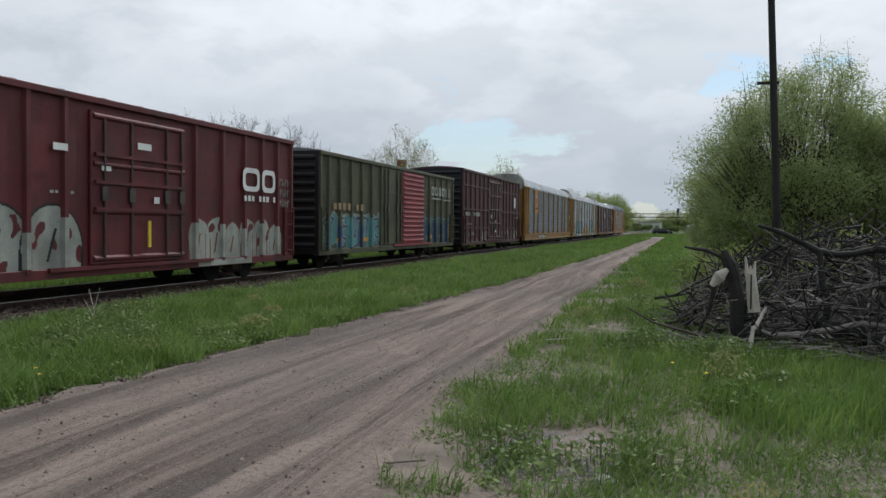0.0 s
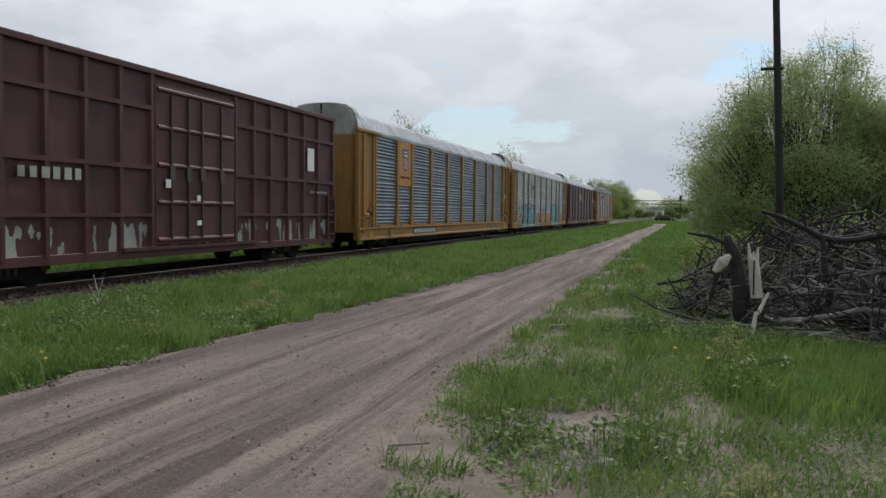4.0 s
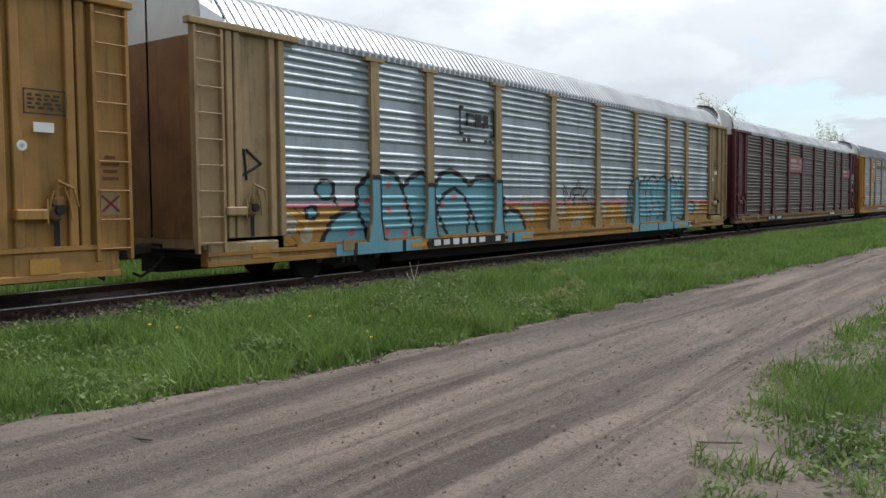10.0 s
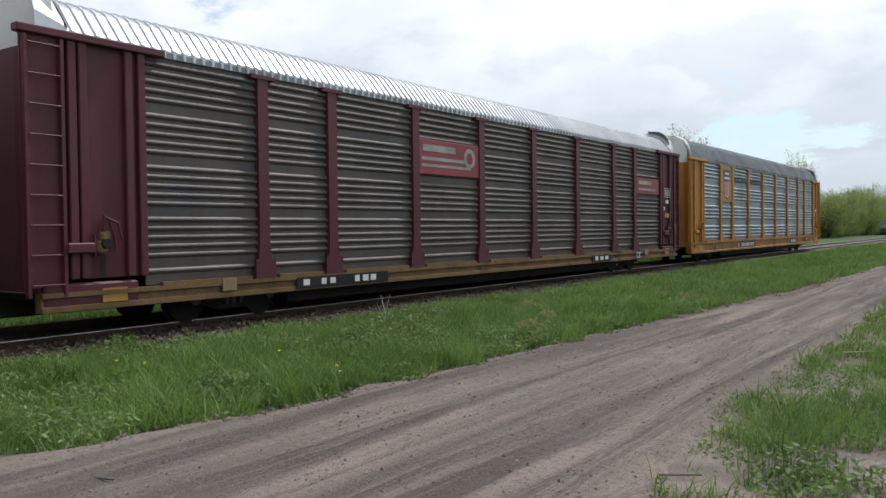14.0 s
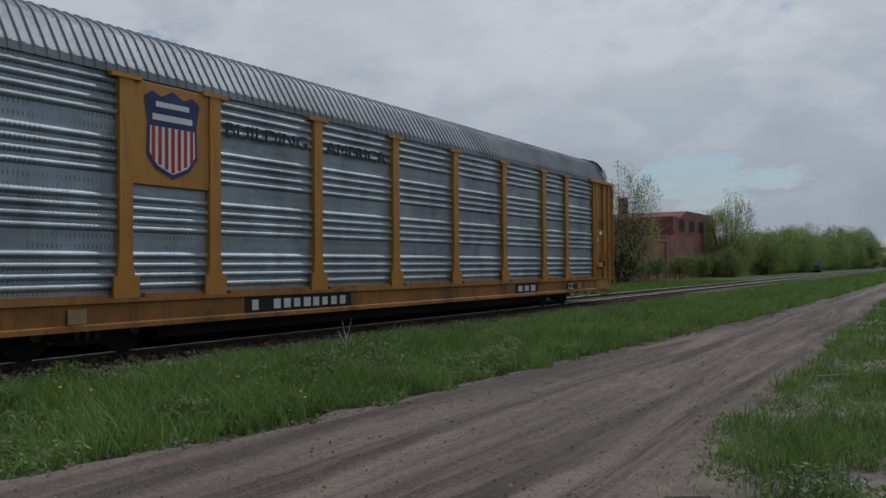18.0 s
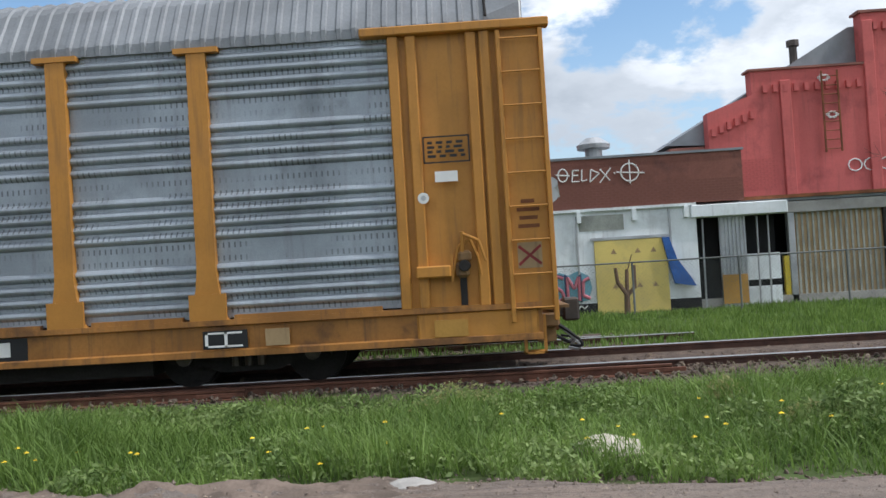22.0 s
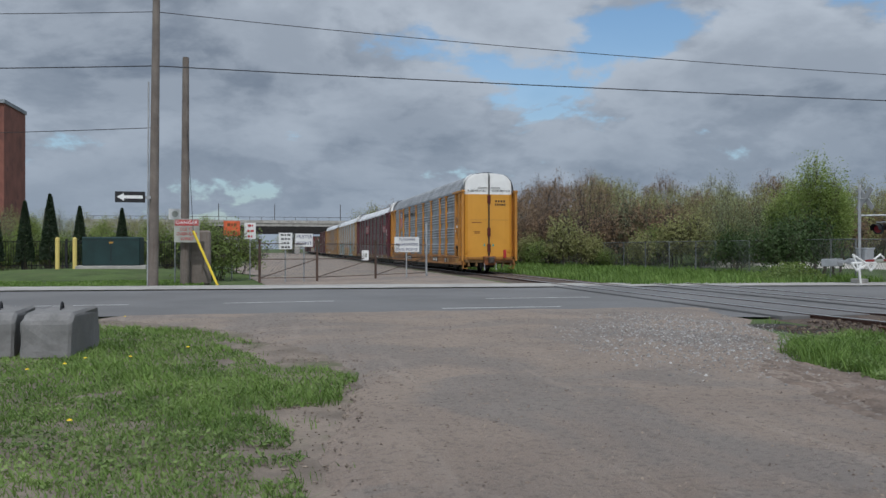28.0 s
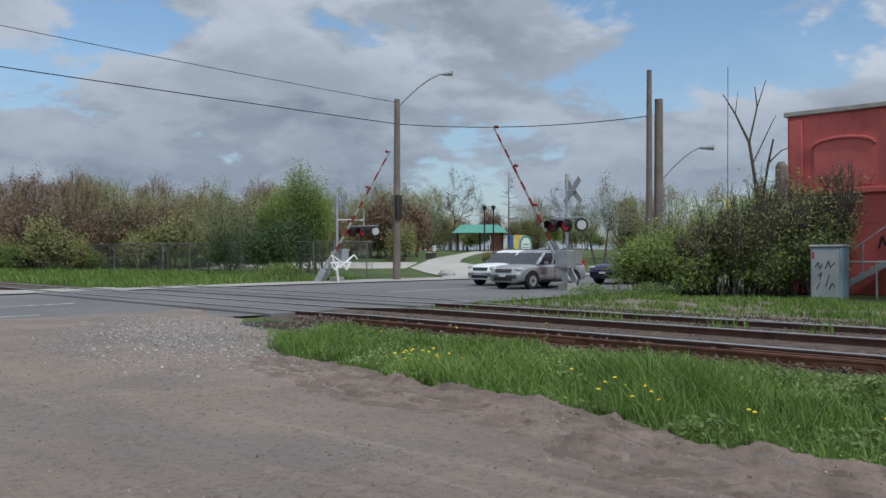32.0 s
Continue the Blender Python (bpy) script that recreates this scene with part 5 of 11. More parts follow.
        bmesh.ops.transform(bm, matrix=Matrix.Translation((1.548 + 0.001 * q, -0.36, 1.59)) @ Matrix.Rotation(radians(40 * q), 4, "X"), verts=bm.verts)
        part("decal_stroke", bm, M["reflector"], de)
    placard(e, -1.38, 3.05, 0.62, 0.36, None, M["black"] if frame_mat is not M["maroon"] else M["white"], rows=4, seed=3)
    part("sticker", boxes((1.59, -1.55, 2.62, 1.60, -1.25, 2.76)), M["white"], e)
    lo_ = 0.02 if low else 0.10
    part("consolidated_stencil", boxes((1.612, -4.75, 0.49 + lo_, 1.616, -4.15, 0.73 + lo_)), M["black"], e)
    each("stencil_line", [(1.617, a_, b_ + lo_, 1.620, c_, d_ + lo_) for a_, b_, c_, d_ in ((-4.72, 0.51, -4.68, 0.71), (-4.46, 0.51, -4.42, 0.71), (-4.72, 0.51, -4.22, 0.535), (-4.72, 0.685, -4.22, 0.71))], M["white"], e)
    return e


def ad_block(e, y0, y1, material, base=None, h=0.2, seed=1, n=9, drop=0.0):
    """Reporting mark and number as bars on a dark plate of the sill."""
    if base:
        part("number_plate", boxes((1.60 if drop else 1.552, y0 - 0.15, 0.57 - drop * 0.4, 1.616 if drop else 1.558, y1 + 0.15, 0.89 - drop)), base, e)
    bars(e, "car_marking", 1.618 if drop else 1.56, y0, y1, 0.73 - drop * 0.65, h, n, material, seed)


# last car: bright yellow frame, dull panels
c4 = autorack("yellow-framed autorack car with dull grey ribbed panels", M["yellow"], M["galv_dull"], M["roof_dull"], M["yellow_sill"], rise=1.25)
part("logo_board", boxes((1.50, -23.0, 2.85, 1.545, -21.33, 4.58), bevel=0.008), M["yellow"], c4, "yellow sheet behind the badge")
shield(c4, -22.16, 3.74, 1.20, 1.52, 1.547)
lettering("slogan", "BUILDING", 0.40, M["black"], c4, Matrix.Translation((1.530, -19.75, 4.02)) @ FACE_X, "black stencilled slogan", 2.3)
lettering("slogan", "AMERICA", 0.40, M["black"], c4, Matrix.Translation((1.530, -16.85, 4.02)) @ FACE_X, "black stencilled slogan", 2.25)
ad_block(c4, -20.3, -17.3, M["white"], M["black"], 0.2, 2, 10)
ad_block(c4, -8.7, -7.3, M["white"], M["black"], 0.2, 4, 3)
for dx in (-0.72, 0.72):
    lettering("height_notice", "EXCESS HEIGHT CAR", 0.15, M["black"], c4, Matrix.Translation((dx, -0.226, 4.70)) @ FACE_Y, "black stencilled words", 1.05)
bm = boxes((-0.035, -0.23, 0.9, 0.035, -0.16, 5.60))
part("door_seam_bar", bm, M["black"], c4, "dark bar between the end doors")
for z in (4.22, 1.45, 2.35):
    part("door_hinge", boxes((-0.09, -0.22, z - 0.24, 0.09, -0.13, z + 0.24), bevel=0.02), M["hinge"], c4, "dark rusty hinge")
bmx = bmesh.new()
for k in range(4):
    box(bmx, -0.95 + 0.16 * k, -0.232, 4.06, -0.86 + 0.16 * k, -0.226, 4.18)
for k in range(6):
    box(bmx, -0.98 + 0.11 * k, -0.232, 3.86, -0.91 + 0.11 * k, -0.226, 3.98)
part("end_marking", bmx, M["black"], c4)
part("small_hatch", boxes((0.72, -0.245, 1.05, 1.10, -0.225, 2.12), bevel=0.01), M["orange"], c4, "small yellow hatch in the end door")
part("end_seam", boxes((-1.1, -0.24, 3.04, 1.1, -0.228, 3.06)), M["yellow_old"], c4)
for s in (-1, 1):
    part("warning_mark", prism(bmesh.new(), [(s * 0.26 - 0.07, 1.55), (s * 0.26 + 0.07, 1.55), (s * 0.26, 1.75)], "y", -0.236, -0.228), M["greenroof"], c4)
each("placard_line", [(0.42, -0.236, 2.88, 1.0, -0.228, 2.92), (0.5, -0.236, 2.36, 0.9, -0.228, 2.39), (0.5, -0.236, 2.28, 0.85, -0.228, 2.31)], M["rust"], c4)
part("end_marker", tubes(((-0.85, 0.12, 0.9), (-0.85, 0.12, 1.35), 0.09), seg=12), M["red"], c4, "red rear marker")
each("grab_rail", [(-0.62, -0.2, 4.88, -0.12, -0.17, 4.90), (0.12, -0.2, 4.88, 0.62, -0.17, 4.90), (-0.64, -0.2, 4.82, -0.62, -0.17, 4.90), (0.62, -0.2, 4.82, 0.64, -0.17, 4.90)], M["steel"], c4)
each("step", [(-1.5, -0.5, 0.28, -1.2, -0.2, 0.31), (-1.5, -0.5, 0.28, -1.47, -0.46, 0.8), (-1.5, -0.24, 0.28, -1.47, -0.2, 0.8), (1.2, -0.5, 0.28, 1.5, -0.2, 0.31), (1.47, -0.5, 0.28, 1.5, -0.46, 0.8), (1.47, -0.24, 0.28, 1.5, -0.2, 0.8)], M["yellow"], c4)
part("platform_beam", boxes((-1.42, -0.32, 0.62, 1.42, -0.02, 0.80), bevel=0.02), M["rust_sill"], c4, "rusty end beam")
part("draft_box", boxes((-0.34, -0.30, 0.48, 0.34, 0.10, 0.98), bevel=0.03), M["rust"], c4, "rusty draft gear housing")
each("beam_bracket", [(x_ - 0.05, -0.30, 0.42, x_ + 0.05, -0.05, 0.64) for x_ in (-1.25, -0.8, 0.75, 1.2)], M["rust_sill"], c4)
part("walkway", boxes((-1.3, -0.16, 0.86, 1.3, 0.14, 0.90)), M["rust_sill"], c4)
for k_, (x_, dz) in enumerate(((0.30, 0.0), (0.52, 0.06), (-0.36, 0.03), (-0.7, 0.10))):
    bmh = bmesh.new()
    line = [(x_ + 0.10 * math.sin(u * 3), 0.02 + 0.36 * math.sin(u * 2.6), 0.60 - (0.40 - dz) * math.sin(u * math.pi * 0.62)) for u in (0, 0.2, 0.4, 0.6, 0.8, 1.0)]
    for a_, b_ in zip(line, line[1:]):
        tube(bmh, a_, b_, 0.022, seg=6)
    part("air_hose", bmh, M["rubber"] if k_ % 2 else M["galvpost"], c4)
part("uncoupling_lever", tubes(((-1.35, 0.10, 0.78), (-0.2, 0.12, 0.74), 0.02), ((-0.2, 0.12, 0.74), (0.02, 0.3, 0.92), 0.02), ((-1.35, 0.10, 0.78), (-1.4, 0.14, 0.48), 0.02), seg=6), M["rust"], c4)
each("end_grab", [(x_, -0.12, z_, x_ + 0.34, -0.09, z_ + 0.025) for x_ in (-1.38, 1.04) for z_ in (1.05, 1.4)], M["orange"], c4)
cars.append((c4, 0.0))


# third: maroon, dirty panels, red board
c3 = autorack("maroon-framed autorack car with grimy brown ribbed panels", M["maroon"], M["galv_brown"], M["roof"], M["rust_sill"], ribs=(5, 0.150, 0.12), low=0.2, rise=0.9)
lb = part("logo_board", boxes((1.52, -18.15, 3.02, 1.56, -15.5, 3.86), bevel=0.008), M["reddoor"], c3, "red board with pale stripes")
each("board_bar", [(1.562, -18.0, 3.58, 1.566, -16.6, 3.74), (1.562, -18.05, 3.36, 1.566, -16.0, 3.44), (1.562, -18.05, 3.20, 1.566, -15.9, 3.27)], M["ggrey"], lb)
part("board_arc", tubes(((1.560, -15.95, 3.5), (1.567, -15.95, 3.5), 0.26), seg=20), M["ggrey"], lb)
part("board_arc_middle", tubes(((1.566, -15.95, 3.5), (1.570, -15.95, 3.5), 0.15), seg=16), M["reddoor"], lb)
part("small_board", boxes((1.52, -4.5, 2.95, 1.55, -2.2, 3.55)), M["reddoor"], c3)
each("board_bar", [(1.552, -4.3, 3.3, 1.556, -3.0, 3.44), (1.552, -4.3, 3.08, 1.556, -2.6, 3.15)], M["ggrey"], c3)
part("yellow_placard", boxes((1.60, -1.65, 2.05, 1.604, -1.2, 2.22)), M["gyel"], c3)
ad_block(c3, -22.2, -19.6, M["white"], M["black"], 0.14, 7, 10, 0.15)
ad_block(c3, -8.4, -7.2, M["white"], M["black"], 0.14, 8, 3, 0.15)
cars.append((c3, 29.2))


# second: graffiti along its lower side
def under_line(p, q, top):
    """Points below a bent line of (along, height)."""
    a, b = zip(*top)
    return (q < np.interp(p, a, b)) & (p > a[0]) & (p < a[-1])


ROUND_TOP = [(-24.8, 0.6), (-24.4, 1.25), (-24.0, 1.42), (-23.68, 1.45), (-23.62, 1.9), (-23.3, 2.16), (-22.87, 2.25), (-22.4, 2.18), (-22.14, 1.9), (-21.89, 2.12), (-21.48, 2.26), (-21.12, 2.1), (-20.99, 1.9), (-20.72, 2.24), (-20.26, 2.33), (-19.8, 2.16), (-19.55, 1.98), (-19.17, 2.17), (-18.65, 2.21), (-18.11, 2.04), (-17.92, 1.6), (-17.88, 1.26), (-17.56, 1.37), (-17.12, 1.24), (-16.82, 0.9), (-16.74, 0.6)]
ROUND_LINES = [[(-23.2, 0.5), (-23.43, 1.08), (-23.66, 1.42)], [(-22.14, 1.9), (-21.81, 1.03), (-21.71, 0.5)], [(-21.15, 0.5), (-20.84, 1.48), (-20.61, 1.74), (-20.15, 1.91), (-19.79, 1.74), (-19.3, 1.11), (-19.08, 0.74)], [(-20.99, 1.9), (-20.88, 1.34), (-20.62, 1.0), (-20.39, 0.74)], [(-19.55, 1.4), (-19.6, 0.8)], [(-17.92, 1.6), (-18.12, 0.93), (-18.26, 0.5)], [(-18.0, 1.1), (-17.88, 1.26)]]
SPIKE_TOP = [(-10.12, 0.6), (-10.1, 1.3), (-10.0, 1.95), (-9.53, 2.4), (-9.28, 2.14), (-9.06, 2.16), (-8.56, 2.41), (-8.40, 2.26), (-8.28, 2.32), (-7.94, 2.45), (-7.64, 2.38), (-7.49, 2.22), (-7.19, 2.38), (-6.82, 2.48), (-6.58, 2.40), (-6.45, 2.18), (-6.18, 2.32), (-6.0, 2.50), (-5.83, 2.34), (-5.65, 2.15), (-5.21, 2.50), (-4.98, 2.15), (-4.88, 1.47), (-4.56, 0.62)]
SPIKE_LINES = [[(-9.28, 2.14), (-9.18, 1.95), (-9.3, 1.7), (-9.36, 0.75)], [(-9.94, 1.7), (-9.8, 1.1)], [(-9.06, 2.16), (-9.08, 1.54), (-9.02, 0.75)], [(-8.40, 2.26), (-8.50, 2.01), (-8.52, 1.53), (-8.49, 1.21), (-8.39, 0.96), (-8.3, 0.5)], [(-8.06, 2.06), (-8.09, 1.52)], [(-7.93, 2.02), (-7.94, 1.44)], [(-8.28, 1.2), (-8.1, 1.14), (-7.91, 1.23)], [(-8.1, 1.14), (-8.07, 0.5)], [(-7.49, 2.2), (-7.53, 1.77), (-7.5, 1.53), (-7.31, 1.5), (-7.22, 1.25), (-7.3, 0.91), (-7.5, 0.93)], [(-6.45, 2.17), (-6.46, 1.5), (-6.4, 1.23)], [(-5.65, 2.14), (-5.73, 1.3)], [(-5.44, 1.91), (-5.47, 1.44)], [(-5.1, 2.06), (-5.17, 1.33)], [(-5.12, 2.0), (-5.2, 1.4)], [(-5.52, 0.92), (-5.07, 0.82), (-4.54, 0.77)], [(-6.94, 1.07), (-6.65, 1.14), (-6.25, 1.13), (-6.0, 0.94), (-5.95, 0.5)]]


def tagged_paint(p, q):
    idx = np.zeros(len(p), dtype=np.int32)
    band = (q < 1.50) & (p > -26.0) & (p < -1.8)
    hatch = (np.mod(p * 0.75 + q * 1.0, 0.20) < 0.022) & (np.sin(p * 2.1) > -0.6)
    idx = np.where(band, np.where(hatch, RUSTY, OCHRE), idx)
    idx = np.where((q < 1.58) & (q > 1.50) & (p > -26.0) & (p < -1.8), PINK, idx)
    for a, b, r in ((-16.78, 1.5, 0.3), (-16.55, 1.22, 0.2), (-14.76, 1.31, 0.2), (-13.79, 0.88, 0.26), (-13.44, 1.14, 0.15), (-12.11, 1.51, 0.2), (-11.88, 1.24, 0.16), (-11.19, 0.85, 0.13), (-10.35, 1.27, 0.24), (-15.36, 0.86, 0.28), (-3.3, 1.35, 0.2), (-2.9, 1.0, 0.16), (-25.6, 1.15, 0.22), (-25.1, 0.95, 0.16)):
        d_ = np.hypot(p - a, q - b) / r
        scuff = np.mod(p * 1.0 + q * 1.4 + 0.02 * np.sin(p * 23), 0.075)
        idx = np.where((d_ < 1) & ((d_ > 0.85) | (scuff < 0.056)), GREY, idx)
    for top, lines, w in ((ROUND_TOP, ROUND_LINES, 0.062), (SPIKE_TOP, SPIKE_LINES, 0.036)):
        idx = np.where(under_line(p, q, top), BLUE, idx)
        idx = strokes(p, q, idx, top, BLACK, w)
        for path in lines:
            idx = strokes(p, q, idx, path, BLACK, w * 0.8)
    idx = np.where((np.hypot((p + 9.28) / 0.8, q - 1.9) < 0.13), BLACK, idx)
    for a, b in ((-9.81, 2.01), (-8.65, 1.88), (-7.72, 2.25), (-7.82, 1.39), (-6.88, 1.77), (-6.08, 2.15), (-5.56, 1.41), (-9.5, 1.19), (-8.2, 0.8), (-22.63, 1.95), (-23.34, 1.62), (-22.09, 1.49), (-22.63, 1.41), (-22.68, 0.93), (-23.81, 0.95), (-20.2, 1.7), (-20.68, 1.51), (-19.55, 1.25), (-22.05, 0.89), (-18.26, 0.8)):
        idx = np.where((np.hypot((p - a) * 0.9, q - b) < 0.085) & (idx == BLUE), PINK, idx)
    for c, zc, r, k in ((-24.98, 1.38, 0.13, 1.2), (-24.58, 1.84, 0.19, 1.35), (-4.08, 1.26, 0.25, 1.75)):
        rr = np.hypot((p - c) / k, q - zc)
        idx = np.where(rr < r, BLUE, idx)
        idx = np.where(np.abs(rr - r) < 0.036, BLACK, idx)
    idx = strokes(p, q, idx, [(-24.36, 1.72), (-24.28, 1.55)], BLACK, 0.04)
    tag = [(-14.52, 1.5), (-14.6, 2.02), (-14.25, 1.61), (-13.97, 1.94), (-14.0, 1.49)]
    for path in (tag, [(-13.95, 1.43), (-13.9, 1.94), (-13.56, 1.95), (-13.57, 1.44)], [(-13.93, 1.72), (-13.56, 1.72)], [(-13.4, 1.95), (-13.39, 1.48)], [(-13.01, 1.9), (-13.38, 1.67), (-12.74, 1.4), (-12.57, 1.38)], [(-13.76, 2.06), (-13.69, 2.17), (-13.63, 2.06)]):
        idx = strokes(p, q, idx, path, BLACK, 0.055)
        idx = strokes(p, q, idx, [(a + 0.02, b - 0.02) for a, b in path], GREY, 0.02)
    return idx


c2 = autorack("graffiti-covered autorack car with silver ribbed panels and tan ends", M["tan"], M["galv"], M["roof"], M["yellow_old"], tagged_paint, ribs=(5, 0.158, 0.15), low=0.24)
each("bracket_logo", [(1.53, -20.0, 3.22, 1.535, -19.93, 3.92), (1.53, -18.5, 3.22, 1.535, -18.43, 3.92), (1.53, -20.0, 3.86, 1.535, -19.8, 3.92), (1.53, -18.65, 3.86, 1.535, -18.43, 3.92), (1.53, -20.0, 3.22, 1.535, -19.8, 3.28), (1.53, -18.65, 3.22, 1.535, -18.43, 3.28), (1.53, -19.7, 3.44, 1.535, -19.38, 3.52), (1.53, -19.7, 3.44, 1.535, -19.62, 3.76), (1.53, -19.7, 3.68, 1.535, -19.38, 3.76), (1.53, -19.3, 3.44, 1.535, -19.04, 3.76), (1.53, -18.95, 3.44, 1.535, -18.72, 3.76), (1.53, -19.85, 3.06, 1.535, -19.72, 3.14), (1.53, -19.65, 3.06, 1.535, -19.52, 3.14), (1.53, -18.9, 3.06, 1.535, -18.77, 3.14), (1.53, -18.7, 3.06, 1.535, -18.57, 3.14)], M["black"], c2, "black bracketed logo blocks")
for y, top in ((-23.13, 2.12), (-21.2, 1.98), (-18.28, 2.1), (-9.52, 2.34), (-6.6, 2.32)):
    part("painted_post_foot", prism(bmesh.new(), [(y - 0.13, top), (y - 0.13, 1.42), (y - 0.155, 1.19), (y - 0.26, 0.74), (y + 0.26, 0.74), (y + 0.155, 1.19), (y + 0.13, 1.42), (y + 0.13, top)], "x", 1.58, 1.603), M["gblue"], c2, "post foot covered by light blue paint")
    part("paint_outline", boxes((1.604, y - 0.14, top - 0.06, 1.608, y + 0.14, top + 0.04)), M["black"], c2)
    part("paint_outline", prism(bmesh.new(), [(y + 0.10, top - 0.05), (y + 0.14, top - 0.05), (y + 0.16, 1.19), (y + 0.25, 0.76), (y + 0.21, 0.76), (y + 0.12, 1.19)], "x", 1.604, 1.608), M["black"], c2)
each("painted_sill", [(1.552, -24.4, 0.49, 1.613, -21.6, 0.735), (1.552, -17.9, 0.49, 1.613, -16.6, 0.735), (1.552, -9.9, 0.49, 1.613, -4.4, 0.735)], M["gblue"], c2, "sill covered by light blue paint")
each("paint_stroke", [(1.614, y_, 0.49, 1.617, y_ + 0.12, 0.735) for y_ in (-23.9, -22.3, -17.7, -9.4, -7.7, -6.2)], M["black"], c2)
ad_block(c2, -21.2, -18.2, M["white"], M["black"], 0.15, 12, 8, 0.17)
each("reflector", [(1.618, y_, 0.56, 1.621, y_ + 0.55, 0.66) for y_ in (-22.0, -17.2, -9.95, -5.6)], M["orange"], c2, "orange reflector strips")
bmx = bmesh.new()
for a, b in (((-26.95, 2.0), (-26.65, 2.55)), ((-26.65, 2.55), (-26.6, 2.0)), ((-26.6, 2.55), (-26.25, 2.3)), ((-26.25, 2.3), (-26.75, 2.05))):
    tube(bmx, (1.51, a[0], a[1]), (1.51, b[0], b[1]), 0.025, seg=6)
part("scrawl", bmx, M["black"], c2, "black scrawl on the end sheet")
cars.append((c2, 58.05))

# first: older yellow, silver panels, badge board
c1 = autorack("weathered yellow autorack car with silver ribbed panels", M["yellow_old"], M["galv_mid"], M["roof"], M["yellow_old"], ribs=(6, 0.136, 0.075))
lb = part("logo_board", boxes((1.50, -23.0, 2.70, 1.545, -21.33, 4.60), bevel=0.008), M["yellow"], c1, "yellow board behind the badge")
shield(c1, -22.16, 3.85, 0.72, 1.0, 1.547)
lettering("slogan", "BUILDING AMERICA", 0.15, M["rust"], c1, Matrix.Translation((1.549, -22.16, 3.08)) @ FACE_X, "", 1.35)
ad_block(c1, -20.9, -17.5, M["white"], M["black"], 0.2, 15, 10)
for y in POSTS:
    part("post_band", boxes((1.59, y - 0.17, 1.72, 1.605, y + 0.17, 1.76)), M["yellow"], c1)
cars.append((c1, 87.0))


def boxcar(label, length, body, z0, eave, ribs, paint=None, roof_z=0.16, rib_w=0.09, ends=None):
    ends = ends or body
    e = thing("boxcar", label, "rail car", "rail cars of the passing train")
    x = 1.50
    for s in (1, -1):
        ny = max(2, int(length / 0.026)) if (paint and s > 0) else 2
        rows = np.concatenate([np.arange(z0, 2.25, 0.026), [2.4, eave]]) if (paint and s > 0) else np.array([z0, eave])
        nz = len(rows)
        Y, Z = np.meshgrid(np.linspace(-length, 0, ny), rows, indexing="ij")
        v = np.stack([np.full(Y.size, s * x), Y.ravel(), Z.ravel()], 1)
        i, j = np.meshgrid(np.arange(ny - 1), np.arange(nz - 1), indexing="ij")
        a = (i * nz + j).ravel()
        f = np.stack([a, a + nz, a + nz + 1, a + 1], 1)
        if s < 0:
            f = f[:, ::-1]
        idx = None
        if paint and s > 0:
            c = v[f].mean(1)
            idx = paint(c[:, 1], c[:, 2])
        link("side_sheet", raw("side_sheet", v, f, [body] + [M[k] for k in PAINTS], idx), e)
        part("side_sill", boxes((s * 1.35, -length, z0 - 0.14, s * 1.56, 0, z0 + 0.06), bevel=0.01), body, e)
        part("eave_rail", boxes((s * 1.42, -length, eave - 0.10, s * 1.60, 0, eave + 0.04), bevel=0.015), body, e)
    # upright ribs; those in the painted stretch take the paint's colour low down
    rib = bmesh.new()
    prism(rib, [(-rib_w, 1.50), (-rib_w * 0.6, 1.58), (rib_w * 0.6, 1.58), (rib_w, 1.50)], "z", z0, eave - 0.1)
    me = bpy.data.meshes.new("rib")
    for vtx in rib.verts:
        vtx.co = Vector((vtx.co.y, vtx.co.x, vtx.co.z))
    bmesh.ops.recalc_face_normals(rib, faces=rib.faces)
    rib.to_mesh(me)
    rib.free()
    me.materials.append(body)
    for y in ribs:
        for s in (0, 180):
            link("rib", me, e, loc=(0, y, 0), rot=(0, 0, s))
    for y, d in ((0, 1), (-length, -1)):
        part("end_wall", boxes((-1.52, y - 0.04, z0 - 0.1, 1.52, y + 0.04, eave + 0.02)), ends, e)
        bm = bmesh.new()
        for k in range(11):
            z = z0 + 0.2 + (eave - z0 - 0.4) * k / 10
            prism(bm, [(y + d * 0.03, z - 0.11), (y + d * 0.10, z - 0.03), (y + d * 0.10, z + 0.03), (y + d * 0.03, z + 0.11)], "x", -1.4, 1.4)
        part("end_corrugation", bm, ends, e)
        for s in (1, -1):
            ladder_parts(e, y - d * 0.36, s * 1.58, z0, z0 + 1.5, body, 0, 4)
        coupler_parts(e, y, d)
        wheelset_parts(e, y - d * 2.6)
    # low-pitched roof with cross ribs
    prof = [(-1.55, eave + 0.03), (-0.8, eave + roof_z * 0.75), (0, eave + roof_z), (0.8, eave + roof_z * 0.75), (1.55, eave + 0.03)]
    part("roof", prism(bmesh.new(), prof, "y", -length, 0), M["roof_dull"] if body is M["olive"] else body, e)
    bm = bmesh.new()
    for y in np.arange(-length + 0.3, -0.1, 1.25):
        prism(bm, [(p[0] * 0.99, p[1] + 0.03) for p in prof] + [(p[0] * 0.99, p[1] - 0.03) for p in reversed(prof)], "y", float(y) - 0.05, float(y) + 0.05)
    part("roof_ribs", bm, body, e)
    part("centre_sill", boxes((-0.4, -length + 0.2, 0.5, 0.4, -0.2, z0)), M["under"], e)
    part("floor_edge", boxes((-1.4, -length + 0.1, z0 - 0.06, 1.4, -0.1, z0 + 0.02)), M["under"], e)
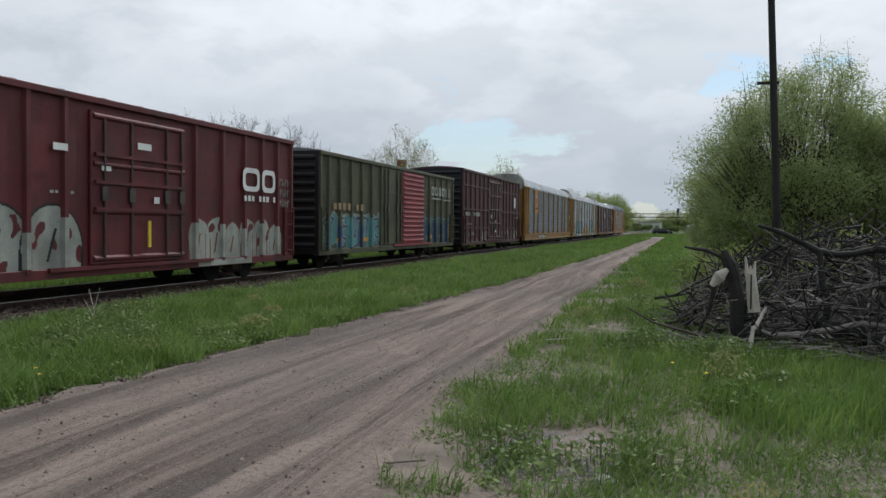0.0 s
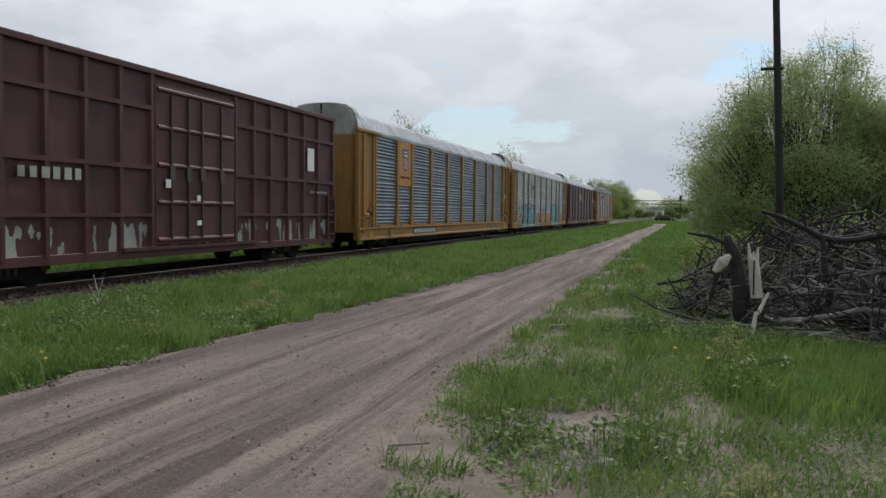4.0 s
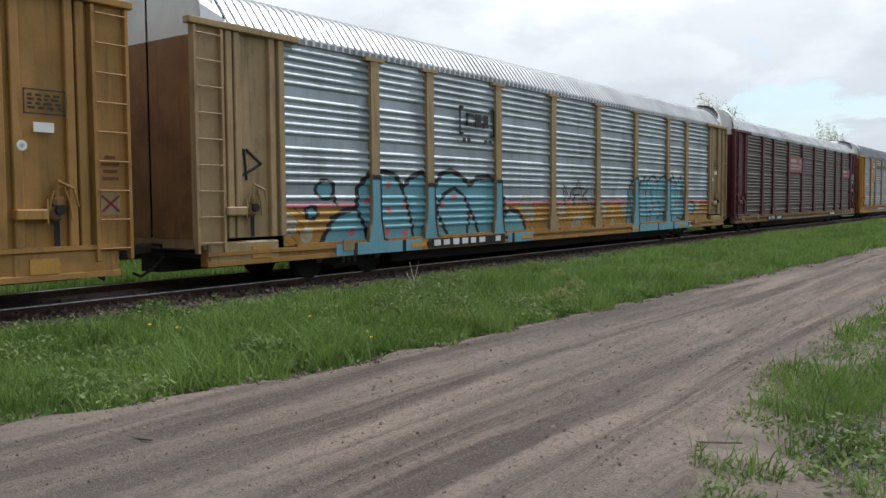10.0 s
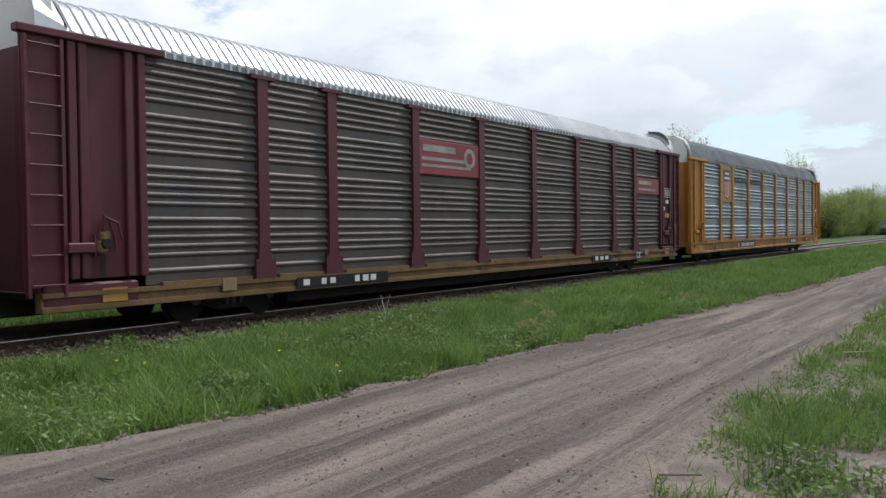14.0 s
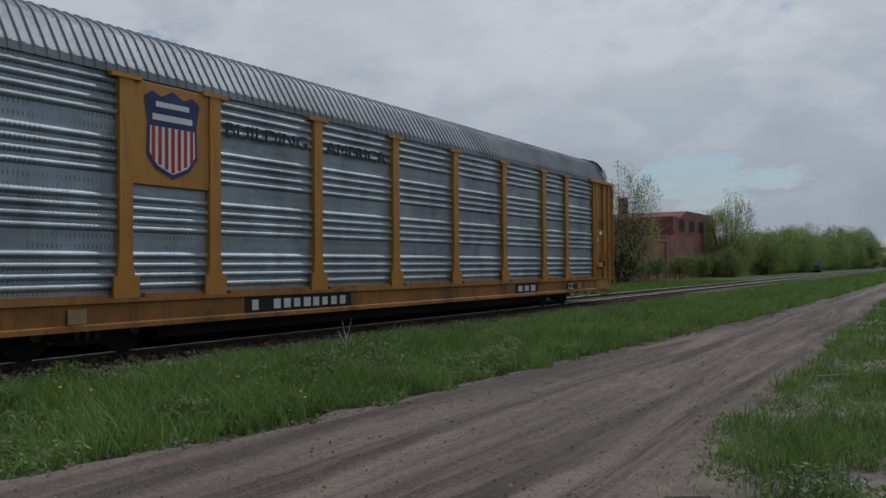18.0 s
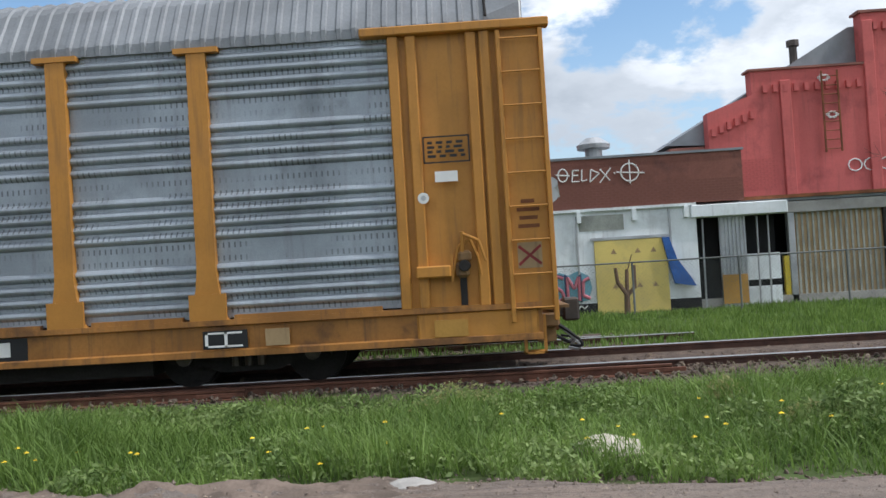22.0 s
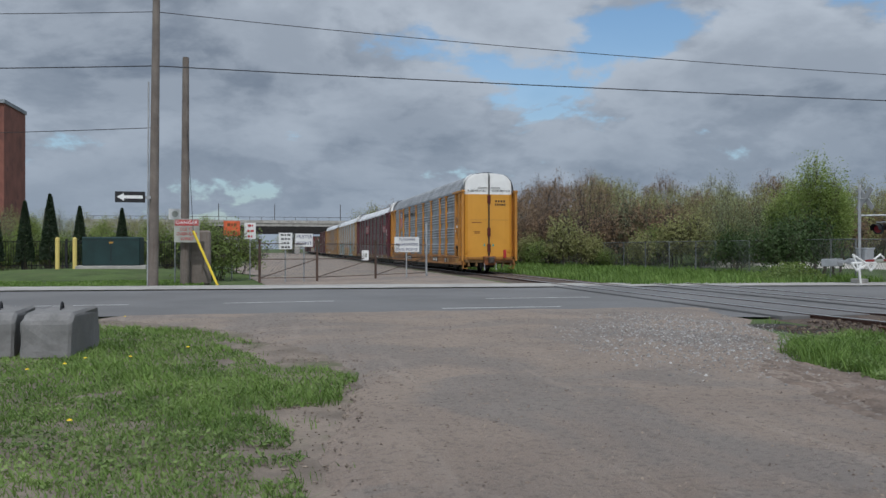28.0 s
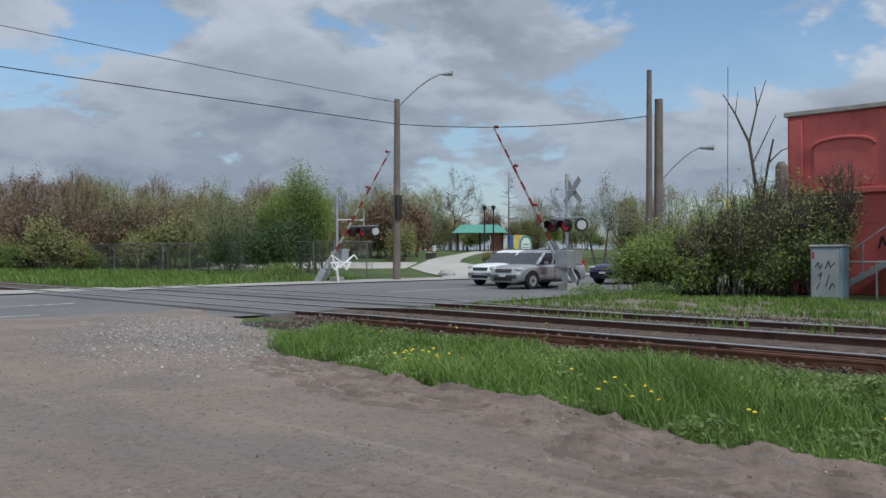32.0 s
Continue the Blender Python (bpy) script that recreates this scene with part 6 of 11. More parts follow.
    part("brake_reservoir", tubes(((0.9, -length * 0.55, 0.62), (0.9, -length * 0.45, 0.62), 0.2), seg=12), M["under"], e)
    return e


def sliding_door(e, y0, y1, z0, z1, material, n, x=1.53, depth=0.05, horizontal=True):
    d = part("door", boxes((x - 0.03, y0, z0, x + 0.04, y1, z1), bevel=0.012), material, e, "sliding side door")
    bm = bmesh.new()
    for k in range(n):
        z = z0 + 0.12 + (z1 - z0 - 0.24) * k / (n - 1)
        prism(bm, [(x + 0.035, z - 0.07), (x + 0.035 + depth, z - 0.02), (x + 0.035 + depth, z + 0.02), (x + 0.035, z + 0.07)], "y", y0 + 0.08, y1 - 0.08)
    part("door_ribs", bm, material, d)
    part("door_track", boxes((x + 0.02, y0 - 1.2, z0 - 0.10, x + 0.10, y1 + 1.2, z0 - 0.02)), material, e)
    return d


def lock_rods(d, x, ys, z0, z1):
    bm = bmesh.new()
    for y in ys:
        tube(bm, (x, y, z0), (x, y, z1), 0.028, seg=6)
        box(bm, x - 0.02, y - 0.10, z0 + (z1 - z0) * 0.42, x + 0.03, y + 0.10, z0 + (z1 - z0) * 0.52)
    part("lock_rod", bm, M["steel"], d)


# brown car with a cross band and pale scrapes low down
def brown_paint(p, q):
    idx = np.zeros(len(p), dtype=np.int32)
    rough = np.array([noise.noise((a * 2.2, b * 0.8, 3.0)) + 0.7 * noise.noise((a * 7, b * 2, 4.0)) for a, b in zip(p, q)])
    idx = np.where((q < 1.15 + 0.35 * rough) & (rough > 0.05), GREY, idx)
    return idx


# black ends: the shade on the end walls is put into their colour
b3 = boxcar("brown ribbed boxcar with a sliding door and scuffed lower side", 16.7, M["brown"], 0.62, 4.78, [-0.1, -1.3, -2.4, -3.5, -4.6, -5.6, -6.6, -10.3, -11.4, -12.5, -13.6, -14.7, -15.8, -16.6], brown_paint, ends=M["black"])
each("cross_band", [(1.50, -16.6, 3.86, 1.585, -10.3, 3.96), (1.50, -16.6, 2.50, 1.585, -10.3, 2.60), (1.50, -16.6, 1.42, 1.585, -10.3, 1.50), (1.50, -6.6, 3.86, 1.585, -0.1, 3.96), (1.50, -6.6, 2.50, 1.585, -0.1, 2.60), (1.50, -6.6, 1.42, 1.585, -0.1, 1.50)], M["brown"], b3)
d = sliding_door(b3, -10.2, -6.7, 0.75, 4.5, M["brown"], 5)
lock_rods(d, 1.60, (-9.6, -8.9, -8.3, -7.4), 0.85, 4.3)
bars(b3, "car_number", 1.59, -16.2, -15.0, 2.28, 0.24, 4, M["ggrey"], 21)
bars(b3, "car_number", 1.59, -14.4, -12.6, 2.28, 0.24, 6, M["ggrey"], 22)
bars(b3, "logo_letters", 1.59, -2.3, -0.9, 3.25, 0.75, 2, M["white"], 23, "white logo blocks")
bars(b3, "small_stencils", 1.59, -2.0, -0.7, 2.2, 0.08, 8, M["ggrey"], 24)
bars(b3, "small_stencils", 1.59, -16.0, -14.8, 1.7, 0.07, 7, M["ggrey"], 25)
each("sticker", [(1.64, -9.9, 2.1, 1.645, -9.7, 2.3), (1.64, -8.6, 1.8, 1.645, -8.45, 1.95), (1.64, -8.6, 1.2, 1.645, -8.4, 1.32)], M["white"], b3)
cars.append((b3, 116.85))


LETTERS = [[(0.0, 0.0), (0.05, 0.72), (-0.12, 0.80), (0.25, 1.0), (0.55, 0.92), (0.40, 0.74), (0.36, 0.0)], [(0.62, 0.92), (0.60, 0.30), (0.75, 0.02), (1.05, 0.05), (1.12, 0.30), (0.92, 0.34), (0.86, 0.60), (0.98, 0.72), (1.14, 0.66), (1.12, 0.96), (0.62, 0.92)], [(1.25, 0.96), (1.22, 0.15), (1.45, 0.0), (1.80, 0.10), (1.92, 0.98), (1.66, 0.94), (1.60, 0.36), (1.50, 0.36), (1.50, 0.98), (1.25, 0.96)]]


def sprayed_word(p, q, idx, y0, w, z0, h, n, fill, line, edge):
    """Angular letters: ragged fill, thick inner outline and a thin pale edge."""
    for k in range(n):
        top = [(y0 + w * (k + u) / 1.0, z0 + h * (v + 0.06 * math.sin(5.1 * k + 9 * u))) for u, v in ((-0.04, 0.86), (0.22, 1.04), (0.48, 0.94), (0.74, 1.05), (1.04, 0.9))]
        idx = np.where(under_line(p, q, top) & (q > z0), fill, idx)
        idx = strokes(p, q, idx, top, edge, 0.026)
    for k in range(n):
        shape = LETTERS[k % 3]
        off = (0.05, 0.62, 1.24)[k % 3]
        path = [(y0 + w * (k + 0.08 + (u - off) * 1.25), z0 + h * 0.92 * v) for u, v in shape]
        idx = strokes(p, q, idx, path, edge, 0.075)
        idx = strokes(p, q, idx, path, line, 0.045)
    return idx


def green_paint(p, q):
    idx = np.zeros(len(p), dtype=np.int32)
    idx = sprayed_word(p, q, idx, -16.5, 1.12, 0.74, 1.25, 5, TEAL, NAVY, GREY)
    idx = sprayed_word(p, q, idx, -5.1, 1.15, 0.74, 1.25, 4, NAVY, BLACK, TEAL)
    speck = np.array([noise.noise((a * 2.6, b * 3.2, 5.3)) + 0.5 * noise.noise((a * 7.0, b * 7.0, 2.3)) for a, b in zip(p, q)])
    idx = np.where((idx == TEAL) & (speck > 0.34), BLUE, idx)
    idx = np.where((idx == NAVY) & (speck > 0.42), TEAL, idx)
    idx = np.where((q < 0.95) & (speck > 0.2), 0, idx)
    for a in (-15.2, -12.6, -4.0, -2.2):
        idx = np.where((np.abs(p - a) < 0.28) & (np.abs(q - 1.05) < 0.08), ORANGE, idx)
    idx = np.where((np.abs(p + 0.75) < 0.08) & (q < 1.7) & (q > 0.95), ORANGE, idx)
    return idx


# ends in black here too, in place of the shade on them
b2 = boxcar("olive-green ribbed boxcar with a red door and blue graffiti", 17.0, M["olive"], 0.68, 4.08, [-0.1, -1.15, -2.2, -3.25, -4.3, -11.0, -12.05, -13.1, -14.15, -15.2, -16.2, -16.9], green_paint, ends=M["black"])
d = sliding_door(b2, -8.35, -5.35, 0.80, 3.95, M["reddoor"], 15)
plug = part("plug_door", boxes((1.50, -10.9, 0.80, 1.57, -8.45, 3.95), bevel=0.012), M["olive"], b2, "green plug door with lock rods")
lock_rods(plug, 1.60, (-10.7, -10.3, -9.2, -8.7), 0.85, 3.9)
each("door_band", [(1.57, -10.8, 2.9, 1.60, -8.5, 2.98), (1.57, -10.8, 1.9, 1.60, -8.5, 1.98), (1.57, -10.8, 2.4, 1.60, -9.4, 2.46)], M["olive"], plug)
for k_ in range(6):
    y_ = -4.15 + 0.60 * k_
    if k_ in (0, 1, 3):
        loop_mark(b2, "name_block", 1.590, y_, y_ + 0.48, 3.06, 3.50, 0.115, M["ggrey"], "faded pale name shape")
    else:
        part("name_block", boxes((1.590, y_ + 0.06, 3.06, 1.595, y_ + (0.24 if k_ > 3 else 0.46), 3.50)), M["ggrey"], b2, "faded pale name shape")
each("name_underline", [(1.590, -4.1, 2.88, 1.595, -2.5, 2.95), (1.590, -2.1, 2.86, 1.595, -0.7, 2.92)], M["ggrey"], b2)
bars(b2, "car_number", 1.59, -16.4, -13.0, 2.25, 0.26, 8, M["tan"], 32)
for y, m in [(v, ("gnavy", "black")[k % 2]) for k, v in enumerate((-1.15, -2.2, -3.25, -4.3))] + [(v, ("gteal", "gnavy")[k % 2]) for k, v in enumerate((-12.05, -13.1, -14.15, -15.2, -16.2))]:
    part("painted_rib", prism(bmesh.new(), [(1.50, y - 0.095), (1.584, y - 0.058), (1.584, y + 0.058), (1.50, y + 0.095)], "z", 0.76, 1.72 + 0.15 * math.sin(y * 3)), M[m], b2, "rib covered by spray paint")
cars.append((b2, 135.5))


def red_paint(p, q):
    idx = np.zeros(len(p), dtype=np.int32)
    idx = throw_up(p, q, idx, -16.6, -9.6, 5, 1.95, 0.60, GREY, BLACK, None, 0.10)
    idx = throw_up(p, q, idx, -5.6, -0.7, 6, 1.75, 0.60, GREY, RUSTY, None, 0.08, 0.08)
    speck = np.array([noise.noise((a * 3.5, b * 3.0, 8.0)) for a, b in zip(p, q)])
    idx = np.where((q < 1.75) & (idx == GREY) & (speck > 0.28), 0, idx)
    idx = np.where((idx == 0) & (q < 0.95) & (p > -5.6) & (speck > 0.0), GREY, idx)
    return idx


b1 = boxcar("oxide-red boxcar with a recessed door and silver graffiti", 16.6, M["oxide"], 0.62, 4.18, [-0.1, -1.0, -1.95, -2.95, -4.1, -5.4, -10.0, -11.0, -12.2, -13.4, -14.5, -15.6, -16.5], red_paint, 0.2)
d = sliding_door(b1, -9.3, -5.9, 0.72, 3.95, M["oxide"], 4)
lock_rods(d, 1.60, (-8.9, -8.0, -6.7, -6.1), 0.8, 3.8)
each("door_bar", [(1.57, -9.2, 3.0, 1.63, -6.0, 3.07), (1.57, -9.2, 2.42, 1.63, -6.0, 2.49), (1.57, -9.2, 1.85, 1.63, -6.0, 1.92)], M["oxide"], d)
part("yellow_lever", boxes((1.64, -7.5, 1.05, 1.67, -7.4, 1.65)), M["safety"], d)
each("notice", [(1.60, -10.4, 3.02, 1.605, -10.0, 3.16), (1.60, -7.8, 3.25, 1.605, -7.3, 3.40), (1.60, -9.0, 2.7, 1.605, -8.7, 2.82), (1.60, -7.2, 2.05, 1.605, -7.0, 2.2)], M["white"], b1)
loop_mark(b1, "logo_loop", 1.585, -3.15, -2.2, 2.52, 3.18, 0.14, M["white"], "white rounded logo loop")
loop_mark(b1, "logo_loop", 1.585, -2.05, -1.25, 2.52, 3.18, 0.14, M["white"], "white rounded logo loop")
bars(b1, "address_bar", 1.59, -3.1, -1.2, 2.32, 0.17, 9, M["white"], 42)
bars(b1, "stencil_bar", 1.59, -10.5, -9.8, 2.2, 0.06, 5, M["ggrey"], 44)
for y in (-1.0, -1.95, -2.95, -4.1, -5.4, -10.0, -11.0, -12.2, -13.4, -14.5, -15.6):
    part("painted_rib", prism(bmesh.new(), [(1.50, y - 0.095), (1.584, y - 0.058), (1.584, y + 0.058), (1.50, y + 0.095)], "z", 0.70, 1.55 + 0.15 * math.sin(y * 3)), M["ggrey"], b1, "rib covered by silver paint")
bm = bmesh.new()
rgs = random.Random(4)
for r_ in range(3):
    z_ = 3.0 - 0.32 * r_
    for k in range(4):
        y_ = -0.82 + 0.17 * k
        tube(bm, (1.505, y_ + rgs.uniform(0, 0.05), z_), (1.505, y_ + rgs.uniform(0, 0.12), z_ - 0.24), 0.014, seg=4)
        tube(bm, (1.505, y_, z_ - rgs.uniform(0, 0.2)), (1.505, y_ + 0.14, z_ - rgs.uniform(0, 0.2)), 0.014, seg=4)
part("chalk_scrawl", bm, M["ggrey"], b1, "pale scrawl near the end")
each("sill_patch", [(1.562, -5.3, 0.50, 1.566, -2.6, 0.66), (1.562, -16.4, 0.50, 1.566, -13.2, 0.66)], M["ggrey"], b1, "silver paint on the sill")
cars.append((b1, 154.5))

# two more cars ahead that show only far off
b0 = boxcar("far brown boxcar near the head of the train", 16.6, M["brown"], 0.62, 4.5, [-0.1, -3, -6, -10.5, -13.5, -16.5])
cars.append((b0, 173.0))
b00 = boxcar("far oxide-red boxcar near the head of the train", 16.6, M["oxide"], 0.62, 4.3, [-0.1, -3, -6, -10.5, -13.5, -16.5])
cars.append((b00, 191.6))

# ---- buildings beyond the tracks ----


def arch(y0, y1, z0, z1, n=10, rise=None):
    """Outline of an arched opening, in (y, z)."""
    r, c = (y1 - y0) / 2, (y0 + y1) / 2
    h = r if rise is None else rise
    return [(y0, z0), (y1, z0)] + [(c + r * math.cos(math.pi * k / n), z1 - h + h * math.sin(math.pi * k / n)) for k in range(n + 1)]


def brick_courses(parent, x, y0, y1, z0, z1, material, limit=150, holes=(), whole=False):
    """A stretch of single bricks, a few millimetres proud of the wall."""
    me = raw("brick", *cube_data(0.008, 0.212, 0.064), material)
    k = 0
    rows = int((z1 - z0) / 0.075)
    cv, cf = (np.array(v) for v in cube_data(0.008, 0.212, 0.064))
    rest = []
    for r in range(rows):
        for y in np.arange(y0 + (0.11 if r % 2 else 0), y1 - 0.1, 0.222):
            z = z0 + r * 0.075
            if any(a < y < b and c < z < d for a, b, c, d in holes):
                continue
            spot = (x + 0.002 + RNG.uniform(0, 0.003), float(y), z)
            if k < limit:
                link("brick", me, parent, loc=spot)
            elif whole:
                rest.append(spot)
            k += 1
    if rest:
        V = (cv[None] + np.array(rest)[:, None]).reshape(-1, 3)
        F = (cf[None] + 8 * np.arange(len(rest))[:, None, None]).reshape(-1, 4)
        tagged(link("brickwork", raw("brickwork", V, F, material), parent), kind="stuff")


# stepped-gable mill
gab = thing("brick_mill", "red-painted brick mill with a stepped gable and blind arches", "building", at=(-27.5, 0, G))
prof = [(7.75, 0), (7.75, 6.1), (9.2, 6.6), (9.2, 7.35), (12.8, 7.35), (12.8, 9.0), (18.7, 9.0), (18.7, 7.4), (22.3, 7.4), (22.3, 6.3), (23.8, 5.8), (23.85, 5.0), (23.5, 4.6), (23.5, 0)]
part("wall", prism(bmesh.new(), prof, "x", -0.5, 0.0), M["brick_red"], gab)
each("coping", [(-0.55, 12.7, 9.0, 0.06, 18.8, 9.08), (-0.55, 9.1, 7.35, 0.06, 12.8, 7.42), (-0.55, 18.7, 7.4, 0.06, 22.4, 7.47)], M["brick_old"], gab)
part("roof", prism(bmesh.new(), [(6.5, 5.2), (12.6, 8.7), (15.7, 8.9), (18.6, 8.0), (19.0, 7.0), (23.3, 4.4)], "x", -34, -0.5), M["roof_dull"], gab)
for y in (10.25, 12.95, 15.72, 18.5, 22.0):
    top = 8.75 if 12.5 < y < 19 else 7.0
    part("pilaster", boxes((0, y - 0.17, 0, 0.09, y + 0.17, top), bevel=0.02), M["brick_red"], gab)
me = raw("dentil", *cube_data(0.10, 0.13, 0.24), M["brick_red"])
for y in np.arange(13.2, 18.4, 0.30):
    link("dentil", me, gab, loc=(0.05, float(y), 8.55))
for y in list(np.arange(9.6, 12.7, 0.33)) + list(np.arange(19.0, 22.1, 0.33)):
    link("dentil", me, gab, loc=(0.05, float(y), 6.75))
for k in range(6):
    link("dentil", me, gab, loc=(0.05, 7.9 + 0.25 * k, 5.45 + 0.10 * k))
    link("dentil", me, gab, loc=(0.05, 22.4 + 0.22 * k, 5.75 - 0.09 * k))
for y0, y1, z0, z1 in ((13.85, 15.2, 6.15, 8.05), (16.4, 17.9, 6.15, 8.05), (13.9, 15.25, 4.4, 5.35)):
    w = part("blind_arch", prism(bmesh.new(), arch(y0, y1, z0, z1, rise=0.45), "x", 0.0, 0.02), M["brick_arch"], gab)
    bm = bmesh.new()
    pts = arch(y0 - 0.06, y1 + 0.06, z0, z1 + 0.06, 12, 0.48)[2:]
    for a, b in zip(pts, pts[1:]):
        tube(bm, (0.03, *a), (0.03, *b), 0.05, seg=6)
    part("arch_trim", bm, M["brick_red"], w)
    part("sill", boxes((0, y0 - 0.1, z0 - 0.1, 0.12, y1 + 0.1, z0)), M["brick_red"], w)
part("broken_window", boxes((0.0, 13.95, 3.50, 0.02, 15.2, 4.35)), M["dark"], gab, "dark broken window opening")
lv = part("louvre", boxes((0, 16.55, 3.45, 0.03, 18.1, 4.85)), M["dark"], gab, "metal louvre with many slats")
me = raw("slat", *cube_data(0.05, 1.42, 0.055), M["tan"])
for k in range(11):
    link("slat", me, lv, loc=(0.055, 17.32, 3.55 + 0.12 * k), rot=(0, 30, 0))
part("louvre_frame", boxes((0, 16.5, 3.4, 0.09, 16.58, 4.9), (0, 18.07, 3.4, 0.09, 18.15, 4.9), (0, 16.5, 4.84, 0.09, 18.15, 4.9), (0, 16.5, 3.4, 0.09, 18.15, 3.46)), M["tan"], lv)
w = part("arched_window", prism(bmesh.new(), arch(19.4, 20.85, 3.5, 6.2, rise=0.5), "x", 0.0, 0.02), M["dark"], gab, "tall dark arched window")
each("glazing_bar", [(0.02, 20.08, 3.5, 0.05, 20.16, 6.1), (0.02, 19.4, 4.4, 0.05, 20.85, 4.46), (0.02, 19.4, 5.2, 0.05, 20.85, 5.26)], M["brick_old"], w)
w = part("small_window", prism(bmesh.new(), arch(21.8, 22.6, 3.5, 4.85, rise=0.25), "x", 0.0, 0.02), M["dark"], gab)
each("glazing_bar", [(0.02, 22.17, 3.5, 0.05, 22.22, 4.8)], M["brick_old"], w)
lad = part("wall_ladder", boxes((0.12, 11.35, 4.6, 0.16, 11.4, 7.2), (0.12, 11.85, 4.6, 0.16, 11.9, 7.2)), M["rust"], gab)
for k in range(9):
    link("rung", raw("rung", *rod_data(0.5, 0.016), M["rust"]), lad, loc=(0.14, 11.62, 4.7 + 0.29 * k))
bm = bmesh.new()
for y, z in ((11.5, 7.0), (11.7, 5.8)):
    for k in range(6):
        a = k * 1.05
        tube(bm, (0.012, y + 0.2 * math.cos(a), z + 0.12 * math.sin(a)), (0.012, y + 0.2 * math.cos(a + 1.9), z + 0.12 * math.sin(a + 1.9)), 0.02, seg=5)
for y in (12.9, 13.4, 13.9):
    for k in range(8):
        a = k * 0.8
        tube(bm, (0.012, y - 0.6 + 0.22 * math.cos(a), 4.15 + 0.2 * math.sin(a)), (0.012, y - 0.6 + 0.22 * math.cos(a + 0.8), 4.15 + 0.2 * math.sin(a + 0.8)), 0.022, seg=5)
part("wall_scrawl", bm, M["white"], gab, "white sprayed scrawl on the wall")
part("side_wall", boxes((-12, 6.6, 0, -0.5, 7.75, 5.1)), M["brick_old"], gab)
part("flue", tubes(((-2, 11.4, 7.2), (-2, 11.4, 8.6), 0.14), ((-2, 11.4, 8.55), (-2, 11.4, 8.75), 0.22)), M["steel"], gab)
brick_courses(gab, 0.0, 7.9, 9.9, 3.6, 4.6, M["brick_red"], 260)

# loading dock in front of the mill
dock = thing("loading_dock", "derelict open loading dock with a pale roof beam and posts", "loading dock", at=(-25.6, 0, G))
part("roof_slab", boxes((-1.9, 6.4, 3.02, 0.15, 23.7, 3.14)), M["roof_dull"], dock)
part("beam", boxes((-0.1, 6.4, 2.66, 0.12, 23.7, 3.0), bevel=0.02), M["concrete"], dock, "pale weathered beam")
part("gutter_edge", boxes((0.12, 6.4, 3.1, 0.22, 23.7, 3.2)), M["rust"], dock)
for y in (6.5, 9.4, 12.2, 15.1, 18.3, 21.4, 23.6):
    part("post", boxes((-0.12, y - 0.1, 0, 0.1, y + 0.1, 2.68), bevel=0.015), M["galvpost"] if y < 10 else M["wood_dark"], dock)
# the shade under the dock roof is put into this wall's colour
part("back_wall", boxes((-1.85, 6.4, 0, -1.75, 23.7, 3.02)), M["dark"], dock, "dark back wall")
part("floor", boxes((-1.8, 6.4, 0, 0.1, 23.7, 0.25)), M["concrete"], dock)
pan = part("pale_panel", boxes((-0.06, 9.5, 0.2, -0.02, 12.1, 2.66)), M["tan"], dock, "pale corrugated sheet screen")
bm = bmesh.new()
for y in np.arange(9.6, 12.1, 0.16):
    box(bm, -0.02, float(y) - 0.03, 0.2, 0.01, float(y) + 0.03, 2.66)
part("panel_ribs", bm, M["ggrey"], pan)
part("dark_screen", boxes((-0.08, 18.6, 0.2, -0.03, 23.4, 2.3)), M["boxgreen"], dock, "dark green sheeting with scrawl")
bm = bmesh.new()
for y in np.arange(12.4, 23.4, 0.45):
    box(bm, 0.0, float(y) - 0.02, 0.2, 0.03, float(y) + 0.02, 2.6 - 0.5 * (math.sin(y * 5) > 0.5))
part("upright_bars", bm, M["wood_dark"], dock)
part("yellow_post", boxes((-0.1, 9.15, 0.2, 0.05, 9.3, 1.4)), M["safety"], dock)
part("yellow_crate", boxes((-0.9, 9.7, 0.25, -0.2, 10.6, 0.75)), M["gyel"], dock)
for y, z in ((22.9, 1.3), (23.3, 1.15), (20.0, 1.0)):
    part("sprayed_patch", boxes((-0.028, y - 0.3, z - 0.25, -0.022, y + 0.3, z + 0.25)), M["ggrey"], dock)

# low white workshop
ws = thing("white_workshop", "low whitewashed workshop with a brown brick parapet", "building", at=(-25.0, 0, G))
part("wall", boxes((-9, 1.0, 0, 0, 6.5, 3.1)), M["wall_white"], ws)
part("parapet", boxes((-9, 0.9, 3.1, 0.05, 7.9, 4.55)), M["brick_brown"], ws, "brown brick parapet")
each("coping", [(-9, 0.85, 4.55, 0.1, 7.95, 4.62)], M["roof_dull"], ws)
part("base_band", boxes((0, 1.0, 0, 0.02, 6.5, 0.35)), M["dark"], ws, "black painted base")
part("ledge", boxes((0, 1.0, 3.02, 0.10, 6.5, 3.10)), M["wall_white"], ws)
part("corner", boxes((-0.3, 0.80, 0, 0.03, 1.0, 3.1)), M["brick_arch"], ws, "pale pink corner bricks")
part("boarded_door", boxes((0, 3.5, 0.02, 0.05, 5.6, 2.15), bevel=0.01), M["board"], ws, "yellow boarded doorway")
for a in (4.05, 4.75, 5.2):
    part("board_mark", prism(bmesh.new(), [(a - 0.09, 1.75), (a + 0.09, 1.75), (a, 1.9)], "x", 0.05, 0.056), M["tan"], ws)
    part("board_mark", prism(bmesh.new(), [(a - 0.09, 0.75), (a + 0.09, 0.75), (a, 0.9)], "x", 0.05, 0.056), M["tan"], ws)
for y in (1.6, 3.1, 4.7, 6.2):
    part("bracket", boxes((0, y - 0.06, 2.7, 0.14, y + 0.06, 3.02)), M["wall_white"], ws)
